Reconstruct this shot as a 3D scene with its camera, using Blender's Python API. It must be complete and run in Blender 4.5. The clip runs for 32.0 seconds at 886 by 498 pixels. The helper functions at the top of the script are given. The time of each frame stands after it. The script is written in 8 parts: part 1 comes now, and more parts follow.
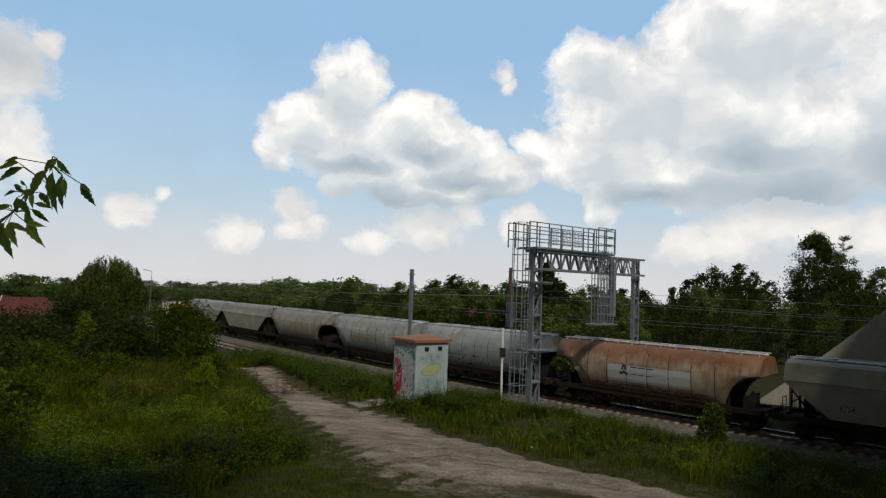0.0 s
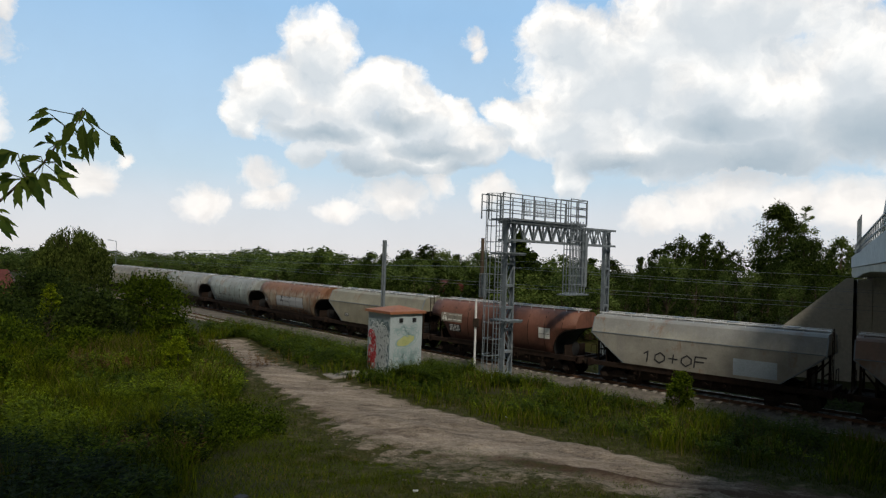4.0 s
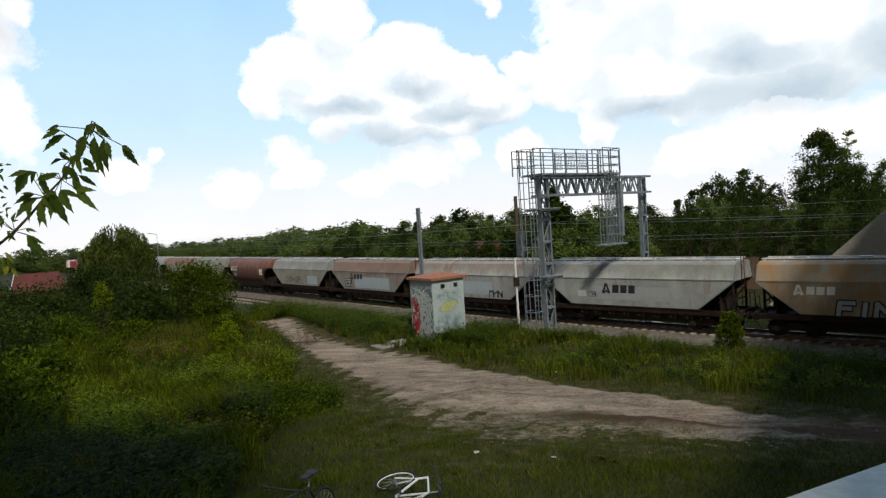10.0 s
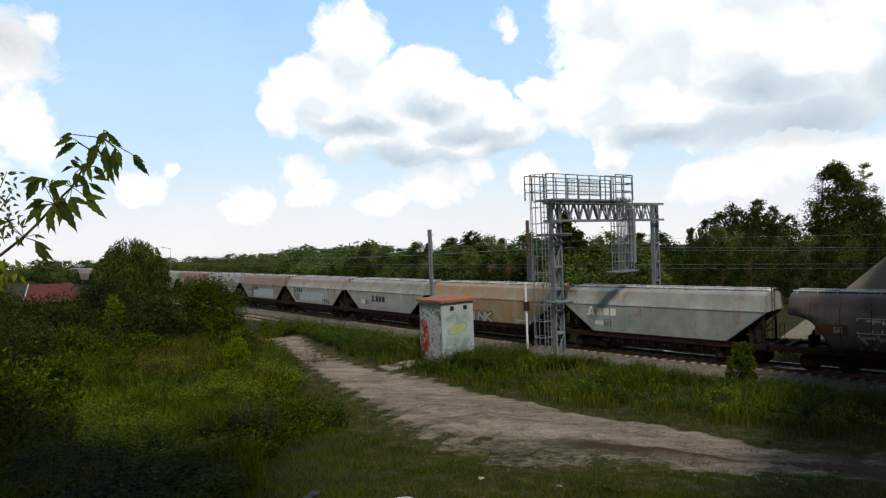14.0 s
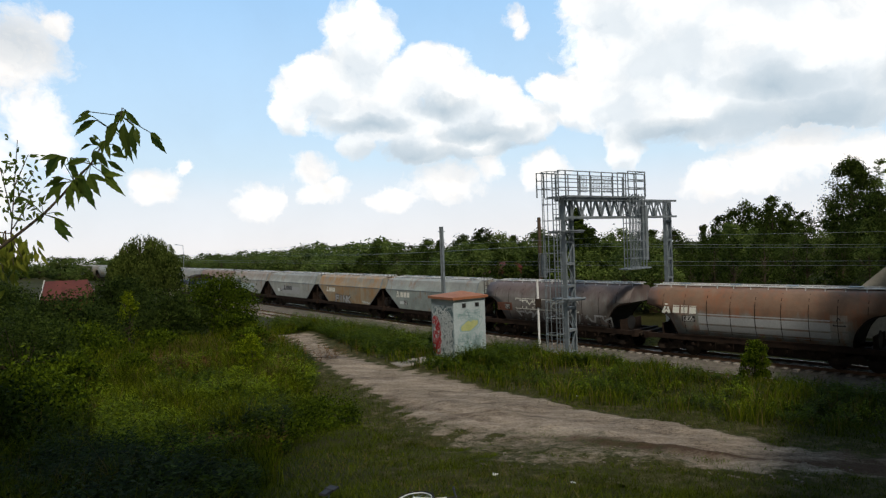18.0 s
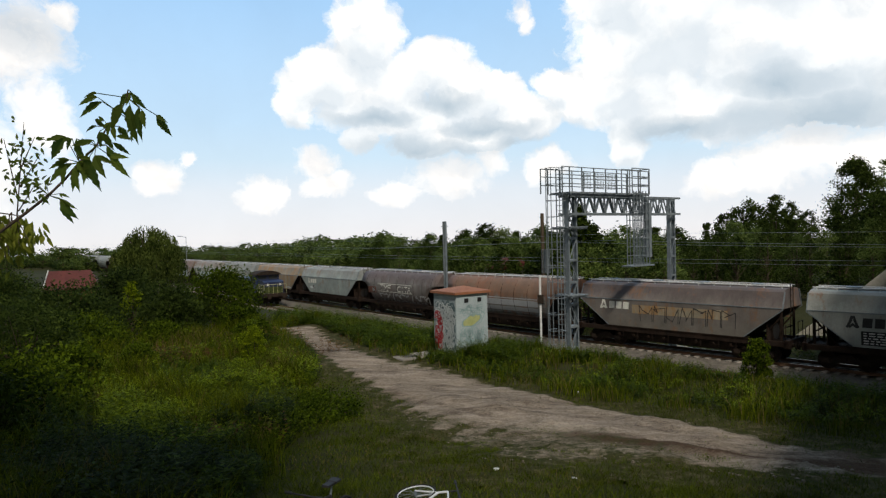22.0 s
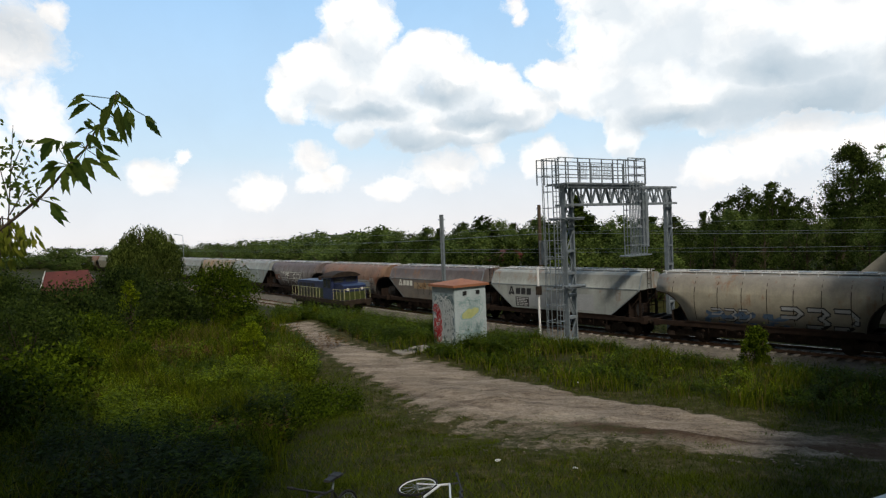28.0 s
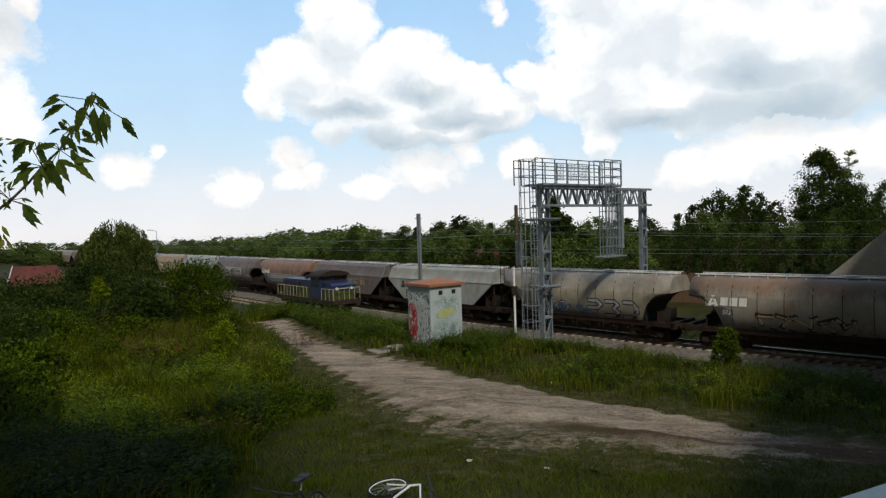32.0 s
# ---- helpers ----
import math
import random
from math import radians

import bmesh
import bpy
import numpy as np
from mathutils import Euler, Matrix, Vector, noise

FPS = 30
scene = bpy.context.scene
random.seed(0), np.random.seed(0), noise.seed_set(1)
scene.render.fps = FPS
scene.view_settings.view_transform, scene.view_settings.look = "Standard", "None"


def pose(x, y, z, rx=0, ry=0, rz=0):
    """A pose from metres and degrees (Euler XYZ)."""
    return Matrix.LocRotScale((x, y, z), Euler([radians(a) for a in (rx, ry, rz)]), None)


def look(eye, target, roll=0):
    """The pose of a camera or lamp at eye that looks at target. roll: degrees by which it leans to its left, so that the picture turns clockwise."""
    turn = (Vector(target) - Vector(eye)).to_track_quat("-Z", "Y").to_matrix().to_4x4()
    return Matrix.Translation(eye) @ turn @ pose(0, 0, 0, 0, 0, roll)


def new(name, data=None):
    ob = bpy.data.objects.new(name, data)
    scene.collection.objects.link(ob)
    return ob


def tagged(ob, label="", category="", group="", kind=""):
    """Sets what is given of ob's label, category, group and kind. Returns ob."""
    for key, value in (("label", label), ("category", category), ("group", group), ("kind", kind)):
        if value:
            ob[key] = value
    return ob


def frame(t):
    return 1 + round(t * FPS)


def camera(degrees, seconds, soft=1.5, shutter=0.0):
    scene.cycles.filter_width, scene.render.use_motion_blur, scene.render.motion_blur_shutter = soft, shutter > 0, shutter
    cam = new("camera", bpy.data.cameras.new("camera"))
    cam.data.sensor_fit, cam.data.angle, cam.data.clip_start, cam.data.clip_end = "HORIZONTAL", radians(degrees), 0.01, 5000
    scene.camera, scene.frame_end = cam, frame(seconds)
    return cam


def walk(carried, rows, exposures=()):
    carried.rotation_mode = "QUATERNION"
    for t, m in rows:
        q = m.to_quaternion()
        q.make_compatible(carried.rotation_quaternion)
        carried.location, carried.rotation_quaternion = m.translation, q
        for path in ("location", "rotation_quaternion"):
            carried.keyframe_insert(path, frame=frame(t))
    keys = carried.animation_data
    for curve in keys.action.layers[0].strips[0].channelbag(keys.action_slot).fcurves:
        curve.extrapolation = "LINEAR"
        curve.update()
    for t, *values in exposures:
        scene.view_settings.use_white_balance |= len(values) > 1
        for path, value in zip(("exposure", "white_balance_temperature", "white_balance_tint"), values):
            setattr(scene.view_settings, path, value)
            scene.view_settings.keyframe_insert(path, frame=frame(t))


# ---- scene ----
# World: x right, y ahead, z up; z = 0 is the top of the far track's rails.
cam = camera(68.0, 32.0, soft=1.3)
PATH = [  # seconds, x, y, z, yaw, pitch, roll
    (0.0, 0.319, -0.034, 7.228, -0.22, 3.34, -2.04),
    (0.5, 0.258, -0.056, 7.249, -0.05, 2.16, 0.43),
    (1.0, 0.184, -0.080, 7.249, -0.43, 2.30, 0.46),
    (1.5, 0.133, -0.085, 7.230, -1.42, 1.58, 1.96),
    (2.0, 0.113, -0.090, 7.251, -2.04, 0.93, 2.24),
    (2.5, 0.112, -0.071, 7.266, -1.64, 0.95, 1.80),
    (4.5, 0.133, 0.036, 7.352, -3.15, 0.73, -2.74),
    (5.0, 0.139, 0.034, 7.356, -3.38, 1.10, -3.23),
    (5.5, 0.143, 0.057, 7.325, -5.98, 1.10, -3.11),
    (6.0, 0.116, 0.098, 7.344, -6.35, -0.04, -1.94),
    (6.5, 0.110, 0.101, 7.352, -7.80, -1.44, -1.84),
    (7.0, 0.080, 0.144, 7.329, -6.80, -1.10, -3.52),
    (7.5, 0.091, 0.148, 7.313, -4.98, -0.34, -2.06),
    (8.0, 0.092, 0.105, 7.325, -2.99, -0.13, -0.96),
    (8.5, 0.023, 0.060, 7.340, 0.80, -0.86, 1.70),
    (9.0, 0.030, 0.076, 7.354, -0.10, -1.98, 2.65),
    (9.5, 0.029, 0.074, 7.367, -0.50, -2.12, 3.55),
    (10.0, 0.017, 0.054, 7.370, 0.04, -2.41, 3.59),
    (10.5, 0.012, 0.064, 7.383, 0.21, -2.50, 3.25),
    (11.0, -0.011, 0.031, 7.376, 0.95, -1.80, 3.49),
    (11.5, -0.011, 0.022, 7.383, 1.10, -1.52, 3.57),
    (12.0, -0.020, 0.016, 7.385, 1.40, -1.14, 2.95),
    (12.5, -0.012, 0.009, 7.395, 1.24, -1.12, 2.57),
    (13.0, 0.004, 0.012, 7.394, 1.29, -0.36, 2.54),
    (13.5, 0.034, 0.023, 7.393, 0.98, -0.56, 1.85),
    (15.5, 0.028, 0.000, 7.405, 1.43, 0.08, 3.07),
    (16.0, -0.006, -0.016, 7.400, 1.81, -0.07, 2.01),
    (16.5, -0.016, -0.027, 7.400, 1.77, -0.14, 2.05),
    (17.0, -0.022, -0.027, 7.399, 1.90, -0.28, 1.64),
    (17.5, -0.020, -0.017, 7.396, 1.68, -0.60, 1.98),
    (18.0, -0.023, -0.023, 7.401, 1.99, -0.69, 2.06),
    (18.5, -0.015, -0.021, 7.393, 1.79, -0.64, 1.78),
    (19.0, -0.029, -0.016, 7.398, 1.93, -0.79, 1.70),
    (19.5, -0.043, -0.031, 7.393, 2.13, -0.69, 1.58),
    (20.0, -0.054, -0.035, 7.395, 2.27, -0.82, 1.46),
    (20.5, -0.054, -0.018, 7.392, 2.12, -0.99, 1.60),
    (21.0, -0.059, -0.033, 7.393, 2.21, -1.07, 1.33),
    (21.5, -0.057, -0.032, 7.397, 2.36, -0.99, 1.32),
    (22.0, -0.056, -0.028, 7.394, 2.21, -1.13, 1.35),
    (22.5, -0.048, -0.006, 7.388, 2.06, -1.14, 1.22),
    (23.0, -0.059, -0.026, 7.385, 2.23, -1.32, 1.10),
    (23.5, -0.064, -0.022, 7.400, 2.31, -1.31, 1.28),
    (24.0, -0.058, -0.029, 7.387, 2.26, -1.34, 1.50),
    (24.5, -0.052, -0.022, 7.392, 2.18, -1.35, 1.66),
    (25.0, -0.043, -0.015, 7.390, 1.96, -1.35, 2.05),
    (25.5, -0.043, -0.003, 7.392, 1.56, -1.37, 1.83),
    (27.5, -0.037, 0.015, 7.385, 1.34, -1.88, 1.67),
    (28.0, -0.056, -0.020, 7.391, 1.96, -1.72, 2.41),
    (28.5, 0.002, 0.037, 7.394, 0.59, -1.78, 2.86),
    (29.0, -0.005, 0.030, 7.387, 0.58, -1.77, 1.79),
    (29.5, -0.013, 0.048, 7.386, 0.49, -1.70, 1.61),
    (30.0, -0.006, 0.048, 7.387, 0.18, -1.73, 1.30),
    (30.5, -0.007, 0.036, 7.388, 0.58, -1.34, 1.51),
    (31.0, -0.001, 0.032, 7.377, 0.58, -1.51, 1.43),
    (31.5, 0.007, 0.054, 7.389, 0.07, -1.74, 1.88),
    (32.0, 0.006, 0.040, 7.388, 0.03, -1.87, 1.70),
]
walk(cam, [(t, pose(x, y, z, 90 + pitch, roll, yaw)) for t, x, y, z, yaw, pitch, roll in PATH],
     exposures=[(0.0, -0.62, 6750, 10), (1.0, -0.62, 6750, 10), (2.5, -0.58, 6750, 10), (5.0, -0.45, 6750, 10), (7.0, -0.45, 6750, 10), (9.0, -0.45, 6750, 10), (10.0, -0.10, 6750, 10), (11.0, -0.02, 6750, 10), (13.0, -0.14, 6750, 10), (16.0, -0.24, 6750, 10), (32.0, -0.26, 6750, 10)])

# ---- light ----
SUN_EL, SUN_AZ = 48.0, 166.0   # azimuth clockwise from +y
world = bpy.data.worlds.new("world")
scene.world = world
world.use_nodes = True
wn, wl = world.node_tree.nodes, world.node_tree.links
sky = wn.new("ShaderNodeTexSky")
sky.sky_type, sky.sun_disc = "NISHITA", False
sky.sun_elevation, sky.sun_rotation = radians(SUN_EL), radians(SUN_AZ)
sky.air_density, sky.dust_density, sky.ozone_density = 1.0, 0.7, 1.5
cloudy = wn.new("ShaderNodeHueSaturation")     # cumulus all round whitens the sky light
cloudy.inputs["Saturation"].default_value = 0.15
wl.new(sky.outputs[0], cloudy.inputs["Color"])
wl.new(cloudy.outputs[0], wn["Background"].inputs[0])
wn["Background"].inputs[1].default_value = 0.038
sun_data = bpy.data.lights.new("sun", "SUN")
sun_data.energy, sun_data.angle, sun_data.color = 3.1, radians(8.0), (1.0, 0.94, 0.83)
sun = new("sun", sun_data)
a, e = radians(SUN_AZ), radians(SUN_EL)
sun.matrix_world = look((math.sin(a) * math.cos(e) * 100, math.cos(a) * math.cos(e) * 100, math.sin(e) * 100), (0, 0, 0))


# ---- materials ----
def nodes_of(name):
    m = bpy.data.materials.new(name)
    m.use_nodes = True
    return m, m.node_tree.nodes, m.node_tree.links


def noise_node(n, l, scale, detail=4.0, rough=0.6, coord="Object", stretch=None):
    tc = n.new("ShaderNodeTexCoord")
    t = n.new("ShaderNodeTexNoise")
    t.inputs["Scale"].default_value, t.inputs["Detail"].default_value, t.inputs["Roughness"].default_value = scale, detail, rough
    if stretch:
        mp = n.new("ShaderNodeMapping")
        mp.inputs["Scale"].default_value = stretch
        l.new(tc.outputs[coord], mp.inputs[0])
        l.new(mp.outputs[0], t.inputs["Vector"])
    else:
        l.new(tc.outputs[coord], t.inputs["Vector"])
    return t


def ramp_node(n, l, src, stops):
    r = n.new("ShaderNodeValToRGB")
    while len(r.color_ramp.elements) < len(stops):
        r.color_ramp.elements.new(0.5)
    for el, (p, c) in zip(r.color_ramp.elements, stops):
        el.position = p
        el.color = (*c, 1) if len(c) == 3 else c
    l.new(src, r.inputs[0])
    return r


def mix_node(n, l, fac, c1, c2, blend="MIX"):
    mx = n.new("ShaderNodeMix")
    mx.data_type, mx.blend_type = "RGBA", blend
    for sock, v in ((mx.inputs[0], fac), (mx.inputs[6], c1), (mx.inputs[7], c2)):
        if isinstance(v, (int, float)):
            sock.default_value = v
        elif isinstance(v, tuple):
            sock.default_value = (*v, 1)
        else:
            l.new(v, sock)
    return mx.outputs[2]


def surface(name, c1, c2, fine=20.0, large=1.5, rough=0.7, metal=0.0, bump=0.15, wear=None, stretch=None, spread=0.0):
    """Two colours mixed by a large and a fine noise, relief from the fine one; wear: (colour, amount) of stains."""
    m, n, l = nodes_of(name)
    p = n["Principled BSDF"]
    big, small = noise_node(n, l, large, 5, 0.65, stretch=stretch), noise_node(n, l, fine, 6, 0.7)
    f = ramp_node(n, l, big.outputs[0], [(0.3, (0, 0, 0)), (0.7, (1, 1, 1))])
    col = mix_node(n, l, f.outputs[0], c1, c2)
    g = ramp_node(n, l, small.outputs[0], [(0.25, (0.72, 0.72, 0.72)), (0.75, (1.2, 1.2, 1.2))])
    col = mix_node(n, l, 0.8, col, g.outputs[0], "MULTIPLY")
    if wear:
        w = noise_node(n, l, large * 2.3, 8, 0.75, stretch=stretch)
        wf = ramp_node(n, l, w.outputs[0], [(0.62 - wear[1], (0, 0, 0)), (0.72 - wear[1] * 0.6, (1, 1, 1))])
        col = mix_node(n, l, wf.outputs[0], col, wear[0])
    if spread:
        info = n.new("ShaderNodeObjectInfo")
        rr = ramp_node(n, l, info.outputs["Random"], [(0, (1 - spread,) * 3), (1, (1 + spread,) * 3)])
        col = mix_node(n, l, 1.0, col, rr.outputs[0], "MULTIPLY")
    l.new(col, p.inputs["Base Color"])
    p.inputs["Roughness"].default_value, p.inputs["Metallic"].default_value = rough, metal
    if rough >= 0.85:
        p.inputs["Specular IOR Level"].default_value = 0.12
    if bump:
        b = n.new("ShaderNodeBump")
        b.inputs["Strength"].default_value, b.inputs["Distance"].default_value = bump, 0.02
        l.new(small.outputs[0], b.inputs["Height"])
        l.new(b.outputs[0], p.inputs["Normal"])
    return m


def leaf_material(name, dark, light, rough=0.65, trans=0.27, spread=0.2):
    """Foliage: colour varies from piece to piece and from plant to plant, with some light through the leaves."""
    m, n, l = nodes_of(name)
    p = n["Principled BSDF"]
    geo, info = n.new("ShaderNodeNewGeometry"), n.new("ShaderNodeObjectInfo")
    r = ramp_node(n, l, geo.outputs["Random Per Island"], [(0, dark), (1, light)])
    big = noise_node(n, l, 0.45, 3)
    g = ramp_node(n, l, big.outputs[0], [(0.3, (0.65, 0.65, 0.65)), (0.7, (1.25, 1.25, 1.1))])
    col = mix_node(n, l, 1.0, r.outputs[0], g.outputs[0], "MULTIPLY")
    o = ramp_node(n, l, info.outputs["Random"], [(0, (1 - spread, 1 - spread, 1 - spread)), (1, (1 + spread, 1 + spread * 0.7, 1))])
    col = mix_node(n, l, 1.0, col, o.outputs[0], "MULTIPLY")
    l.new(col, p.inputs["Base Color"])
    p.inputs["Roughness"].default_value = rough
    p.inputs["Specular IOR Level"].default_value = 0.03
    tr = n.new("ShaderNodeBsdfTranslucent")
    l.new(col, tr.inputs[0])
    mx = n.new("ShaderNodeMixShader")
    mx.inputs[0].default_value = trans
    l.new(p.outputs[0], mx.inputs[1])
    l.new(tr.outputs[0], mx.inputs[2])
    l.new(mx.outputs[0], n["Material Output"].inputs[0])
    return m


M = dict(
    ballast=surface("ballast", (0.09, 0.08, 0.07), (0.20, 0.18, 0.155), fine=9, large=2, rough=0.95, bump=0.9, wear=((0.12, 0.09, 0.07), 0.05)),
    sleeper=surface("sleeper_concrete", (0.20, 0.18, 0.155), (0.30, 0.27, 0.24), fine=14, large=3, rough=0.9, spread=0.15),
    rail=surface("rail_rust", (0.14, 0.075, 0.045), (0.22, 0.13, 0.08), fine=30, large=3, rough=0.75, metal=0.3),
    railhead=surface("rail_head", (0.42, 0.41, 0.40), (0.55, 0.54, 0.52), fine=30, large=3, rough=0.3, metal=0.9, bump=0.03),
    galv=surface("galvanised_steel", (0.15, 0.18, 0.20), (0.27, 0.31, 0.34), fine=12, large=2.5, rough=0.55, metal=0.25, bump=0.05, wear=((0.25, 0.22, 0.19), 0.03)),
    concrete=surface("bridge_concrete", (0.40, 0.38, 0.32), (0.52, 0.50, 0.43), fine=5, large=0.35, rough=0.9, bump=0.15, wear=((0.27, 0.25, 0.21), 0.06), stretch=(1, 1, 0.4)),
    concrete_pale=surface("pale_concrete", (0.50, 0.51, 0.48), (0.62, 0.63, 0.60), fine=8, large=0.5, rough=0.85, bump=0.1, wear=((0.36, 0.36, 0.33), 0.04)),
    green=surface("green_paint", (0.02, 0.17, 0.12), (0.03, 0.24, 0.17), fine=10, large=1, rough=0.45, bump=0.02),
    arch_side=surface("arch_grey_green_paint", (0.16, 0.24, 0.23), (0.24, 0.33, 0.31), fine=10, large=1, rough=0.45, bump=0.02),
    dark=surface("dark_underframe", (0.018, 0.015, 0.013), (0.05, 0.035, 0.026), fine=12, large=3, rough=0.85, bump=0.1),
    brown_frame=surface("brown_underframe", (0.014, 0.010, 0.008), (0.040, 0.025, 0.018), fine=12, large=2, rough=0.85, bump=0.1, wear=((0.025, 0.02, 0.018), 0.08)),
    black=surface("near_black", (0.012, 0.012, 0.013), (0.025, 0.024, 0.024), fine=20, large=3, rough=0.6, bump=0.03),
    white=surface("white_paint", (0.68, 0.69, 0.70), (0.80, 0.80, 0.79), fine=12, large=2, rough=0.55, bump=0.03, wear=((0.45, 0.43, 0.40), 0.03)),
    hut_wall=surface("hut_render", (0.34, 0.41, 0.44), (0.45, 0.52, 0.54), fine=14, large=1.4, rough=0.85, bump=0.12, wear=((0.36, 0.40, 0.40), 0.05)),
    hut_roof=surface("orange_roof_sheet", (0.26, 0.10, 0.05), (0.36, 0.15, 0.075), fine=16, large=2, rough=0.75, bump=0.1, wear=((0.22, 0.09, 0.05), 0.05)),
    earth=surface("dirt", (0.13, 0.105, 0.085), (0.24, 0.20, 0.165), fine=5, large=0.55, rough=0.95, bump=0.9, wear=((0.075, 0.058, 0.045), 0.05)),
    soil=surface("grassy_soil", (0.020, 0.024, 0.006), (0.045, 0.042, 0.013), fine=9, large=0.5, rough=1.0, bump=0.6, wear=((0.08, 0.06, 0.03), 0.02)),
    bark=surface("bark", (0.06, 0.045, 0.032), (0.12, 0.09, 0.065), fine=18, large=3, rough=0.95, bump=0.5, stretch=(1, 1, 0.2)),
    wood=surface("weathered_wood", (0.12, 0.075, 0.05), (0.19, 0.12, 0.08), fine=18, large=3, rough=0.9, bump=0.2, stretch=(1, 1, 0.2)),
    red_tile=surface("red_roof_tiles", (0.075, 0.014, 0.010), (0.13, 0.028, 0.020), fine=8, large=1, rough=0.8, bump=0.2),
    brick=surface("brick_wall", (0.22, 0.08, 0.05), (0.30, 0.12, 0.08), fine=8, large=1, rough=0.9, bump=0.2),
    # lightened so the far woods carry distance haze in their leaf colour
    leaf_far_haze=leaf_material("far_haze_foliage", (0.045, 0.08, 0.02), (0.17, 0.23, 0.07), trans=0.4),
    # the conifer's own dark tone; on the weeds it paints shade
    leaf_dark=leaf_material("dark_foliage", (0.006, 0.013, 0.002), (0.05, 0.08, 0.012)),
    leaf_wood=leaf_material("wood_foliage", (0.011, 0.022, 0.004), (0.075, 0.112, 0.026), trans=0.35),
    leaf_brown=leaf_material("withered_foliage", (0.10, 0.05, 0.02), (0.20, 0.11, 0.04)),
    leaf_willow=leaf_material("willow_foliage", (0.018, 0.032, 0.006), (0.13, 0.175, 0.045)),
    leaf_bush=leaf_material("bush_foliage", (0.010, 0.022, 0.001), (0.11, 0.165, 0.012)),
    # yellow-green that holds the sun on the near spray in its colour
    leaf_sun_tint=leaf_material("sun_tinted_foliage", (0.10, 0.13, 0.02), (0.20, 0.22, 0.04)),
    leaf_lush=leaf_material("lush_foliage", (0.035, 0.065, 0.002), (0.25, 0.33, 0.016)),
    leaf_near=leaf_material("near_leaf", (0.055, 0.095, 0.018), (0.15, 0.19, 0.04), rough=0.45, trans=0.5),
    grass=leaf_material("grass_blades", (0.014, 0.026, 0.001), (0.125, 0.16, 0.010)),
    turf=leaf_material("turf_blades", (0.012, 0.022, 0.001), (0.10, 0.135, 0.012)),
    grass_dry=leaf_material("dry_grass", (0.09, 0.08, 0.025), (0.20, 0.16, 0.06)),
)


# ---- mesh tools ----
def mesh_of(name, bm, mat, smooth=False):
    me = bpy.data.meshes.new(name)
    bm.to_mesh(me)
    bm.free()
    for mm in (mat if isinstance(mat, (list, tuple)) else [mat]):
        me.materials.append(mm)
    if smooth:
        me.polygons.foreach_set("use_smooth", [True] * len(me.polygons))
    return me


def part(name, bm, mat, parent=None, label="", smooth=False):
    ob = new(name, mesh_of(name, bm, mat, smooth) if isinstance(bm, bmesh.types.BMesh) else bm)
    if parent:
        ob.parent = parent
    if label:
        ob["label"] = label
    return ob


def box(bm, x0, y0, z0, x1, y1, z1, m=None, bevel=0.0):
    vs = [bm.verts.new((x, y, z)) for x in (x0, x1) for y in (y0, y1) for z in (z0, z1)]
    fs = [bm.faces.new([vs[i] for i in q]) for q in ((0, 1, 3, 2), (4, 6, 7, 5), (0, 4, 5, 1), (2, 3, 7, 6), (0, 2, 6, 4), (1, 5, 7, 3))]
    if bevel:
        es = {ed for f in fs for ed in f.edges}
        out = bmesh.ops.bevel(bm, geom=list(es), offset=bevel, segments=1, affect="EDGES")
        vs = list({v for f in out["faces"] for v in f.verts} | {v for v in vs if v.is_valid})
    if m is not None:
        bmesh.ops.transform(bm, matrix=m, verts=vs)
    return vs


def bar(bm, p, q, r=0.03, sides=6, r2=None):
    """A round bar from p to q."""
    p, q = Vector(p), Vector(q)
    d = q - p
    if d.length < 1e-6:
        return
    turn = d.to_track_quat("Z", "Y").to_matrix()
    ring = [[bm.verts.new(c + turn @ Vector((rr * math.cos(k * math.tau / sides), rr * math.sin(k * math.tau / sides), 0))) for k in range(sides)]
            for c, rr in ((p, r), (q, r if r2 is None else r2))]
    for k in range(sides):
        bm.faces.new((ring[0][k], ring[0][(k + 1) % sides], ring[1][(k + 1) % sides], ring[1][k]))
    bm.faces.new(ring[0][::-1])
    bm.faces.new(ring[1])


def beam(bm, p, q, w=0.06, h=0.06):
    """A square bar from p to q."""
    p, q = Vector(p), Vector(q)
    d = q - p
    turn = d.to_track_quat("Z", "Y").to_matrix()
    ring = [[bm.verts.new(c + turn @ Vector((sx * w / 2, sy * h / 2, 0))) for sx, sy in ((-1, -1), (1, -1), (1, 1), (-1, 1))] for c in (p, q)]
    for k in range(4):
        bm.faces.new((ring[0][k], ring[0][(k + 1) % 4], ring[1][(k + 1) % 4], ring[1][k]))
    bm.faces.new(ring[0][::-1])
    bm.faces.new(ring[1])


def beam_mesh(line, w, h):
    bm = bmesh.new()
    beam(bm, line[0], line[1], w, h)
    return bm


def prism(bm, pts, y0, y1):
    """A polygon in x, z drawn out along y."""
    a = [bm.verts.new((x, y0, z)) for x, z in pts]
    c = [bm.verts.new((x, y1, z)) for x, z in pts]
    n = len(pts)
    bm.faces.new(a[::-1])
    bm.faces.new(c)
    for k in range(n):
        bm.faces.new((a[k], a[(k + 1) % n], c[(k + 1) % n], c[k]))
    bmesh.ops.recalc_face_normals(bm, faces=bm.faces[:])


def disc(bm, c, axis, r, w, sides=20):
    c, axis = Vector(c), Vector(axis)
    bar(bm, c - axis * w / 2, c + axis * w / 2, r, sides)


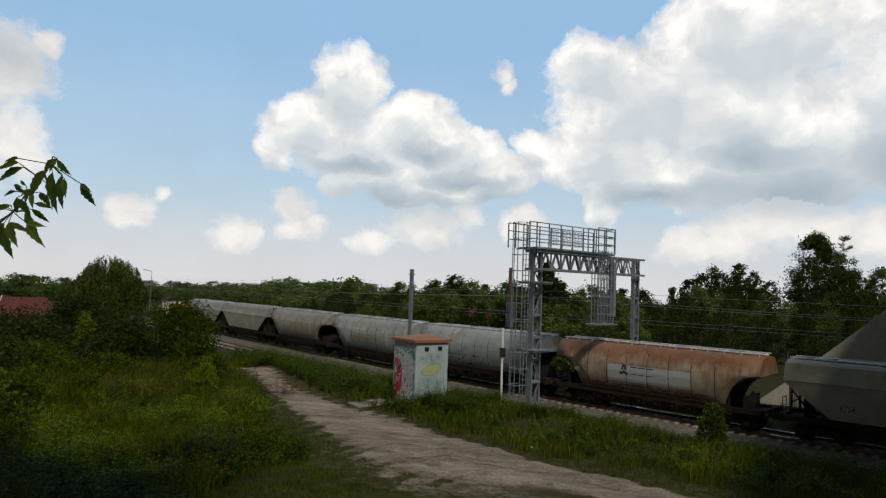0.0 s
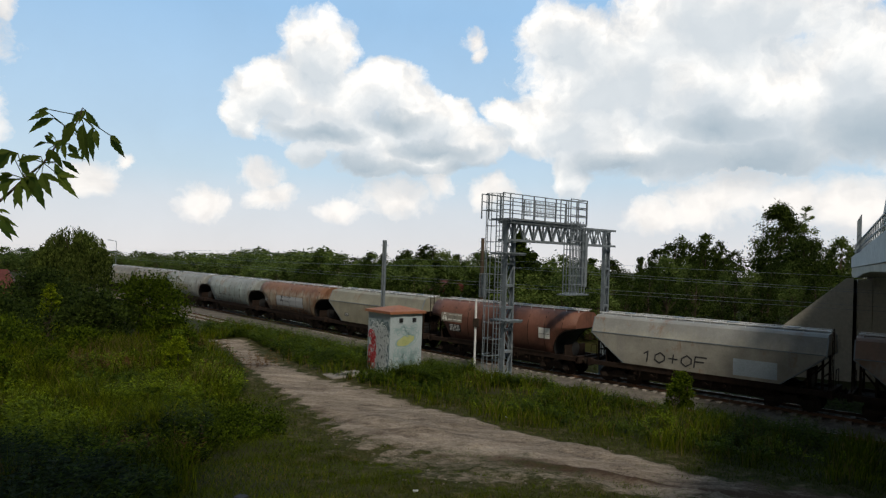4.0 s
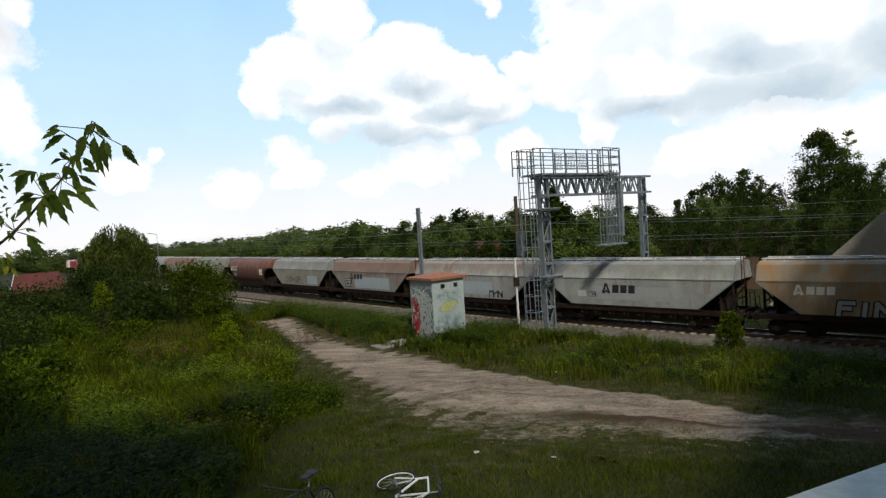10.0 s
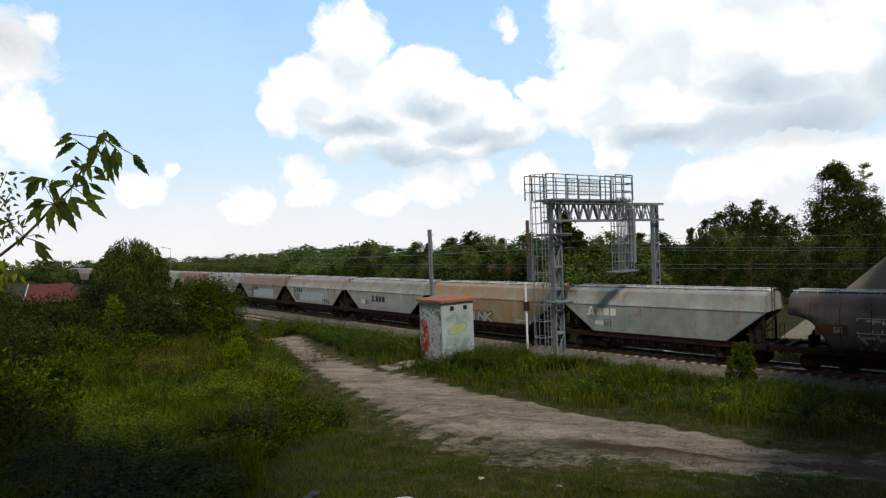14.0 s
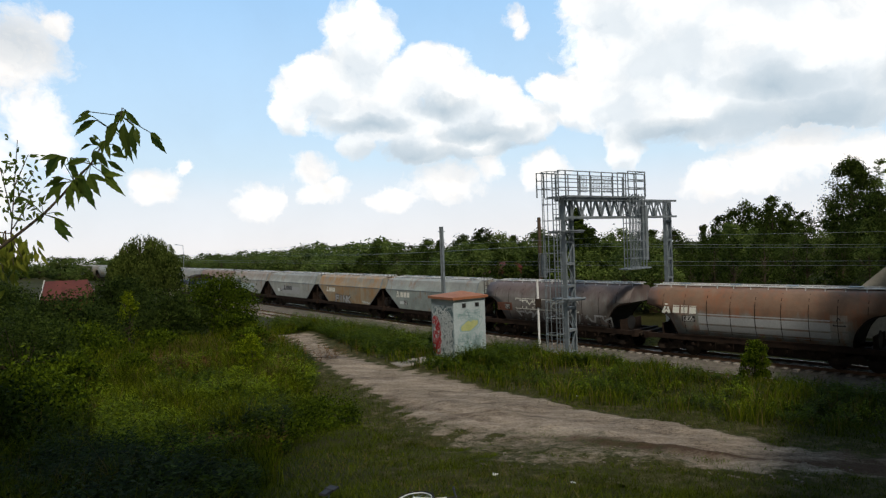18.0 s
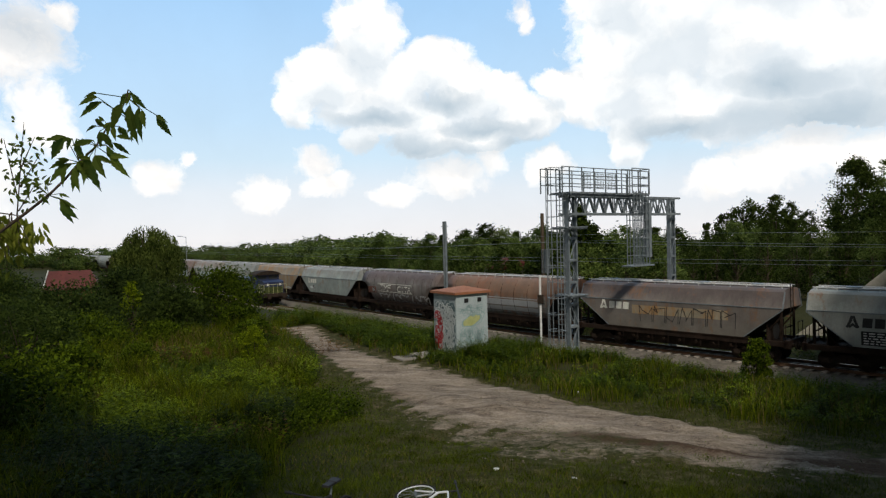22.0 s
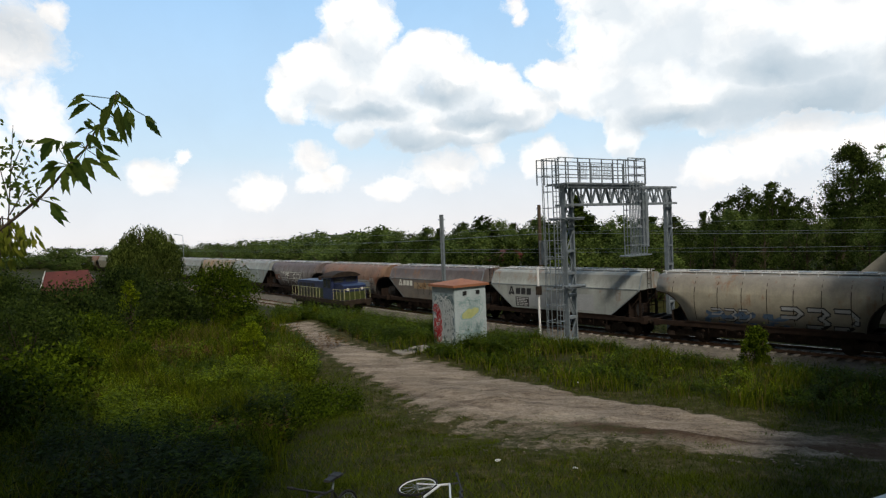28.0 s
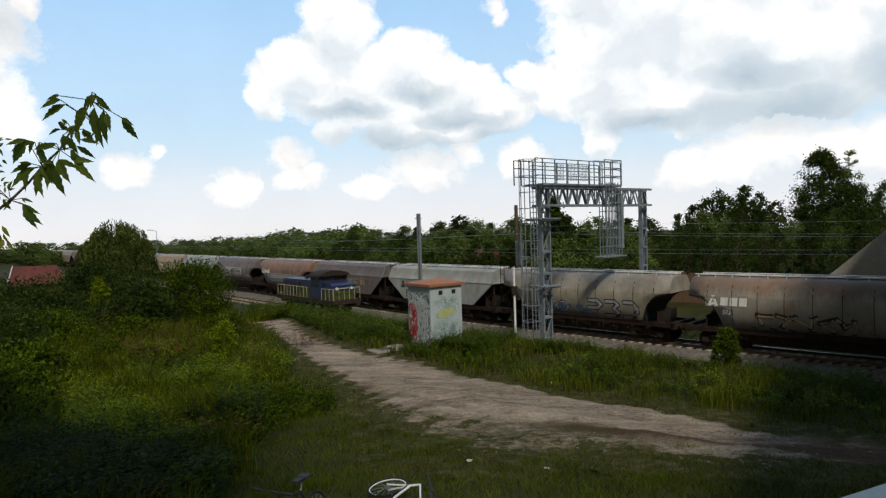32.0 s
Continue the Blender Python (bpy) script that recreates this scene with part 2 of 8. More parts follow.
def quads_mesh(name, verts, mat, per=4):
    """One mesh of loose faces of `per` corners each; verts is (n * per, 3)."""
    nv = len(verts)
    nf = nv // per
    me = bpy.data.meshes.new(name)
    me.vertices.add(nv)
    me.vertices.foreach_set("co", np.asarray(verts, np.float32).ravel())
    me.loops.add(nv)
    me.loops.foreach_set("vertex_index", np.arange(nv, dtype=np.int32))
    me.polygons.add(nf)
    me.polygons.foreach_set("loop_start", np.arange(0, nv, per, dtype=np.int32))
    me.materials.append(mat)
    me.update(calc_edges=True)
    return me


def empty(name, m=None):
    ob = new(name)
    if m is not None:
        ob.matrix_basis = m
    return ob


# ---- the line of the tracks ----
# s runs along the line, away from the bridge; off is metres towards the camera from the far train's near flank.
S_MIN, S_MAX = -90, 420
_s = np.arange(S_MIN, S_MAX + 1, 1.0)
_u = np.clip(_s, -60, 260) / 100
_h = -0.849 + 0.436 * _u - 0.082 * _u ** 2
_h = np.where(_s > 40, -0.688 - 0.0004 * np.clip(_s - 120, 0, 200), _h)
_x = np.concatenate([[0], np.cumsum(np.sin(_h[:-1]))])
_y = np.concatenate([[0], np.cumsum(np.cos(_h[:-1]))])
_x, _y = _x - _x[-S_MIN] + 21.407, _y - _y[-S_MIN] + 31.749
FAR_TRACK, NEAR_TRACK, NEAR_Z = -1.45, 3.1, -0.25


def on_line(s, off=0.0):
    """Place and heading (radians from +y, clockwise) on the line."""
    h = float(np.interp(s, _s, _h))
    return float(np.interp(s, _s, _x)) - off * math.cos(h), float(np.interp(s, _s, _y)) + off * math.sin(h), h


def line_pose(s, off, z=0.0):
    """Local x runs along the line towards the bridge, local y away from the camera."""
    x, y, h = on_line(s, off)
    return Matrix.Translation((x, y, z)) @ Matrix.Rotation(-h - math.pi / 2, 4, "Z")


def off_of(x, y):
    """s and off of places given as arrays."""
    x, y = np.atleast_1d(np.asarray(x, float)), np.atleast_1d(np.asarray(y, float))
    k = np.argmin((x[:, None] - _x[None, ::4]) ** 2 + (y[:, None] - _y[None, ::4]) ** 2, axis=1) * 4
    dx, dy = x - _x[k], y - _y[k]
    return _s[k] + dx * np.sin(_h[k]) + dy * np.cos(_h[k]), -dx * np.cos(_h[k]) + dy * np.sin(_h[k])


def smooth(a, b, v):
    t = np.clip((np.asarray(v, float) - a) / (b - a), 0, 1)
    return t * t * (3 - 2 * t)


def ground_z(x, y):
    """Height of the ground: the formation, the bank of the near side, and the rise towards the camera's embankment."""
    x, y = np.atleast_1d(np.asarray(x, float)), np.atleast_1d(np.asarray(y, float))
    s, off = off_of(x, y)
    z = -0.75 + 2.35 * smooth(6.0, 12.5, off) + 0.3 * smooth(13, 24, off)
    z = z + 0.9 * smooth(-8, -20, off)
    r = np.hypot(x, y)
    z = z + np.interp(r, [0, 3, 6, 9, 12, 16, 20, 24], [3.2, 2.8, 2.2, 1.7, 1.15, 0.45, 0.2, 0.0]) * smooth(6.0, 12.0, off)
    z = z - 0.0125 * np.maximum(r - 280, 0)
    wob = 0.07 * np.sin(x * 0.9 + 1.3) * np.sin(y * 0.7) + 0.04 * np.sin(x * 2.3) * np.cos(y * 1.9 + 0.5)
    return z + wob * smooth(5.5, 8, off)

# ---- ground ----
def spaced(fine0, fine1, step, far, grow=1.25):
    v = list(np.arange(fine0, fine1 + step / 2, step))
    d = step
    while v[-1] < far:
        d *= grow
        v.append(v[-1] + d)
    d = step
    while v[0] > -far:
        d *= grow
        v.insert(0, v[0] - d)
    return np.array(v)


def grid_mesh(name, gx, gy, gz, mat, keep=None):
    ny, nx = gx.shape
    me = bpy.data.meshes.new(name)
    co = np.stack([gx, gy, gz], -1).reshape(-1, 3)
    i = np.arange(ny * nx).reshape(ny, nx)
    f = np.stack([i[:-1, :-1], i[:-1, 1:], i[1:, 1:], i[1:, :-1]], -1).reshape(-1, 4)
    if keep is not None:
        f = f[keep.reshape(-1)]
        used = np.unique(f)
        remap = np.zeros(len(co), int)
        remap[used] = np.arange(len(used))
        co, f = co[used], remap[f]
    me.from_pydata(co.tolist(), [], f.tolist())
    me.polygons.foreach_set("use_smooth", [True] * len(me.polygons))
    me.materials.append(mat)
    me.update()
    return me


gx, gy = np.meshgrid(spaced(-24, 18, 0.3, 3500), spaced(4, 48, 0.3, 3500))
gz = ground_z(gx.ravel(), gy.ravel()).reshape(gx.shape)
tagged(new("ground", grid_mesh("ground", gx, gy, gz, M["soil"])), "dark green overgrown ground beside the railway line", "ground", kind="structure")

# the worn earth: a track that widens towards the bridge
WORN = [(-12.6, 41.4), (-10.4, 41.9), (-7.6, 35.8), (-4.6, 30.9), (-1.6, 27.2), (1.4, 23.0), (3.5, 20.2), (6.0, 17.8), (7.6, 16.0), (9.6, 14.2), (15, 9.5), (13, 7.5), (8.6, 11.9), (6.5, 12.0), (3.7, 12.7), (2.0, 12.6), (0.9, 12.0), (0.0, 12.4), (-0.7, 16.2), (-1.9, 19.0), (-2.9, 21.8), (-4.5, 24.9), (-5.9, 27.6), (-8.3, 34.2), (-11.2, 40.2)]


def worn(x, y):
    """Signed distance to the worn earth's outline, positive inside, with ragged edges."""
    x, y = np.asarray(x, float), np.asarray(y, float)
    best, inside = np.full(x.shape, 1e9), np.zeros(x.shape, bool)
    for (ax, ay), (bx, by) in zip(WORN, WORN[1:] + WORN[:1]):
        t = np.clip(((x - ax) * (bx - ax) + (y - ay) * (by - ay)) / ((bx - ax) ** 2 + (by - ay) ** 2), 0, 1)
        best = np.minimum(best, np.hypot(x - ax - t * (bx - ax), y - ay - t * (by - ay)))
        cross = (ay > y) != (by > y)
        inside ^= cross & (x < (bx - ax) * (y - ay) / (by - ay + 1e-9) + ax)
    d = np.where(inside, best, -best)
    rag = 0.22 * np.sin(x * 2.1 + y * 1.3) + 0.16 * np.sin(x * 5.3 - y * 3.7 + 1) + 0.1 * np.sin(x * 9.1 + y * 11.3)
    d = d + rag
    # the lower, half overgrown part
    patchy = np.sin(x * 1.7 + 0.6) * np.sin(y * 2.3 + x * 0.4) + 0.6 * np.sin(x * 4.1 - y * 3.1)
    low = smooth(19.5, 15.5, y + 0.25 * x) * smooth(5, 1, x)
    return d - low * np.clip(0.35 + patchy, 0, 1.5)


def n_col(n, l, ramp, tint):
    return mix_node(n, l, 1.0, ramp.outputs[0], tint, "MULTIPLY")


def earth_material():
    """Trodden earth that gives way to thin grassy soil where it is less worn; ruts run along the path."""
    m, n, l = nodes_of("trodden_earth")
    p = n["Principled BSDF"]
    at = n.new("ShaderNodeAttribute")
    at.attribute_name = "bare"
    tc, mp = n.new("ShaderNodeTexCoord"), n.new("ShaderNodeMapping")
    mp.inputs["Rotation"].default_value = (0, 0, radians(41))
    mp.inputs["Scale"].default_value = (0.34, 1.9, 1.0)
    l.new(tc.outputs["Object"], mp.inputs[0])
    rut = n.new("ShaderNodeTexNoise")
    rut.inputs["Scale"].default_value, rut.inputs["Detail"].default_value, rut.inputs["Roughness"].default_value = 0.9, 10, 0.78
    l.new(mp.outputs[0], rut.inputs["Vector"])
    blot, fine, mid = noise_node(n, l, 0.5, 6, 0.7), noise_node(n, l, 11, 8, 0.8), noise_node(n, l, 2.6, 9, 0.75)
    c = ramp_node(n, l, rut.outputs[0], [(0.30, (0.09, 0.066, 0.048)), (0.40, (0.19, 0.148, 0.112)), (0.50, (0.28, 0.225, 0.172)), (0.64, (0.38, 0.31, 0.24))])
    g = ramp_node(n, l, blot.outputs[0], [(0.3, (0.72, 0.70, 0.68)), (0.65, (1.1, 1.1, 1.1))])
    f = ramp_node(n, l, fine.outputs[0], [(0.34, (0.42, 0.40, 0.38)), (0.5, (0.95, 0.95, 0.95)), (0.7, (1.3, 1.3, 1.3))])
    crack = n.new("ShaderNodeTexVoronoi")      # crusted mud between the ruts
    crack.feature = "DISTANCE_TO_EDGE"
    crack.inputs["Scale"].default_value = 3.2
    wv = n.new("ShaderNodeVectorMath")
    wv.operation = "MULTIPLY_ADD"
    l.new(mid.outputs["Color"], wv.inputs[0])
    wv.inputs[1].default_value = (0.9, 0.9, 0.9)
    l.new(mp.outputs[0], wv.inputs[2])
    l.new(wv.outputs[0], crack.inputs["Vector"])
    ck = ramp_node(n, l, crack.outputs["Distance"], [(0.0, (0.45, 0.42, 0.40)), (0.10, (1, 1, 1))])
    cb = ramp_node(n, l, blot.outputs[0], [(0.42, (1, 1, 1)), (0.55, (0.15, 0.15, 0.15))])
    cf = mix_node(n, l, cb.outputs[0], (1.0, 1.0, 1.0), ck.outputs[0])
    c = n_col(n, l, c, cf)
    col = mix_node(n, l, 1.0, mix_node(n, l, 0.85, c, f.outputs[0], "MULTIPLY"), g.outputs[0], "MULTIPLY")
    sp = ramp_node(n, l, mid.outputs[0], [(0.35, (0.026, 0.034, 0.006)), (0.5, (0.05, 0.048, 0.015)), (0.65, (0.12, 0.095, 0.055))])
    soil = mix_node(n, l, 0.8, sp.outputs[0], f.outputs[0], "MULTIPLY")
    mud_shade_node = n.new("ShaderNodeAttribute")
    mud_shade_node.attribute_name = "mud_shade"
    wf = n.new("ShaderNodeMath")
    wf.operation = "MULTIPLY_ADD"
    l.new(mid.outputs[0], wf.inputs[0])
    wf.inputs[1].default_value = 1.7
    l.new(mud_shade_node.outputs["Fac"], wf.inputs[2])
    col = mix_node(n, l, n_span(n, l, wf.outputs[0], 1.2, 1.75), col, mix_node(n, l, 0.8, (0.072, 0.044, 0.027), f.outputs[0], "MULTIPLY"))
    ad = n.new("ShaderNodeMath")
    ad.operation = "MULTIPLY_ADD"
    l.new(mid.outputs[0], ad.inputs[0])
    ad.inputs[1].default_value = 1.5
    l.new(at.outputs["Fac"], ad.inputs[2])
    w = ramp_node(n, l, n_span(n, l, ad.outputs[0], 1.05, 1.45), [(0, (0, 0, 0)), (1, (1, 1, 1))])
    l.new(mix_node(n, l, w.outputs[0], soil, col), p.inputs["Base Color"])
    p.inputs["Roughness"].default_value = 0.95
    p.inputs["Specular IOR Level"].default_value = 0.05
    add = mix_node(n, l, 0.6, mid.outputs[0], fine.outputs[0])
    b = n.new("ShaderNodeBump")
    b.inputs["Strength"].default_value, b.inputs["Distance"].default_value = 1.0, 0.05
    l.new(add, b.inputs["Height"])
    l.new(b.outputs[0], p.inputs["Normal"])
    return m


def n_span(n, l, src, a, b):
    m = n.new("ShaderNodeMapRange")
    m.inputs[1].default_value, m.inputs[2].default_value = a, b
    l.new(src, m.inputs[0])
    return m.outputs[0]


M["trodden"] = earth_material()
px, py = np.meshgrid(np.arange(-16, 15, 0.14), np.arange(8, 47, 0.14))
pz = ground_z(px.ravel(), py.ravel()).reshape(px.shape)
wd = worn(px, py)
along, across = px * 0.755 - py * 0.656, px * 0.656 + py * 0.755
clod = np.clip(np.sin(px * 5.1 + 2 * np.sin(py * 1.7)) * np.sin(py * 6.3 + 2 * np.sin(px * 2.3)), 0, 1) * smooth(24, 17, py) * smooth(8.5, 5, px)
rut = 0.05 * clod + 0.03 * np.sin(across * 4.2 + 0.9 * np.sin(along * 0.45)) * (0.6 + 0.4 * np.sin(along * 0.8)) + 0.012 * np.sin(across * 9.5 + np.sin(along * 0.9) + 1) + 0.012 * np.sin(px * 7 + py * 4) * np.sin(py * 6 - px * 3)
inner = (wd[:-1, :-1] > -2.2) & (wd[1:, 1:] > -2.2) & (wd[1:, :-1] > -2.2)
path_mesh = grid_mesh("dirt_path", px, py, pz - 0.03 + 0.095 * smooth(-2.2, -1.6, wd) + smooth(-0.5, 0.5, wd) * (0.03 + rut), M["trodden"], inner)
bare = smooth(-0.45, 0.5, wd) - 0.26 * smooth(18.8, 14.8, py + 0.3 * px) * smooth(6, 2, px) - 0.34 * smooth(15.6, 13.2, across + 0.5 * np.sin(along * 0.9))
used = np.zeros(px.shape, bool)
for oy in (0, 1):
    for ox in (0, 1):
        used[oy:px.shape[0] - 1 + oy, ox:px.shape[1] - 1 + ox] |= inner
att = path_mesh.attributes.new("bare", "FLOAT", "POINT")
att.data.foreach_set("value", bare[used].astype(np.float32))
mud_line = np.interp(px, [0, 2.5, 5, 8, 12], [17.6, 15.8, 14.3, 13.1, 10.5])
# bands of mud; the ramp over px paints the bridge's shade into the earth
mud_shade = np.exp(-((py - mud_line) / 0.75) ** 2) * smooth(1.0, 3.2, px) + 0.8 * smooth(5.5, 9.0, px) + 0.55 * np.exp(-((py - np.interp(px, [-3, 0, 3], [22.5, 18.9, 15.8])) / 0.7) ** 2) * smooth(3, 0, px)
mud_shade_att = path_mesh.attributes.new("mud_shade", "FLOAT", "POINT")
mud_shade_att.data.foreach_set("value", np.clip(mud_shade, 0, 1)[used].astype(np.float32))
tagged(new("dirt_path", path_mesh), "worn light brown dirt path with ruts and loose stones", "path", kind="structure")


# ---- the two tracks ----
def ribbon(name, off_a, off_b, s0, s1, profile, mat, step=3.0):
    """A strip along the line; profile: list of (off, z)."""
    ss = np.arange(s0, s1 + step / 2, step)
    co, f = [], []
    for s in ss:
        for off, z in profile:
            x, y, _ = on_line(s, off)
            co.append((x, y, z))
    n = len(profile)
    for i in range(len(ss) - 1):
        for k in range(n - 1):
            f.append((i * n + k, i * n + k + 1, (i + 1) * n + k + 1, (i + 1) * n + k))
    me = bpy.data.meshes.new(name)
    me.from_pydata(co, [], f)
    me.materials.append(mat)
    me.update()
    return me


ballast = tagged(new("ballast_bed", ribbon("ballast_bed", 0, 0, S_MIN + 2, S_MAX - 2, [
    (6.4, -0.85), (5.2, -0.52), (1.7, -0.48), (1.05, -0.34), (0.3, -0.24), (-3.3, -0.22), (-4.6, -0.85)], M["ballast"])),
    "grey brown crushed stone ballast under both railway tracks", "ballast", kind="structure")


def rail_pair(name, off, z, label):
    th = empty(name)
    tagged(th, label, "rail track", kind="structure")
    for side in (-0.7525, 0.7525):
        o = off + side
        part("rail", ribbon("rail", 0, 0, S_MIN + 2, S_MAX - 2, [(o + .07, z - .17), (o + .02, z - .14), (o + .03, z - .03), (o + .034, z), (o - .034, z), (o - .03, z - .03), (o - .02, z - .14), (o - .07, z - .17)], M["rail"]), None, th)
        part("rail_head", ribbon("rail_head", 0, 0, S_MIN + 2, S_MAX - 2, [(o + .03, z + 0.004), (o - .03, z + 0.004)], M["railhead"]), None, th, "polished running surface of the rail")
    return th


far_rails = rail_pair("far_track", FAR_TRACK, 0.0, "steel rails of the far track under the grain train")
near_rails = rail_pair("near_track", NEAR_TRACK, NEAR_Z, "rusty steel rails of the near track on concrete sleepers")

# ---- bridge ----
BR_A, BR_D = Vector((30.46, 43.3, 0)), Vector((-0.545, -0.839, 0))      # corner at the far abutment, direction towards the camera's side
BR_N = Vector((0.839, -0.545, 0))
BR_M = Matrix(((BR_D.x, BR_N.x, 0, BR_A.x), (BR_D.y, BR_N.y, 0, BR_A.y), (0, 0, 1, 0), (0, 0, 0, 1)))  # local x along the deck, y across it


def arch_z(x):
    """Height of the arch's upper edge over the deck."""
    return 8.3 + 5.0 * (1 - ((x - 21.0) / 17.5) ** 2)


def build_bridge():
    th = empty("road_bridge", BR_M)
    tagged(th, "concrete road bridge with a green steel arch over the railway", "bridge")
    bm = bmesh.new()
    prism(bm, [(-9, 7.05), (-2, 6.95), (6, 7.25), (16, 7.4), (34, 7.4), (46, 7.0), (58, 7.0), (58, 8.4), (-9, 8.4)], 0.45, 11.0)
    part("deck", bm, M["concrete"], th, "dark concrete underside of the bridge deck")
    bm = bmesh.new()
    prism(bm, [(-9, 6.85), (0, 6.9), (8, 7.2), (16, 7.35), (34, 7.35), (46, 7.0), (58, 7.0), (58, 7.75), (-9, 7.6)], 0.0, 0.446)
    part("fascia_lower", bm, M["concrete"], th, "stained lower concrete edge of the deck")
    bm = bmesh.new()
    prism(bm, [(-9, 7.62), (58, 7.78), (58, 9.15), (-9, 8.45)], -0.06, 0.30)
    part("fascia", bm, M["concrete_pale"], th, "pale blue grey concrete edge beam of the deck")
    bm = bmesh.new()
    for k in range(0, 44):
        x = -8 + k * 1.5
        beam(bm, (x, 0.15, 8.45 + (x + 9) * 0.0104), (x, 0.15, 9.35 + (x + 9) * 0.0104), 0.06, 0.06)
    for dz in (0.45, 0.9):
        beam(bm, (-9, 0.15, 8.45 + dz), (58, 0.15, 9.15 + dz), 0.07, 0.07)
    part("railing", bm, M["galv"], th, "steel railing along the deck")
    bm = bmesh.new()
    beam(bm, (2, -0.1, 8.6), (8, -0.1, 8.6), 0.04, 0.04)
    screen = part("safety_screen", bm, M["galv"], th, "barred safety screen above the tracks")
    for z in (9.6, 10.6):
        part("screen_rail", beam_mesh(((2, -0.1, z), (8, -0.1, z)), 0.04, 0.04), M["galv"], screen)
    for x in np.arange(2.0, 8.2, 0.5):
        part("screen_bar", beam_mesh(((x, -0.1, 8.5), (x, -0.1, 10.6)), 0.03, 0.03), M["galv"], screen)
    for y, nm in ((1.3, "arch_rib"), (9.8, "arch_rib")):
        bm = bmesh.new()
        pts_o, pts_i = [], []
        for k in range(41):
            u = k / 40
            x = 3.5 + 35 * u
            z = arch_z(x)
            pts_o.append((x, z))
            pts_i.append((x, z - 1.05))
        n = len(pts_o)
        rows = [[bm.verts.new((x, yy, z)) for x, z in pts] for pts, yy in ((pts_o, y - 0.4), (pts_o, y + 0.4), (pts_i, y + 0.4), (pts_i, y - 0.4))]
        for a_, b_ in ((0, 1), (1, 2), (2, 3), (3, 0)):
            for k in range(n - 1):
                f = bm.faces.new((rows[a_][k], rows[b_][k], rows[b_][k + 1], rows[a_][k + 1]))
                f.material_index = 0 if a_ in (3,) else 1
        part(nm, bm, [M["arch_side"], M["green"]], th, "green steel arch rib")
        for k in range(1, 11):
            x = 3.5 + 35 * k / 11
            bm = bmesh.new()
            bar(bm, (x, y, 8.3), (x, y, arch_z(x) - 0.9), 0.05)
            part("hanger", bm, M["galv"], th)
    for x in (13.0, 18.5, 23.5, 29.0):
        bm = bmesh.new()
        z = arch_z(x)
        box(bm, x - 0.35, 1.72, z - 0.95, x + 0.35, 9.38, z - 0.15, bevel=0.03)
        part("cross_brace", bm, M["green"], th, "green steel cross brace between the arch ribs")
    # far abutment with its sloping wing wall
    bm = bmesh.new()
    box(bm, -9, 1.0, -1.0, -0.6, 11.0, 7.04)
    part("abutment", bm, M["concrete"], th, "grey concrete abutment wall below the deck")
    bm = bmesh.new()
    prism(bm, [(-0.6, -1), (-0.6, 6.75), (-2.2, 6.75), (-2.2, -1)], 0.1, 0.96)
    part("corner_pillar", bm, M["concrete"], th)
    return th


build_bridge()


def build_wing_wall():
    """A sloping concrete wing wall that runs out from the far abutment along the embankment."""
    bm = bmesh.new()
    a_ = Vector((30.4, 43.5, 0))
    out = Vector((-0.80, 0.55, 0)).normalized()
    w = Vector((out.y, -out.x, 0)) * 0.5
    prof = [(0, -1.0), (0, 6.85), (0.4, 6.85), (5.4, 2.2), (9.2, -1.0)]
    f0 = [bm.verts.new(a_ + out * d + Vector((0, 0, z))) for d, z in prof]
    f1 = [bm.verts.new(a_ + out * d + w + Vector((0, 0, z))) for d, z in prof]
    bm.faces.new(f0)
    bm.faces.new(f1[::-1])
    for k in range(len(prof)):
        bm.faces.new((f0[k], f1[k], f1[(k + 1) % len(prof)], f0[(k + 1) % len(prof)]))
    bmesh.ops.recalc_face_normals(bm, faces=bm.faces[:])
    tagged(new("wing_wall", mesh_of("wing_wall", bm, M["concrete"])), "sloping beige concrete wing wall beside the bridge", "wall", kind="structure")
    # earth bank behind it
    bm = bmesh.new()
    back = Vector((0.62, 0.78, 0)) * 26
    a2 = a_ + w * 1.02
    f0 = [bm.verts.new(a2 + out * d + Vector((0, 0, z - 0.15))) for d, z in [(0, -1), (0, 6.85), (0.4, 6.85), (5.4, 2.2), (9.2, -1)]]
    f1 = [bm.verts.new(v.co + back) for v in f0]
    bm.faces.new(f0)
    for k in range(4):
        bm.faces.new((f0[k], f1[k], f1[k + 1], f0[k + 1]))
    bmesh.ops.recalc_face_normals(bm, faces=bm.faces[:])
    tagged(new("embankment", mesh_of("embankment", bm, M["soil"])), "grassy road embankment behind the wing wall", "embankment", kind="structure")


build_wing_wall()


def build_slab():
    """Concrete coping by which the camera stands."""
    bm = bmesh.new()
    out = [(-3.2, 1.4), (1.73, 3.81), (4.6, 5.2), (8.0, 6.85), (9.5, 1.5), (-3.2, -3.0)]
    a_ = [bm.verts.new((x, y, 4.2)) for x, y in out]
    c = [bm.verts.new((x, y, 5.59)) for x, y in out]
    bm.faces.new(c)
    for k in range(len(out)):
        bm.faces.new((a_[k], a_[(k + 1) % len(out)], c[(k + 1) % len(out)], c[k]))
    bmesh.ops.bevel(bm, geom=[e_ for e_ in bm.edges if all(v.co.z > 5.5 for v in e_.verts)], offset=0.05, segments=2, affect="EDGES")
    bmesh.ops.recalc_face_normals(bm, faces=bm.faces[:])
    tagged(new("concrete_coping", mesh_of("concrete_coping", bm, M["concrete_pale"])), "pale concrete coping slab of the bridge embankment", "coping", kind="structure")


build_slab()


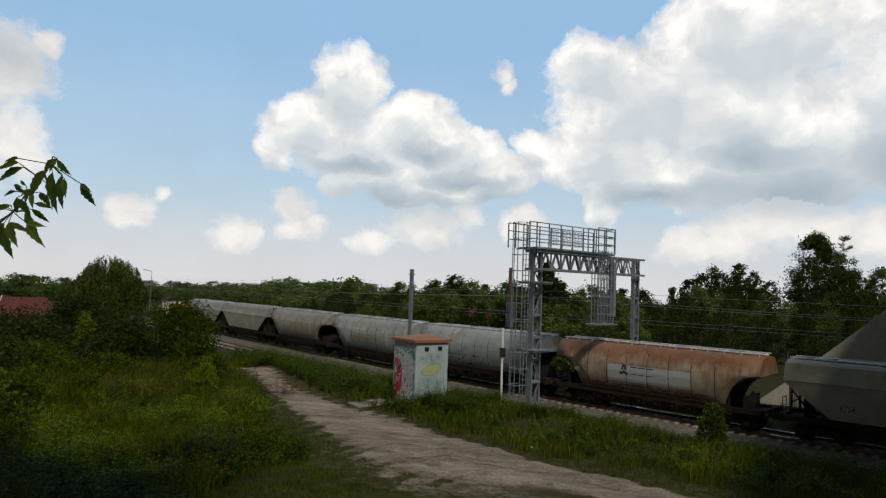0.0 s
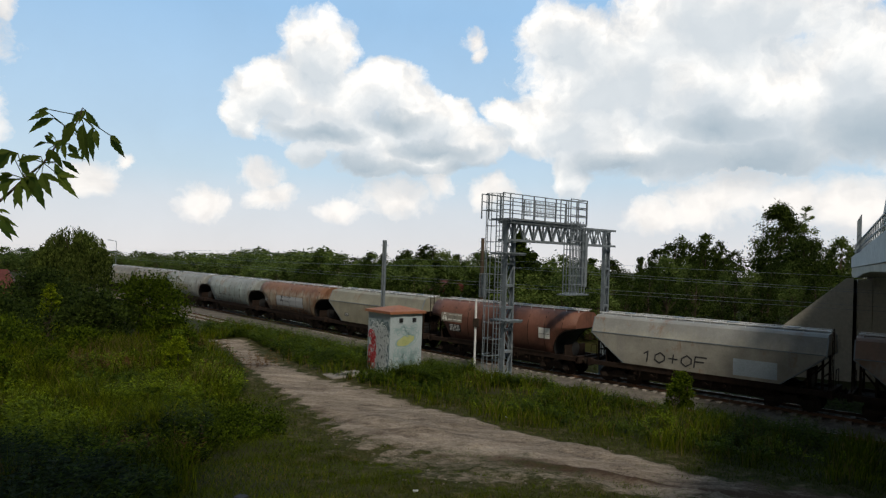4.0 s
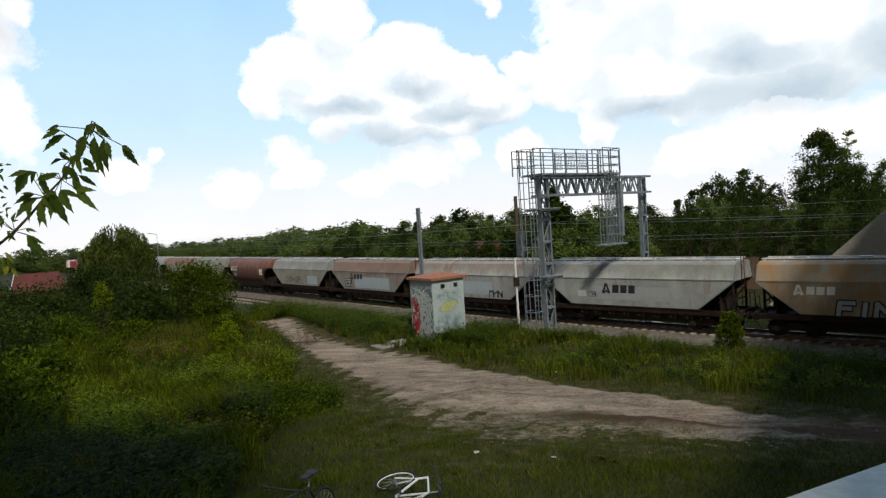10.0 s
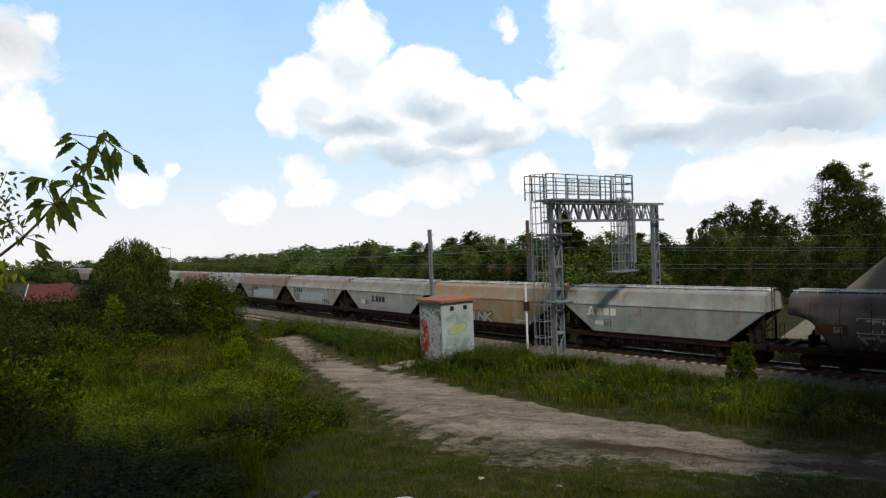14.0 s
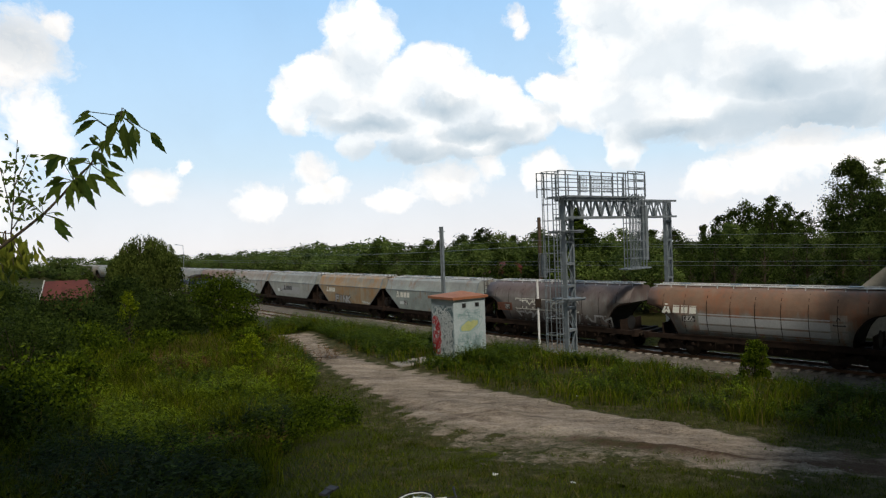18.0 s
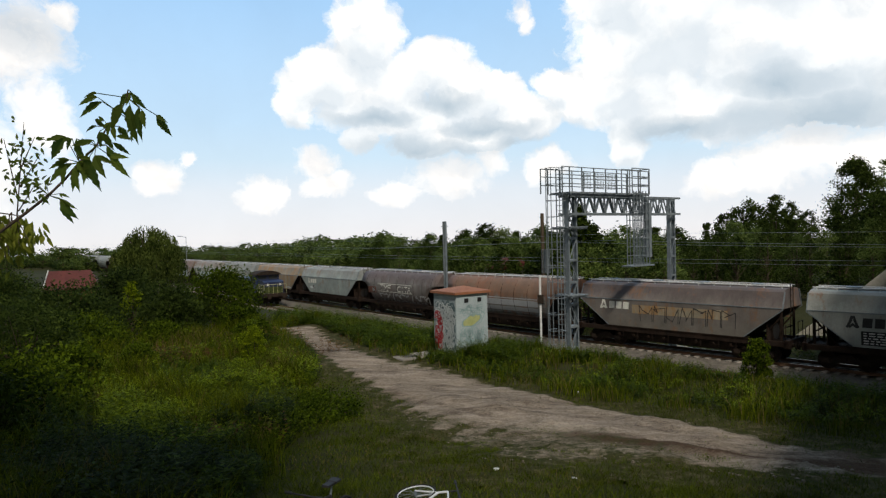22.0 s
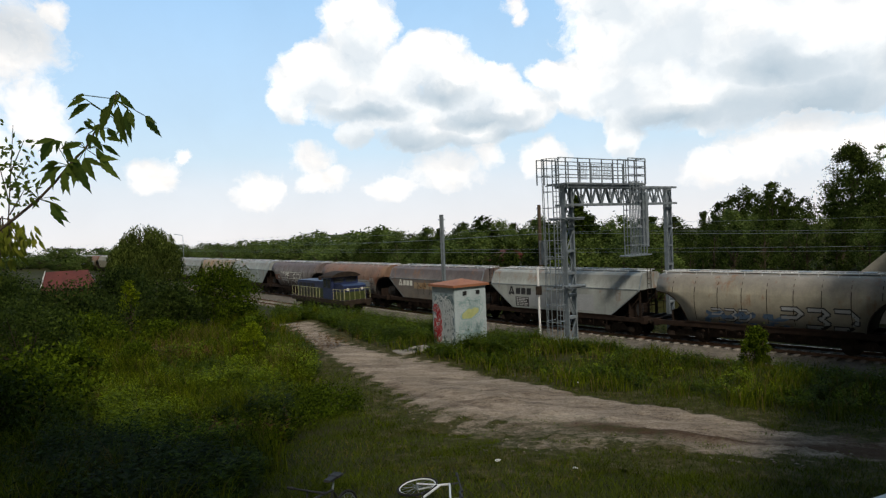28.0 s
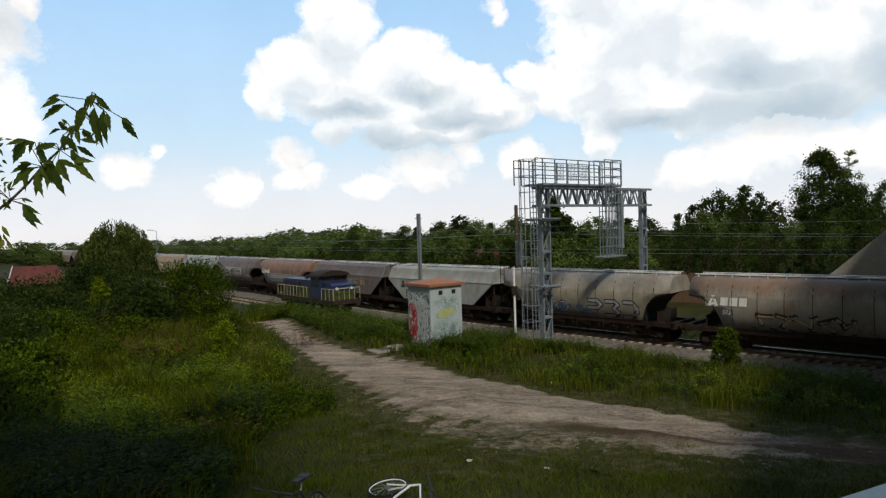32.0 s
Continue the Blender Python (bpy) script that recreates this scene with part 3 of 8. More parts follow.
# ---- hut ----
def build_hut():
    th = empty("trackside_hut", Matrix.Translation((-0.73, 31.65, 1.5)) @ Matrix.Rotation(math.atan2(0.6, 0.8), 4, "Z"))
    tagged(th, "small square concrete railway hut with graffiti and an orange roof", "hut")
    w, h = 1.94, 3.05     # corner nearest the camera at the origin; x along the right face, y along the left face
    bm = bmesh.new()
    box(bm, 0, 0, -0.4, w, w, h, bevel=0.02)
    part("wall", bm, M["hut_wall"], th, "pale blue grey rendered walls")
    bm = bmesh.new()
    o = 0.12
    base = [bm.verts.new((x, y, h - 0.02)) for x, y in ((-o, -o), (w + o, -o), (w + o, w + o), (-o, w + o))]
    eave = [bm.verts.new((v.co.x, v.co.y, h + 0.10)) for v in base]
    tip = bm.verts.new((w * 0.55, w * 0.42, h + 0.34))
    bm.faces.new(base[::-1])
    for k in range(4):
        bm.faces.new((base[k], base[(k + 1) % 4], eave[(k + 1) % 4], eave[k]))
        bm.faces.new((eave[k], eave[(k + 1) % 4], tip))
    part("roof", bm, M["hut_roof"], th, "faded orange pyramid roof")
    for x in (0.62, 1.42):
        bm = bmesh.new()
        box(bm, x - 0.11, -0.03, 2.62, x + 0.11, 0.002, 2.82)
        for k in range(3):
            box(bm, x - 0.09, -0.045, 2.65 + k * 0.055, x + 0.09, -0.025, 2.68 + k * 0.055)
        part("vent", bm, M["black"], th, "small dark louvred vent")
    return th


hut = build_hut()


# ---- signal gantry ----
def lattice_leg(name, th, x, y, z0, z1, a=0.36, b=0.19, t=0.10):
    """Two flanged uprights joined by batten plates and diagonals."""
    leg = part(name, beam_mesh(((x, y, z0), (x, y, z0 + 0.12)), a * 2.6, b * 3.2), M["galv"], th)
    for sx in (-1, 1):
        bm = bmesh.new()
        xo, xi, xf, f = x + sx * a, x + sx * (a - 0.045), x + sx * (a - 0.10), 0.035
        outline = [(xo, y - b), (xo, y + b), (xf, y + b), (xf, y + b - f), (xi, y + b - f), (xi, y - b + f), (xf, y - b + f), (xf, y - b)]
        low, high = ([bm.verts.new((px_, py_, zz)) for px_, py_ in outline] for zz in (z0, z1))
        bm.faces.new(low[::-1])
        bm.faces.new(high)
        for q in range(8):
            bm.faces.new((low[q], low[(q + 1) % 8], high[(q + 1) % 8], high[q]))
        bmesh.ops.recalc_face_normals(bm, faces=bm.faces[:])
        part("upright", bm, M["galv"], leg, "steel channel upright")
    n = max(2, round((z1 - z0) / 1.35))
    for k in range(n):
        za, zb = z0 + (z1 - z0) * k / n, z0 + (z1 - z0) * (k + 1) / n
        bm = bmesh.new()
        for sy in (-1, 1):
            p, q = (-1, 1) if k % 2 else (1, -1)
            beam(bm, (x + p * a * 0.9, y + sy * b, za), (x + q * a * 0.9, y + sy * b, zb), 0.055, 0.04)
        part("brace", bm, M["galv"], leg)
        bm = bmesh.new()
        box(bm, x - a * 0.95, y - b - 0.025, zb - 0.14, x + a * 0.95, y + b + 0.025, zb)
        part("batten_plate", bm, M["galv"], leg)
    return leg


def build_gantry():
    """Local x runs across the tracks away from the camera's side, from the near leg at the origin; y along the line."""
    p0, p1 = Vector((5.95, 38.75, 0)), Vector((13.62, 44.9, 0))
    d = (p1 - p0)
    span = d.length
    th = empty("signal_gantry", Matrix.Translation((p0.x, p0.y, 0)) @ Matrix.Rotation(math.atan2(d.y, d.x), 4, "Z"))
    tagged(th, "grey galvanised steel lattice signal gantry spanning two tracks", "signal gantry")
    lattice_leg("leg", th, 0, 0, -0.6, 9.75, 0.38, 0.16)
    for z, o in ((3.75, 0.62), (7.7, 0.66)):
        bm = bmesh.new()
        for q in range(5):
            box(bm, -o - 0.15, -o + q * o * 0.5 - 0.09, z, o, -o + q * o * 0.5 + 0.09, z + 0.06)
        for sy in (-1, 1):
            box(bm, -o - 0.15, sy * o - 0.03, z - 0.09, o, sy * o + 0.03, z + 0.07)
        part("platform", bm, M["galv"], th, "small grating platform round the leg")["kind"] = "stuff"
    lattice_leg("leg", th, span, 0, -0.6, 9.55, 0.30, 0.13)
    bm = bmesh.new()
    zb, zt, hw = 8.5, 9.55, 0.42
    for sy in (-1, 1):
        for z in (zb, zt):
            beam(bm, (-0.5, sy * hw, z), (span + 0.4, sy * hw, z), 0.13, 0.13)
        n = 11
        for k in range(n):
            xa, xb = -0.1 + span * k / n, -0.1 + span * (k + 1) / n
            beam(bm, (xa, sy * hw, zb), ((xa + xb) / 2, sy * hw, zt), 0.08, 0.07)
            beam(bm, (xa, sy * hw, zb), (xa, sy * hw, zt), 0.05, 0.05)
            beam(bm, ((xa + xb) / 2, sy * hw, zt), (xb, sy * hw, zb), 0.07, 0.07)
    for k in range(12):
        x = -0.1 + span * k / 11
        beam(bm, (x, -hw, zb), (x, hw, zb), 0.06, 0.06)
        beam(bm, (x, -hw, zt), (x, hw, zt), 0.06, 0.06)
    part("cross_beam", bm, M["galv"], th, "lattice truss beam")
    # walkway with railings on top, over the near two thirds
    x0, x1 = -1.75, 6.3
    bm = bmesh.new()
    for k in range(9):
        y = -0.75 + 0.1875 * k
        beam(bm, (x0 + 0.9, y, 9.72), (x1, y, 9.72), 0.05, 0.09)
    for k in range(10):
        x = x0 + 0.9 + (x1 - x0 - 0.9) * k / 9
        beam(bm, (x, -0.85, 9.66), (x, 0.85, 9.66), 0.1, 0.06)
    part("walkway", bm, M["galv"], th, "steel grating walkway")
    for sy in (-0.85, 0.85):
        bm = bmesh.new()
        for k in range(8):
            x = x0 + 0.8 + (x1 - x0 - 0.8) * k / 7
            beam(bm, (x, sy, 9.7), (x, sy, 11.15), 0.055, 0.055)
        for z in (10.2, 10.7, 11.15):
            beam(bm, (x0 + 0.2, sy, z), (x1, sy, z), 0.05, 0.05)
        beam(bm, (x0 + 0.2, sy, 9.7), (x0 + 0.2, sy, 11.15), 0.055, 0.055)
        part("railing", bm, M["galv"], th)
    for k, (xa, ya) in enumerate(((3.2, 0.85), (4.4, 0.85), (2.0, 0.85))):
        bm = bmesh.new()
        for q in range(7):
            beam(bm, (xa + 0.14 * q, ya + 0.03, 10.1), (xa + 0.14 * q, ya + 0.03, 11.1), 0.02, 0.02)
        for q in range(6):
            beam(bm, (xa, ya + 0.03, 10.15 + 0.18 * q), (xa + 0.9, ya + 0.03, 10.15 + 0.18 * q), 0.02, 0.02)
        part("mesh_panel", bm, M["galv"], th)
    # ladder with a safety cage beside the near leg
    lx, ly = -1.35, 0.0
    bm = bmesh.new()
    for sy in (-0.25, 0.25):
        beam(bm, (lx + 0.45, ly + sy, -0.3), (lx + 0.45, ly + sy, 11.15), 0.05, 0.05)
    for k in range(38):
        bar(bm, (lx + 0.45, ly - 0.25, 0.0 + k * 0.3), (lx + 0.45, ly + 0.25, 0.0 + k * 0.3), 0.018, 5)
    part("ladder", bm, M["galv"], th, "access ladder")
    bm = bmesh.new()
    ring = [(lx + 0.45, ly - 0.4), (lx - 0.05, ly - 0.48), (lx - 0.45, ly - 0.2), (lx - 0.45, ly + 0.2), (lx - 0.05, ly + 0.48), (lx + 0.45, ly + 0.4)]
    for k in range(12):
        z = 0.9 + k * 0.93
        for (xa, ya), (xb, yb) in zip(ring, ring[1:]):
            beam(bm, (xa, ya, z), (xb, yb, z), 0.05, 0.03)
    for xa, ya in ring[1:-1]:
        beam(bm, (xa, ya, 0.9), (xa, ya, 11.15), 0.04, 0.03)
    part("ladder_cage", bm, M["galv"], th, "safety cage round the ladder")
    # hanging signal cage over the near track
    cx0, cx1, cy = 4.6, 6.5, -0.55
    bm = bmesh.new()
    for k in range(6):
        x = cx0 + (cx1 - cx0) * k / 5 * 0.78
        for yy in (cy - 0.45, cy + 0.1):
            beam(bm, (x, yy, 5.3), (x, yy, 9.9), 0.045, 0.045)
    for k in range(9):
        z = 5.35 + k * 0.55
        for yy in (cy - 0.45, cy + 0.1):
            beam(bm, (cx0, yy, z), (cx0 + (cx1 - cx0) * 0.78, yy, z), 0.045, 0.045)
    box(bm, cx0 - 0.45, cy - 0.5, 5.22, cx1, cy + 0.2, 5.3)
    part("signal_cage", bm, M["galv"], th, "hanging service cage of the signal")
    bm = bmesh.new()
    box(bm, cx1 - 0.62, cy - 0.35, 5.75, cx1, cy - 0.2, 9.2, bevel=0.02)
    part("signal_plate", bm, M["galv"], th, "grey back of the signal head")
    bm = bmesh.new()
    for sx in (x1 - 1.7, x1 - 0.9, x1):
        for sy in (-0.9, -0.1):
            beam(bm, (sx, sy, 9.7), (sx, sy, 11.3), 0.05, 0.05)
    for z in (10.3, 10.8, 11.3):
        for a_, c in (((x1 - 1.7, -0.9), (x1, -0.9)), ((x1, -0.9), (x1, -0.1)), ((x1, -0.1), (x1 - 1.7, -0.1))):
            beam(bm, (*a_, z), (*c, z), 0.05, 0.05)
    part("head_cage", bm, M["galv"], th, "railed hatch above the signal")
    # small signal box on an arm beside the ladder
    bm = bmesh.new()
    bx, by, b0, b1 = -1.05, 1.03, 5.08, 6.45
    for q in (-0.2, 0.0, 0.2):
        for e_ in (-0.12, 0.12):
            beam(bm, (bx + q, by + e_, b0), (bx + q, by + e_, b1), 0.04, 0.04)
    for q in range(7):
        z = b0 + (b1 - b0) * q / 6
        for e_ in (-0.12, 0.12):
            beam(bm, (bx - 0.22, by + e_, z), (bx + 0.22, by + e_, z), 0.04, 0.04)
    box(bm, bx - 0.18, by - 0.05, b0 + 0.05, bx + 0.18, by + 0.05, b1 - 0.05)
    beam(bm, (bx, by, b0 + 0.3), (-0.4, 0, b0 + 0.3), 0.06, 0.06)
    part("side_signal", bm, M["galv"], th, "small caged signal box on an arm")
    for x in (0.0, span):
        bm = bmesh.new()
        box(bm, x - 0.7, -0.7, -1.2, x + 0.7, 0.7, -0.45, bevel=0.03)
        part("footing", bm, M["concrete"], th, "concrete footing")
    return th


gantry = build_gantry()


def build_post():
    th = empty("white_post", Matrix.Translation((3.95, 37.3, 1.0)))
    tagged(th, "slim white painted post with a small box beside the gantry", "post")
    bm = bmesh.new()
    bar(bm, (0, 0, -0.6), (-0.02, 0, 4.05), 0.065, 10)
    part("pole", bm, M["white"], th)
    bm = bmesh.new()
    box(bm, -0.18, -0.16, 2.45, 0.16, -0.07, 2.95, bevel=0.02)
    part("box", bm, M["dark"], th, "small dark box on the post")
    return th


build_post()


def build_mast(name, x, y, z0, z1, label, mat, w=0.3):
    th = empty(name, Matrix.Translation((x, y, z0)))
    tagged(th, label, "mast")
    bm = bmesh.new()
    if name == "catenary_mast":
        for sy in (-1, 1):
            box(bm, -w / 2, sy * w * 0.4 - 0.03, -1, w / 2, sy * w * 0.4 + 0.03, z1 - z0)
        box(bm, -0.03, -w * 0.4, -1, 0.03, w * 0.4, z1 - z0 - 0.02)
        bmesh.ops.rotate(bm, verts=bm.verts[:], cent=(0, 0, 0), matrix=Matrix.Rotation(0.9, 3, "Z"))
    else:
        bar(bm, (0, 0, -1), (0, 0, z1 - z0), w / 2, 10, w / 2.6)
    part("mast", bm, mat, th)
    for k in range(2):
        bm = bmesh.new()
        beam(bm, (-0.25, 0, z1 - z0 - 0.35 - k * 0.6), (0.25, 0, z1 - z0 - 0.35 - k * 0.6), 0.05, 0.05)
        part("bracket", bm, mat, th)
    return th


build_mast("catenary_mast", -1.72, 46.2, 0.2, 8.42, "grey steel catenary mast beside the near track", M["galv"], 0.20)
build_mast("wooden_pole", 6.9, 62.0, 0.0, 9.3, "brown weathered wooden pole beyond the train", M["bark"], 0.42)


# ---- wires ----
def build_wires():
    for off, zz, nm in ((NEAR_TRACK + 0.0, 5.6, "contact_wire"), (NEAR_TRACK + 0.1, 6.9, "messenger_wire"), (FAR_TRACK, 5.6, "contact_wire"), (FAR_TRACK, 6.9, "messenger_wire"), (FAR_TRACK - 4.2, 7.3, "feeder_wire")):
        bm = bmesh.new()
        pts = []
        for s in np.arange(-60, 300, 6.0):
            x, y, _ = on_line(s, off)
            span_t = ((s + 40) % 60) / 60
            sag = 0.55 * 4 * span_t * (1 - span_t) if "messenger" in nm else (0.3 * 4 * span_t * (1 - span_t) if "feeder" in nm else 0)
            pts.append((x, y, zz - sag))
        for a_, c in zip(pts, pts[1:]):
            bar(bm, a_, c, 0.008, 4)
        tagged(new(nm, mesh_of(nm, bm, M["galv"])), "thin overhead line wire along the tracks", "wire", group="overhead wires", kind="structure")


build_wires()

# ---- grain wagons ----
WAGON_PITCH = 14.06
HALF = 6.45          # half length of the hopper body at roof level


def paint(name, low, mid, top, grime=0.35, rust=0.0, high=5.4, rust_col=(0.24, 0.12, 0.06)):
    """Faded paint, dirtier and rustier towards the roof, with run-down streaks and rust blooms."""
    m, n, l = nodes_of(name)
    p = n["Principled BSDF"]
    tc = n.new("ShaderNodeTexCoord")
    sep = n.new("ShaderNodeSeparateXYZ")
    l.new(tc.outputs["Object"], sep.inputs[0])
    streak = noise_node(n, l, 1.6, 6, 0.7, stretch=(1.0, 1.0, 0.10))
    blot = noise_node(n, l, 0.6, 6, 0.7)
    fine = noise_node(n, l, 14, 4, 0.7)
    h = n.new("ShaderNodeMath")
    h.operation = "MULTIPLY_ADD"
    l.new(streak.outputs[0], h.inputs[0])
    h.inputs[1].default_value = 2.2
    l.new(sep.outputs[2], h.inputs[2])
    r = ramp_node(n, l, n_map(n, l, h.outputs[0], 2.0, high), [(0.0, low), (0.42, mid), (0.62, mid), (0.78, top), (1.0, top)])
    bl = ramp_node(n, l, blot.outputs[0], [(0.3, (1 - grime,) * 3), (0.65, (1.1, 1.1, 1.1))])
    col = mix_node(n, l, 1.0, mix_node(n, l, 1.0, r.outputs[0], (0.72, 0.73, 0.70), "MULTIPLY"), bl.outputs[0], "MULTIPLY")
    fg = ramp_node(n, l, fine.outputs[0], [(0.3, (0.85,) * 3), (0.7, (1.08,) * 3)])
    col = mix_node(n, l, 0.7, col, fg.outputs[0], "MULTIPLY")
    st2 = noise_node(n, l, 3.0, 8, 0.75, stretch=(1.0, 1.0, 0.06))
    sf = ramp_node(n, l, st2.outputs[0], [(0.52, (0, 0, 0)), (0.74, (0.8, 0.8, 0.8))])
    col = mix_node(n, l, sf.outputs[0], col, tuple(0.5 * a_ + 0.5 * b_ for a_, b_ in zip(top, (0.08, 0.06, 0.05))))
    # rust blooms
    rb, rs = noise_node(n, l, 0.75, 8, 0.72), noise_node(n, l, 2.2, 6, 0.7, stretch=(1, 1, 0.25))
    ra = n.new("ShaderNodeMath")
    ra.operation = "MULTIPLY"
    l.new(rb.outputs[0], ra.inputs[0])
    l.new(rs.outputs[0], ra.inputs[1])
    rf = ramp_node(n, l, ra.outputs[0], [(0.30 - 0.14 * rust, (0, 0, 0)), (0.42 - 0.14 * rust, (0.85, 0.85, 0.85))])
    col = mix_node(n, l, rf.outputs[0], col, rust_col)
    l.new(col, p.inputs["Base Color"])
    p.inputs["Roughness"].default_value = 0.6
    p.inputs["Specular IOR Level"].default_value = 0.3
    return m


def n_map(n, l, src, a, b):
    m = n.new("ShaderNodeMapRange")
    m.inputs[1].default_value, m.inputs[2].default_value = a, b
    l.new(src, m.inputs[0])
    return m.outputs[0]


WP = dict(
    rusty_round=paint("rusty_cream_paint", (0.30, 0.21, 0.15), (0.50, 0.44, 0.36), (0.30, 0.14, 0.08), rust=0.7),
    yellowish=paint("yellowish_grey_paint", (0.40, 0.37, 0.28), (0.46, 0.43, 0.34), (0.40, 0.38, 0.31)),
    dark_red=paint("dark_red_brown_paint", (0.11, 0.055, 0.04), (0.24, 0.10, 0.07), (0.30, 0.13, 0.09), rust=0.4, rust_col=(0.10, 0.05, 0.035)),
    grey_pale=paint("pale_grey_paint", (0.46, 0.43, 0.38), (0.50, 0.48, 0.44), (0.42, 0.42, 0.42)),
    rust_white=paint("rust_stained_white_paint", (0.42, 0.48, 0.53), (0.47, 0.45, 0.43), (0.35, 0.24, 0.19), grime=0.3, rust=0.5, rust_col=(0.27, 0.165, 0.125), high=4.9),
    grey_blue=paint("weathered_white_paint", (0.55, 0.60, 0.64), (0.58, 0.60, 0.61), (0.44, 0.39, 0.36), grime=0.25, rust=0.3),
    white=paint("off_white_paint", (0.50, 0.55, 0.57), (0.56, 0.59, 0.59), (0.42, 0.43, 0.42), grime=0.35, rust=0.1),
    sand=paint("sand_stained_paint", (0.50, 0.43, 0.31), (0.52, 0.46, 0.36), (0.44, 0.40, 0.34), rust=0.75, rust_col=(0.36, 0.20, 0.08)),
    ice=paint("ice_grey_paint", (0.44, 0.52, 0.53), (0.47, 0.54, 0.55), (0.45, 0.47, 0.47), grime=0.4, rust=0.15),
    purple=paint("dusky_purple_grey_paint", (0.17, 0.13, 0.12), (0.30, 0.28, 0.28), (0.20, 0.155, 0.155), rust=0.3, rust_col=(0.13, 0.09, 0.08)),
    rust_round=paint("rust_streaked_paint", (0.36, 0.37, 0.36), (0.36, 0.37, 0.36), (0.32, 0.20, 0.145), rust=0.5, rust_col=(0.26, 0.12, 0.07), high=4.35),
    mauve=paint("mauve_grey_paint", (0.29, 0.27, 0.24), (0.28, 0.25, 0.24), (0.20, 0.165, 0.17), rust=0.2),
    cream_round=paint("cream_paint", (0.34, 0.34, 0.32), (0.50, 0.46, 0.38), (0.38, 0.35, 0.32), rust=0.1),
    dusk_round=paint("dusky_cream_paint", (0.36, 0.35, 0.32), (0.44, 0.41, 0.36), (0.30, 0.22, 0.18), rust=0.2),
)
M["panel_blue"] = surface("faded_blue_panel", (0.40, 0.48, 0.54), (0.46, 0.54, 0.60), fine=12, large=1, rough=0.6, bump=0.02)
M["panel_dusk"] = surface("dusky_panel", (0.20, 0.19, 0.18), (0.26, 0.25, 0.24), fine=12, large=1, rough=0.6, bump=0.02)
M["panel_grey"] = surface("grey_panel", (0.36, 0.38, 0.40), (0.42, 0.44, 0.46), fine=12, large=1, rough=0.6, bump=0.02)
M["logo_blue"] = surface("dark_blue_lettering", (0.03, 0.045, 0.08), (0.05, 0.07, 0.11), fine=12, large=2, rough=0.6, bump=0.02)
M["logo_pale"] = surface("pale_lettering", (0.74, 0.74, 0.68), (0.84, 0.84, 0.78), fine=12, large=2, rough=0.6, bump=0.02)
M["spray_black"] = surface("black_spray", (0.015, 0.015, 0.018), (0.04, 0.04, 0.045), fine=12, large=2, rough=0.5, bump=0.0)
M["spray_silver"] = surface("silver_spray", (0.42, 0.43, 0.45), (0.55, 0.56, 0.58), fine=12, large=2, rough=0.4, metal=0.3, bump=0.0)
M["spray_blue"] = surface("blue_spray", (0.07, 0.13, 0.24), (0.12, 0.20, 0.32), fine=10, large=2, rough=0.6, bump=0.0)
M["spray_red"] = surface("red_spray", (0.45, 0.025, 0.03), (0.58, 0.05, 0.06), fine=10, large=2, rough=0.6, bump=0.0)
M["spray_white"] = surface("white_spray", (0.62, 0.68, 0.70), (0.75, 0.80, 0.80), fine=10, large=2, rough=0.6, bump=0.0)
M["spray_teal"] = surface("teal_grey_spray", (0.22, 0.33, 0.34), (0.30, 0.42, 0.42), fine=10, large=2, rough=0.6, bump=0.0)
M["spray_yellow"] = surface("yellow_spray", (0.36, 0.40, 0.15), (0.46, 0.48, 0.24), fine=10, large=2, rough=0.6, bump=0.0)
M["spray_sand"] = surface("ochre_spray", (0.42, 0.30, 0.16), (0.52, 0.40, 0.24), fine=10, large=2, rough=0.6, bump=0.0)


def section(kind):
    """Half cross-section from the sill to the ridge: (half width, z)."""
    if kind == "hopper":
        return [(1.40, 1.32), (1.44, 2.0), (1.46, 3.02), (1.40, 3.16), (1.08, 3.92), (0.85, 4.06), (0.0, 4.12)]
    return [(1.02, 1.22), (1.22, 1.55), (1.38, 2.0), (1.455, 2.5), (1.44, 3.0), (1.32, 3.45), (1.08, 3.82), (0.8, 4.02), (0.0, 4.14)]


def flank(kind, z):
    """Half width of the body at height z."""
    s = section(kind)
    return float(np.interp(z, [q[1] for q in s], [q[0] for q in s]))


def reach(kind, z):
    """Half length of the body at height z."""
    if kind == "hopper":
        return HALF - 0.02 if z >= 2.98 else HALF - 0.02 - (2.98 - z) * 1.28
    if z >= 3.05:
        return HALF
    dz = min(3.05 - z, 1.83)
    return HALF - 0.05 - 1.75 * math.sqrt(max(0.0, 1 - ((1.83 - dz) / 1.83) ** 2))


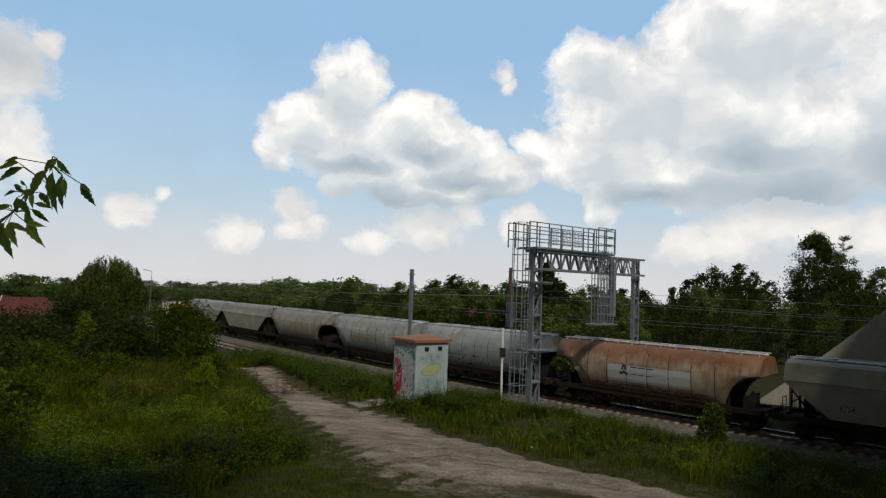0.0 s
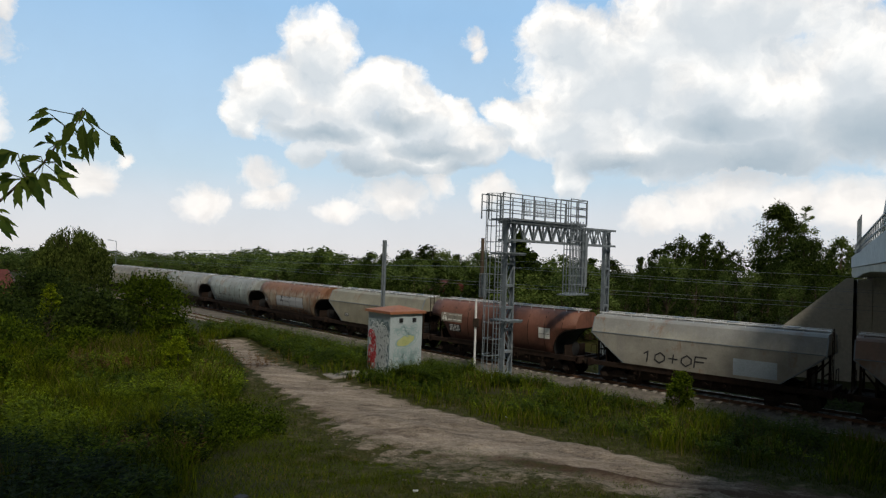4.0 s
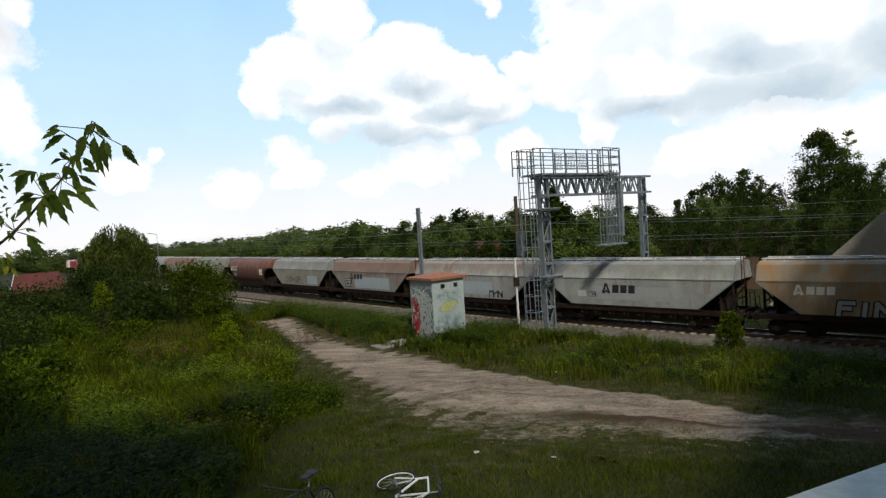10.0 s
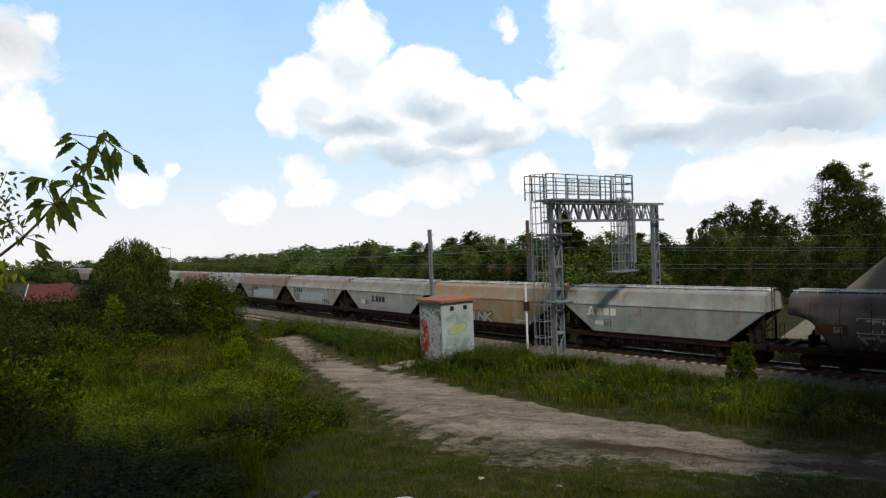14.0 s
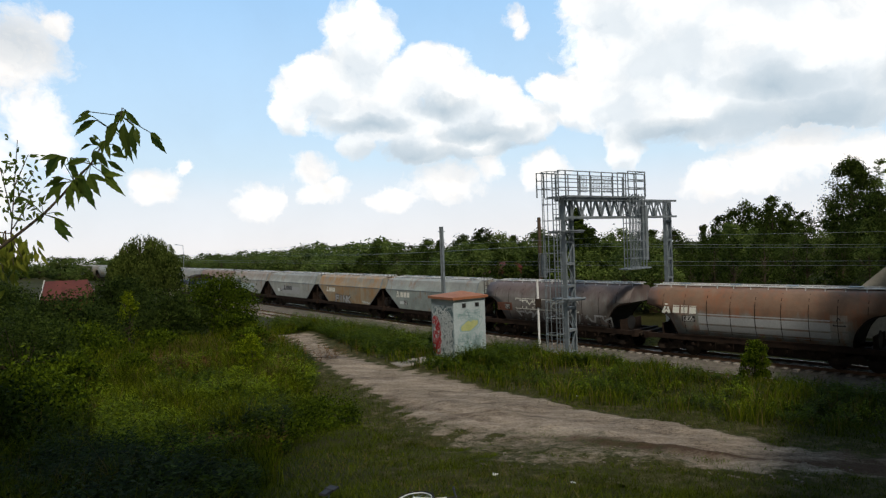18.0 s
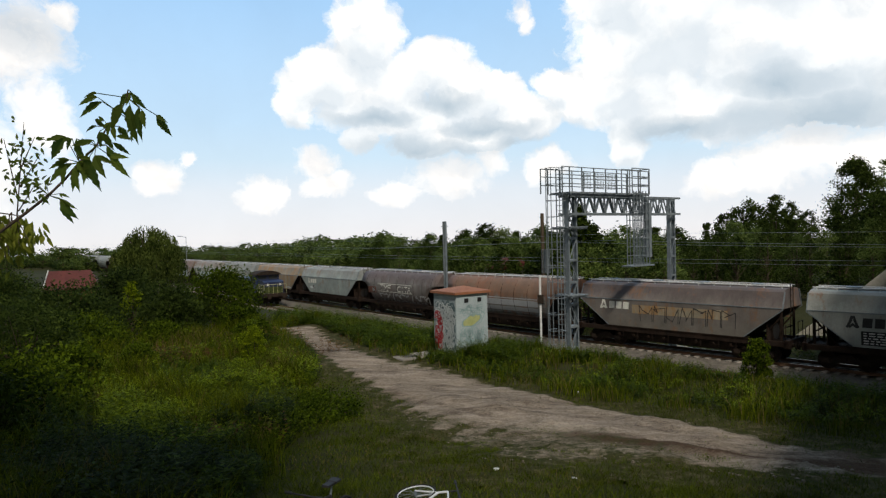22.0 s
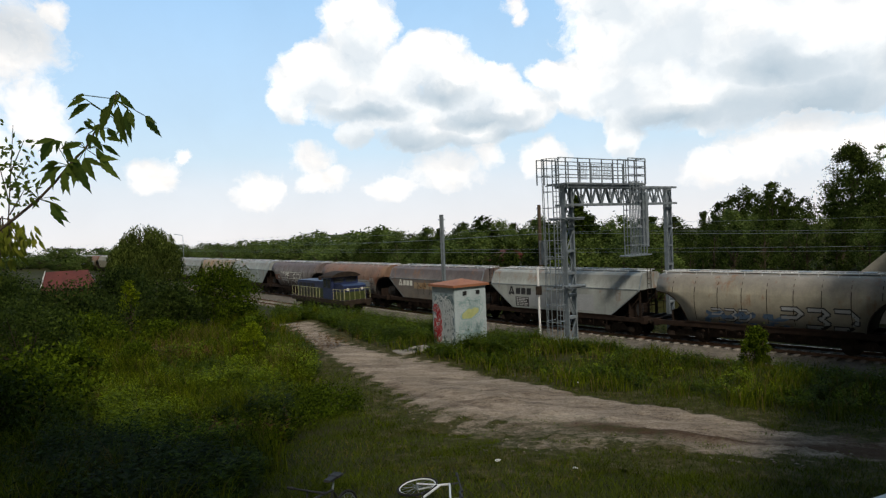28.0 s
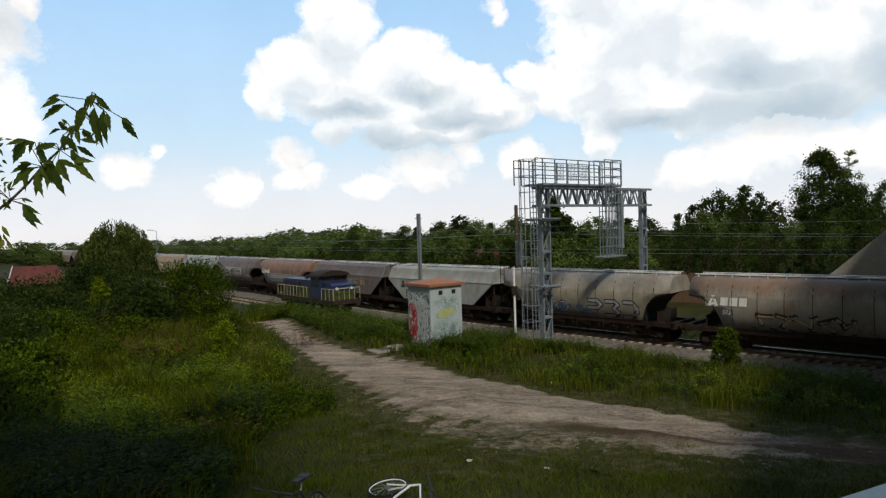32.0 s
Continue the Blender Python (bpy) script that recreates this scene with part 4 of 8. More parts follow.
def hopper_shell(kind):
    bm = bmesh.new()
    half = section(kind)
    if kind == "round":
        zz = [q[1] for q in half]
        for z in (1.35, 1.75, 2.25, 2.75, 3.06):
            half.append((flank(kind, z), z))
        half.sort(key=lambda q: q[1])
    ring = [(-w, z) for w, z in half] + [(w, z) for w, z in half[-2::-1]]
    rows = []
    for w, z in ring:
        xe = reach(kind, z)
        rows.append([bm.verts.new((xe * t, w, z)) for t in np.linspace(-1, 1, 13)])
    for a_, c in zip(rows, rows[1:]):
        for k in range(12):
            bm.faces.new((a_[k], a_[k + 1], c[k + 1], c[k]))
    n = len(rows)
    for k in range(n // 2):
        if k + 1 <= n - 2 - k:
            for e_ in (0, -1):
                vs = [rows[k][e_], rows[k + 1][e_], rows[n - 2 - k][e_], rows[n - 1 - k][e_]]
                vs = list(dict.fromkeys(vs))
                if len(vs) > 2:
                    f = bm.faces.new(vs)
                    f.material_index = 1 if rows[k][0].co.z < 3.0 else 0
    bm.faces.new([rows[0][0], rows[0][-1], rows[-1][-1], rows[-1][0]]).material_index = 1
    bmesh.ops.recalc_face_normals(bm, faces=bm.faces[:])
    return bm


def bogie_meshes():
    bm = bmesh.new()
    for sy in (-1, 1):
        prism_at(bm, [(-1.25, 0.42), (-1.25, 0.62), (-0.5, 0.60), (-0.3, 0.78), (0.3, 0.78), (0.5, 0.60), (1.25, 0.62), (1.25, 0.42), (0.5, 0.36), (-0.5, 0.36)], sy * 1.02 - 0.06, sy * 1.02 + 0.06)
        for sx in (-0.9, 0.9):
            box(bm, sx - 0.17, sy * 1.08 - 0.1, 0.34, sx + 0.17, sy * 1.08 + 0.1, 0.62)
        for k in (-0.18, 0, 0.18):
            bar(bm, (k, sy * 1.05, 0.40), (k, sy * 1.05, 0.72), 0.06, 6)
    box(bm, -0.25, -1.0, 0.5, 0.25, 1.0, 0.8)
    frame_me = mesh_of("bogie", bm, M["dark"])
    bm = bmesh.new()
    for sy in (-0.75, 0.75):
        disc(bm, (0, sy, 0), (0, 1, 0), 0.46, 0.13, 24)
        disc(bm, (0, sy - 0.09 * (1 if sy > 0 else -1), 0), (0, 1, 0), 0.49, 0.03, 24)
        disc(bm, (0, sy + 0.07 * (1 if sy > 0 else -1), 0), (0, 1, 0), 0.16, 0.06, 12)
    bar(bm, (0, -0.98, 0), (0, 0.98, 0), 0.08, 8)
    wheel_me = mesh_of("wheelset", bm, M["dark"])
    return frame_me, wheel_me


def prism_at(bm, pts, y0, y1):
    t = bmesh.new()
    prism(t, pts, y0, y1)
    me = bpy.data.meshes.new("t")
    t.to_mesh(me)
    t.free()
    bm.from_mesh(me)
    bpy.data.meshes.remove(me)


BOGIE, WHEELSET = bogie_meshes()


def rail_loop(bm, x, y, z0, z1, w, axis="y"):
    if axis == "y":
        for dy in (0, w):
            bar(bm, (x, y + dy, z0), (x, y + dy, z1), 0.022, 5)
        bar(bm, (x, y, z1), (x, y + w, z1), 0.022, 5)
        bar(bm, (x, y, (z0 + z1) / 2), (x, y + w, (z0 + z1) / 2), 0.018, 5)
    else:
        for dx in (0, w):
            bar(bm, (x + dx, y, z0), (x + dx, y, z1), 0.022, 5)
        bar(bm, (x, y, z1), (x + w, y, z1), 0.022, 5)
        bar(bm, (x, y, (z0 + z1) / 2), (x + w, y, (z0 + z1) / 2), 0.018, 5)


def shared_wagon_meshes(kind):
    """Meshes that all wagons of a kind share, as (name, mesh, label)."""
    out = []
    # frame
    bm = bmesh.new()
    for sy in (-1, 1):
        box(bm, -6.6, sy * 1.28 - 0.09, 0.98, 6.6, sy * 1.28 + 0.09, 1.26)
        box(bm, -4.6, sy * 1.36 - 0.05, 1.26, 4.6, sy * 1.36 + 0.03, 1.33)
    for sx in (-1, 1):
        box(bm, sx * 6.6 - 0.12, -1.37, 0.9, sx * 6.6 + 0.12, 1.37, 1.32)
        box(bm, sx * 5.8 - 0.75, -1.19, 1.06, sx * 5.8 + 0.75, 1.19, 1.12)
    box(bm, -6.5, -0.3, 0.9, 6.5, 0.3, 1.15)
    out.append(("underframe", mesh_of("underframe", bm, M["brown_frame"]), "rusty brown underframe"))
    # outlets under the body
    bm = bmesh.new()
    vs = [bm.verts.new(q) for q in ((-0.9, 0.15, 1.3), (0.9, 0.15, 1.3), (0.9, 1.1, 1.3), (-0.9, 1.1, 1.3), (-0.25, 0.75, 0.42), (0.25, 0.75, 0.42), (0.25, 1.0, 0.42), (-0.25, 1.0, 0.42))]
    for q in ((0, 1, 5, 4), (1, 2, 6, 5), (2, 3, 7, 6), (3, 0, 4, 7), (4, 5, 6, 7)):
        bm.faces.new([vs[i] for i in q])
    bmesh.ops.recalc_face_normals(bm, faces=bm.faces[:])
    out.append(("discharge_chute", mesh_of("discharge_chute", bm, M["dark"]), "dark discharge chute", [(x, 0, 0, r_) for x in (-3.0, -1.0, 1.0, 3.0) for r_ in (0, 180)]))
    bm = bmesh.new()
    bar(bm, (0, -1.40, 0.80), (0, -1.34, 0.80), 0.08, 8)
    beam(bm, (0.3, -1.36, 0.6), (0.3, -1.36, 0.98), 0.03, 0.03)
    beam(bm, (-0.05, -1.34, 0.74), (0.35, -1.34, 0.74), 0.03, 0.03)
    out.append(("handwheel", mesh_of("handwheel", bm, M["brown_frame"]), "small rusty handwheel on the sill", [(-3.6 + k * 1.03, 0, 0, 0) for k in range(8)]))
    # dark block between the bogies, standing in for the shade under the wagon
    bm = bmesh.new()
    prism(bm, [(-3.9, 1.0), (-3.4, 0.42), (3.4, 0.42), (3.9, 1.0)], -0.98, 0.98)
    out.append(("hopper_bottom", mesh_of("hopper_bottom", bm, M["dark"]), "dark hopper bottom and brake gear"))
    # end sheets under the sloping ends; black disc paints a round opening's shaded inside
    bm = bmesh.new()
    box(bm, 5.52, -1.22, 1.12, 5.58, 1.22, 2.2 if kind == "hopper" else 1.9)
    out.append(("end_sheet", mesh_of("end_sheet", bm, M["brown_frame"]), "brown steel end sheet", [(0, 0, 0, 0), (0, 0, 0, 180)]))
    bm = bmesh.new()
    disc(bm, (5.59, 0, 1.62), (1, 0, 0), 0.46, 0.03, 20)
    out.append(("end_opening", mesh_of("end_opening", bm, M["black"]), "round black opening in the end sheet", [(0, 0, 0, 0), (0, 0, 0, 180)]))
    # end posts that carry the overhanging body
    bm = bmesh.new()
    for sy in (-0.95, 0.95):
        beam(bm, (6.2, sy, 1.1), (6.2, sy, 3.05), 0.11, 0.11)
        beam(bm, (5.0, sy, 1.1), (6.15, sy, 2.5), 0.08, 0.08)
    beam(bm, (6.2, -1.0, 1.9), (6.2, 1.0, 1.9), 0.06, 0.06)
    if kind == "hopper":
        out.append(("end_support", mesh_of("end_support", bm, M["brown_frame"]), "brown steel end support", [(0, 0, 0, 0), (0, 0, 0, 180)]))
    bm = bmesh.new()
    for dy in (-0.55, -0.15):
        bar(bm, (6.55, dy, 1.2), (6.55, dy, 4.35), 0.022, 5)
    for k in range(9):
        bar(bm, (6.55, -0.55, 1.4 + k * 0.33), (6.55, -0.15, 1.4 + k * 0.33), 0.015, 5)
    if kind == "hopper":
        out.append(("end_ladder", mesh_of("end_ladder", bm, M["brown_frame"]), "thin steel end ladder", [(0, 0, 0, 0), (0, 0, 0, 180)]))
    bm = bmesh.new()
    rail_loop(bm, 6.55, 0, 1.25, 2.15, 0.75)
    if kind == "hopper":
        out.append(("hand_rail", mesh_of("hand_rail", bm, M["brown_frame"]), "bent steel hand rail", [(0, -1.32, 0, 0), (0, 0.55, 0, 0), (0, 1.32, 0, 180), (0, -0.55, 0, 180)]))
    bm = bmesh.new()
    bar(bm, (6.72, 0, 1.06), (6.92, 0, 1.06), 0.10, 10)
    disc(bm, (6.95, 0, 1.06), (1, 0, 0), 0.22, 0.05, 14)
    out.append(("buffer", mesh_of("buffer", bm, M["dark"]), "round steel buffer", [(0, y, 0, r_) for y in (-0.875, 0.875) for r_ in (0, 180)]))
    bm = bmesh.new()
    bar(bm, (6.6, 0, 1.0), (7.04, 0, 0.95), 0.06, 6)
    out.append(("coupling", mesh_of("coupling", bm, M["dark"]), "screw coupling", [(0, 0, 0, 0), (0, 0, 0, 180)]))
    # roof walkway and its rails
    bm = bmesh.new()
    zt = 4.12
    for y in (-0.62, 0.62):
        beam(bm, (-HALF + 0.1, y, zt + 0.10), (HALF - 0.1, y, zt + 0.10), 0.05, 0.05)
        for k in range(14):
            x = -HALF + 0.3 + k * (2 * HALF - 0.6) / 13
            beam(bm, (x, y, zt - 0.1), (x, y, zt + 0.10), 0.04, 0.04)
    box(bm, -HALF + 0.1, -0.3, zt + 0.03, HALF - 0.1, 0.3, zt + 0.07)
    out.append(("roof_walkway", mesh_of("roof_walkway", bm, M["white"]), "pale steel roof walkway with low rails"))
    bm = bmesh.new()
    bar(bm, (0, 0, zt), (0, 0, zt + 0.15), 0.33, 12)
    out.append(("roof_hatch", mesh_of("roof_hatch", bm, M["galv"]), "round filling hatch", [(-4.6 + k * 3.07, 0, 0, 0) for k in range(4)]))
    if kind == "round":
        for k in range(9):
            bm = bmesh.new()
            x = -5.4 + k * 1.35
            if abs(x) > 5.5:
                continue
            zs = np.linspace(1.45, 3.9, 9)
            for a_, c in zip(zs, zs[1:]):
                if reach(kind, a_) > abs(x) + 0.03:
                    beam(bm, (x, -flank(kind, a_) - 0.004, a_), (x, -flank(kind, c) - 0.004, c), 0.03, 0.02)
            out.append(("side_rib", mesh_of("side_rib", bm, M["brown_frame"]), "thin vertical panel seam"))
        for sy in (-1, 1):
            bm = bmesh.new()
            prev = None
            for z in np.linspace(1.25, 3.05, 12):
                q = (reach(kind, z) + 0.01, z)
                if prev:
                    beam(bm, (prev[0], sy * (flank(kind, prev[1]) - 0.02), prev[1]), (q[0], sy * (flank(kind, q[1]) - 0.02), q[1]), 0.05, 0.07)
                prev = q
            out.append(("end_rim", mesh_of("end_rim", bm, M["brown_frame"]), "curved rim of the end recess", [(0, 0, 0, 0), (0, 0, 0, 180)]))
    else:
        bm = bmesh.new()
        for sx in (-1, 1):
            for sy in (-1, 1):
                beam(bm, (sx * HALF, sy * 1.45, 2.98), (sx * HALF, sy * 1.06, 3.95), 0.06, 0.06)
                beam(bm, (sx * HALF, sy * 1.45, 2.98), (sx * reach(kind, 1.34), sy * 1.40, 1.34), 0.05, 0.05)
        for sy in (-1, 1):
            beam(bm, (-HALF, sy * 1.465, 3.05), (HALF, sy * 1.465, 3.05), 0.03, 0.05)
        out.append(("edge_trim", mesh_of("edge_trim", bm, M["galv"]), "steel edge trim of the body"))
    return out


SHARED = {k: shared_wagon_meshes(k) for k in ("hopper", "round")}
SHELL = {}


def decal(bm, kind, x0, z0, x1, z1, lift=0.006, steps=4):
    """A painted patch that follows the near flank."""
    zs = np.linspace(z0, z1, steps + 1)
    for a_, c in zip(zs, zs[1:]):
        vs = [bm.verts.new((x, -(flank(kind, z) + lift), z)) for x, z in ((x0, a_), (x1, a_), (x1, c), (x0, c))]
        bm.faces.new(vs)


def stroke(bm, kind, pts, w, lift=0.012):
    """A painted line of width w through points (x, z) on the near flank."""
    for (xa, za), (xb, zb) in zip(pts, pts[1:]):
        d = Vector((xb - xa, zb - za))
        if d.length < 1e-4:
            continue
        nrm = Vector((-d.y, d.x)).normalized() * w / 2
        e_ = d.normalized() * w * 0.3
        vs = []
        for x, z in ((xa - e_.x + nrm.x, za - e_.y + nrm.y), (xa - e_.x - nrm.x, za - e_.y - nrm.y), (xb + e_.x - nrm.x, zb + e_.y - nrm.y), (xb + e_.x + nrm.x, zb + e_.y + nrm.y)):
            vs.append(bm.verts.new((x, -(flank(kind, min(max(z, 1.25), 4.0)) + lift), z)))
        bm.faces.new(vs)


def company_mark(th, kind, x, z, size, mat):
    """The operator's mark as plain shapes: a three-armed sign and three blocks."""
    bm = bmesh.new()
    s = size
    stroke(bm, kind, [(x, z + s * 0.05), (x + s * 0.22, z + s * 0.5), (x + s * 0.34, z + s * 0.9)], s * 0.2)
    stroke(bm, kind, [(x + s * 0.75, z + s * 0.05), (x + s * 0.58, z + s * 0.5), (x + s * 0.46, z + s * 0.9)], s * 0.2)
    stroke(bm, kind, [(x + s * 0.15, z + s * 0.05), (x + s * 0.4, z + s * 0.28), (x + s * 0.65, z + s * 0.05)], s * 0.17)
    part("company_sign", bm, mat, th, "three-armed company sign")
    for k in range(3):
        bm = bmesh.new()
        xa = x + s * (1.05 + k * 0.85)
        vs = [bm.verts.new((q[0], -(flank(kind, q[1]) + 0.008), q[1])) for q in ((xa, z + s * 0.05), (xa + s * 0.68, z + s * 0.05), (xa + s * 0.74, z + s * 0.82), (xa + s * 0.06, z + s * 0.82))]
        bm.faces.new(vs)
        part("lettering_bar", bm, mat, th)


def data_panel(th, kind, x, z, w, h, lift=0.008):
    bm = bmesh.new()
    decal(bm, kind, x, z, x + w, z + h, lift)
    part("data_panel", bm, M["black"], th, "black data panel")
    bm = bmesh.new()
    rnd = random.Random(int(x * 100) + 7)
    for k in range(5):
        zz = z + h * (0.1 + k * 0.18)
        xa = x + w * 0.08
        while xa < x + w * 0.85:
            ln = w * rnd.uniform(0.08, 0.3)
            decal(bm, kind, xa, zz, min(xa + ln, x + w * 0.93), zz + h * 0.08, lift + 0.005, 1)
            xa += ln + w * 0.06
    part("data_lines", bm, M["white"], th, "white illegible lines")["kind"] = "stuff"


def glyph(ch):
    """Angular letter outlines on a unit square."""
    return {"F": [[(0, 0), (0, 1), (1, 1)], [(0, .55), (.8, .55)]], "I": [[(.5, 0), (.5, 1)]], "N": [[(0, 0), (0, 1), (1, 0), (1, 1)]],
            "K": [[(0, 0), (0, 1)], [(1, 1), (0, .5), (1, 0)]], "T": [[(0, 1), (1, 1)], [(.5, 1), (.5, 0)]], "M": [[(0, 0), (0, 1), (.5, .45), (1, 1), (1, 0)]],
            "C": [[(1, .9), (.6, 1), (.1, .8), (0, .5), (.1, .2), (.6, 0), (1, .1)]], "A": [[(0, 0), (.5, 1), (1, 0)], [(.22, .4), (.78, .4)]],
            "P": [[(0, 0), (0, 1), (.7, 1), (1, .75), (.7, .5), (0, .5)]], "B": [[(0, 0), (0, 1), (.7, 1), (.95, .78), (.6, .52), (1, .25), (.7, 0), (0, 0)]],
            "D": [[(0, 0), (0, 1), (.6, 1), (1, .65), (1, .35), (.6, 0), (0, 0)]], "R": [[(0, 0), (0, 1), (.8, 1), (1, .75), (.8, .5), (0, .5)], [(.45, .5), (1, 0)]],
            "1": [[(.2, .75), (.55, 1), (.55, 0)]], "0": [[(.5, 0), (.05, .3), (.05, .7), (.5, 1), (.95, .7), (.95, .3), (.5, 0)]], "+": [[(.5, .15), (.5, .95)], [(.1, .55), (.9, .55)]],
            "O": [[(.5, 0), (.05, .3), (.05, .7), (.5, 1), (.95, .7), (.95, .3), (.5, 0)]], "E": [[(1, 0), (0, 0), (0, 1), (1, 1)], [(0, .5), (.8, .5)]], "S": [[(1, .9), (.4, 1), (0, .75), (.9, .35), (.6, 0), (0, .1)]]}.get(ch, [])


def tag_text(th, kind, text, x, z, size, mat, w=0.07, gap=1.25, slant=0.12, outline=None, name="graffiti"):
    if outline:
        bm = bmesh.new()
        for k, ch in enumerate(text):
            for line in glyph(ch):
                stroke(bm, kind, [(x + k * size * gap + (q[0] + slant * q[1]) * size, z + q[1] * size) for q in line], w * 1.45 + 0.06, 0.010)
        part(name, bm, outline, th, "sprayed graffiti outline")["kind"] = "stuff"
    bm = bmesh.new()
    for k, ch in enumerate(text):
        for line in glyph(ch):
            stroke(bm, kind, [(x + k * size * gap + (q[0] + slant * q[1]) * size, z + q[1] * size) for q in line], w, 0.014)
    part(name, bm, mat, th, "sprayed graffiti lettering")["kind"] = "stuff"


def scrawl(th, kind, x0, x1, z0, z1, mat, n, w, seed, fill=None):
    """A run of illegible sprayed shapes."""
    rnd = random.Random(seed)
    step = (x1 - x0) / n
    if fill:
        bm = bmesh.new()
        for k in range(n):
            xa = x0 + k * step
            stroke(bm, kind, [(xa + step * 0.1, (z0 + z1) / 2), (xa + step * 0.9, (z0 + z1) / 2 + rnd.uniform(-.1, .1))], (z1 - z0) * rnd.uniform(0.75, 0.95), 0.008)
        part("graffiti_fill", bm, fill, th, "sprayed graffiti fill")
    bm = bmesh.new()
    for k in range(n):
        xa = x0 + k * step
        pts = [(xa + rnd.uniform(0, 1) * step, z0 + (z1 - z0) * rnd.uniform(0, 1)) for _ in range(5)]
        pts = [(xa, z0), (xa + step * rnd.uniform(-.1, .3), z1)] + pts[:2] + [(xa + step * 0.95, z1 * 0.9 + z0 * 0.1), (xa + step * 0.9, z0)]
        stroke(bm, kind, pts, w, 0.013)
    part("graffiti", bm, mat, th, "illegible sprayed graffiti")["kind"] = "stuff"


def build_wagon(kind, skin, label):
    th = empty("grain_wagon")
    tagged(th, label, "freight wagon", group="grain wagons of the train")
    key = kind
    if key not in SHELL:
        # slot 1 covers the end recess and floor: near-black on round bodies
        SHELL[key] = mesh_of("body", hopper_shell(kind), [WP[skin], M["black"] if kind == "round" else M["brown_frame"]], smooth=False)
        me = SHELL[key]
    else:
        me = SHELL[key].copy()
        me.materials[0] = WP[skin]
    if kind == "round":
        me.polygons.foreach_set("use_smooth", [abs(p_.normal.x) < 0.3 for p_ in me.polygons])
    part("body", me, None, th, "hopper body")
    for nm, sh, lb, *spots in SHARED[kind]:
        for x, y, z, turn in (spots[0] if spots else [(0, 0, 0, 0)]):
            o = part(nm, sh, None, th, lb)
            o.location, o.rotation_euler = (x, y, z), (0, 0, radians(turn))
    for x in (-4.75, 4.75):
        bg = part("bogie", BOGIE, None, th, "dark two-axle bogie")
        bg.location = (x, 0, 0)
        for dx in (-0.9, 0.9):
            wh = part("wheelset", WHEELSET, None, bg)
            wh.location = (dx, 0, 0.46)
    return th


WAGONS = []     # index (0 is the rust-stained one that is abreast of the gantry at the start), thing


def add_wagon(i, kind, skin, label):
    th = build_wagon(kind, skin, label)
    WAGONS.append((i, th))
    return th


def patch_panel(th, kind, x0, z0, x1, z1, mat):
    bm = bmesh.new()
    decal(bm, kind, x0, z0, x1, z1, 0.004, 6)
    part("painted_panel", bm, mat, th, "repainted panel on the flank")


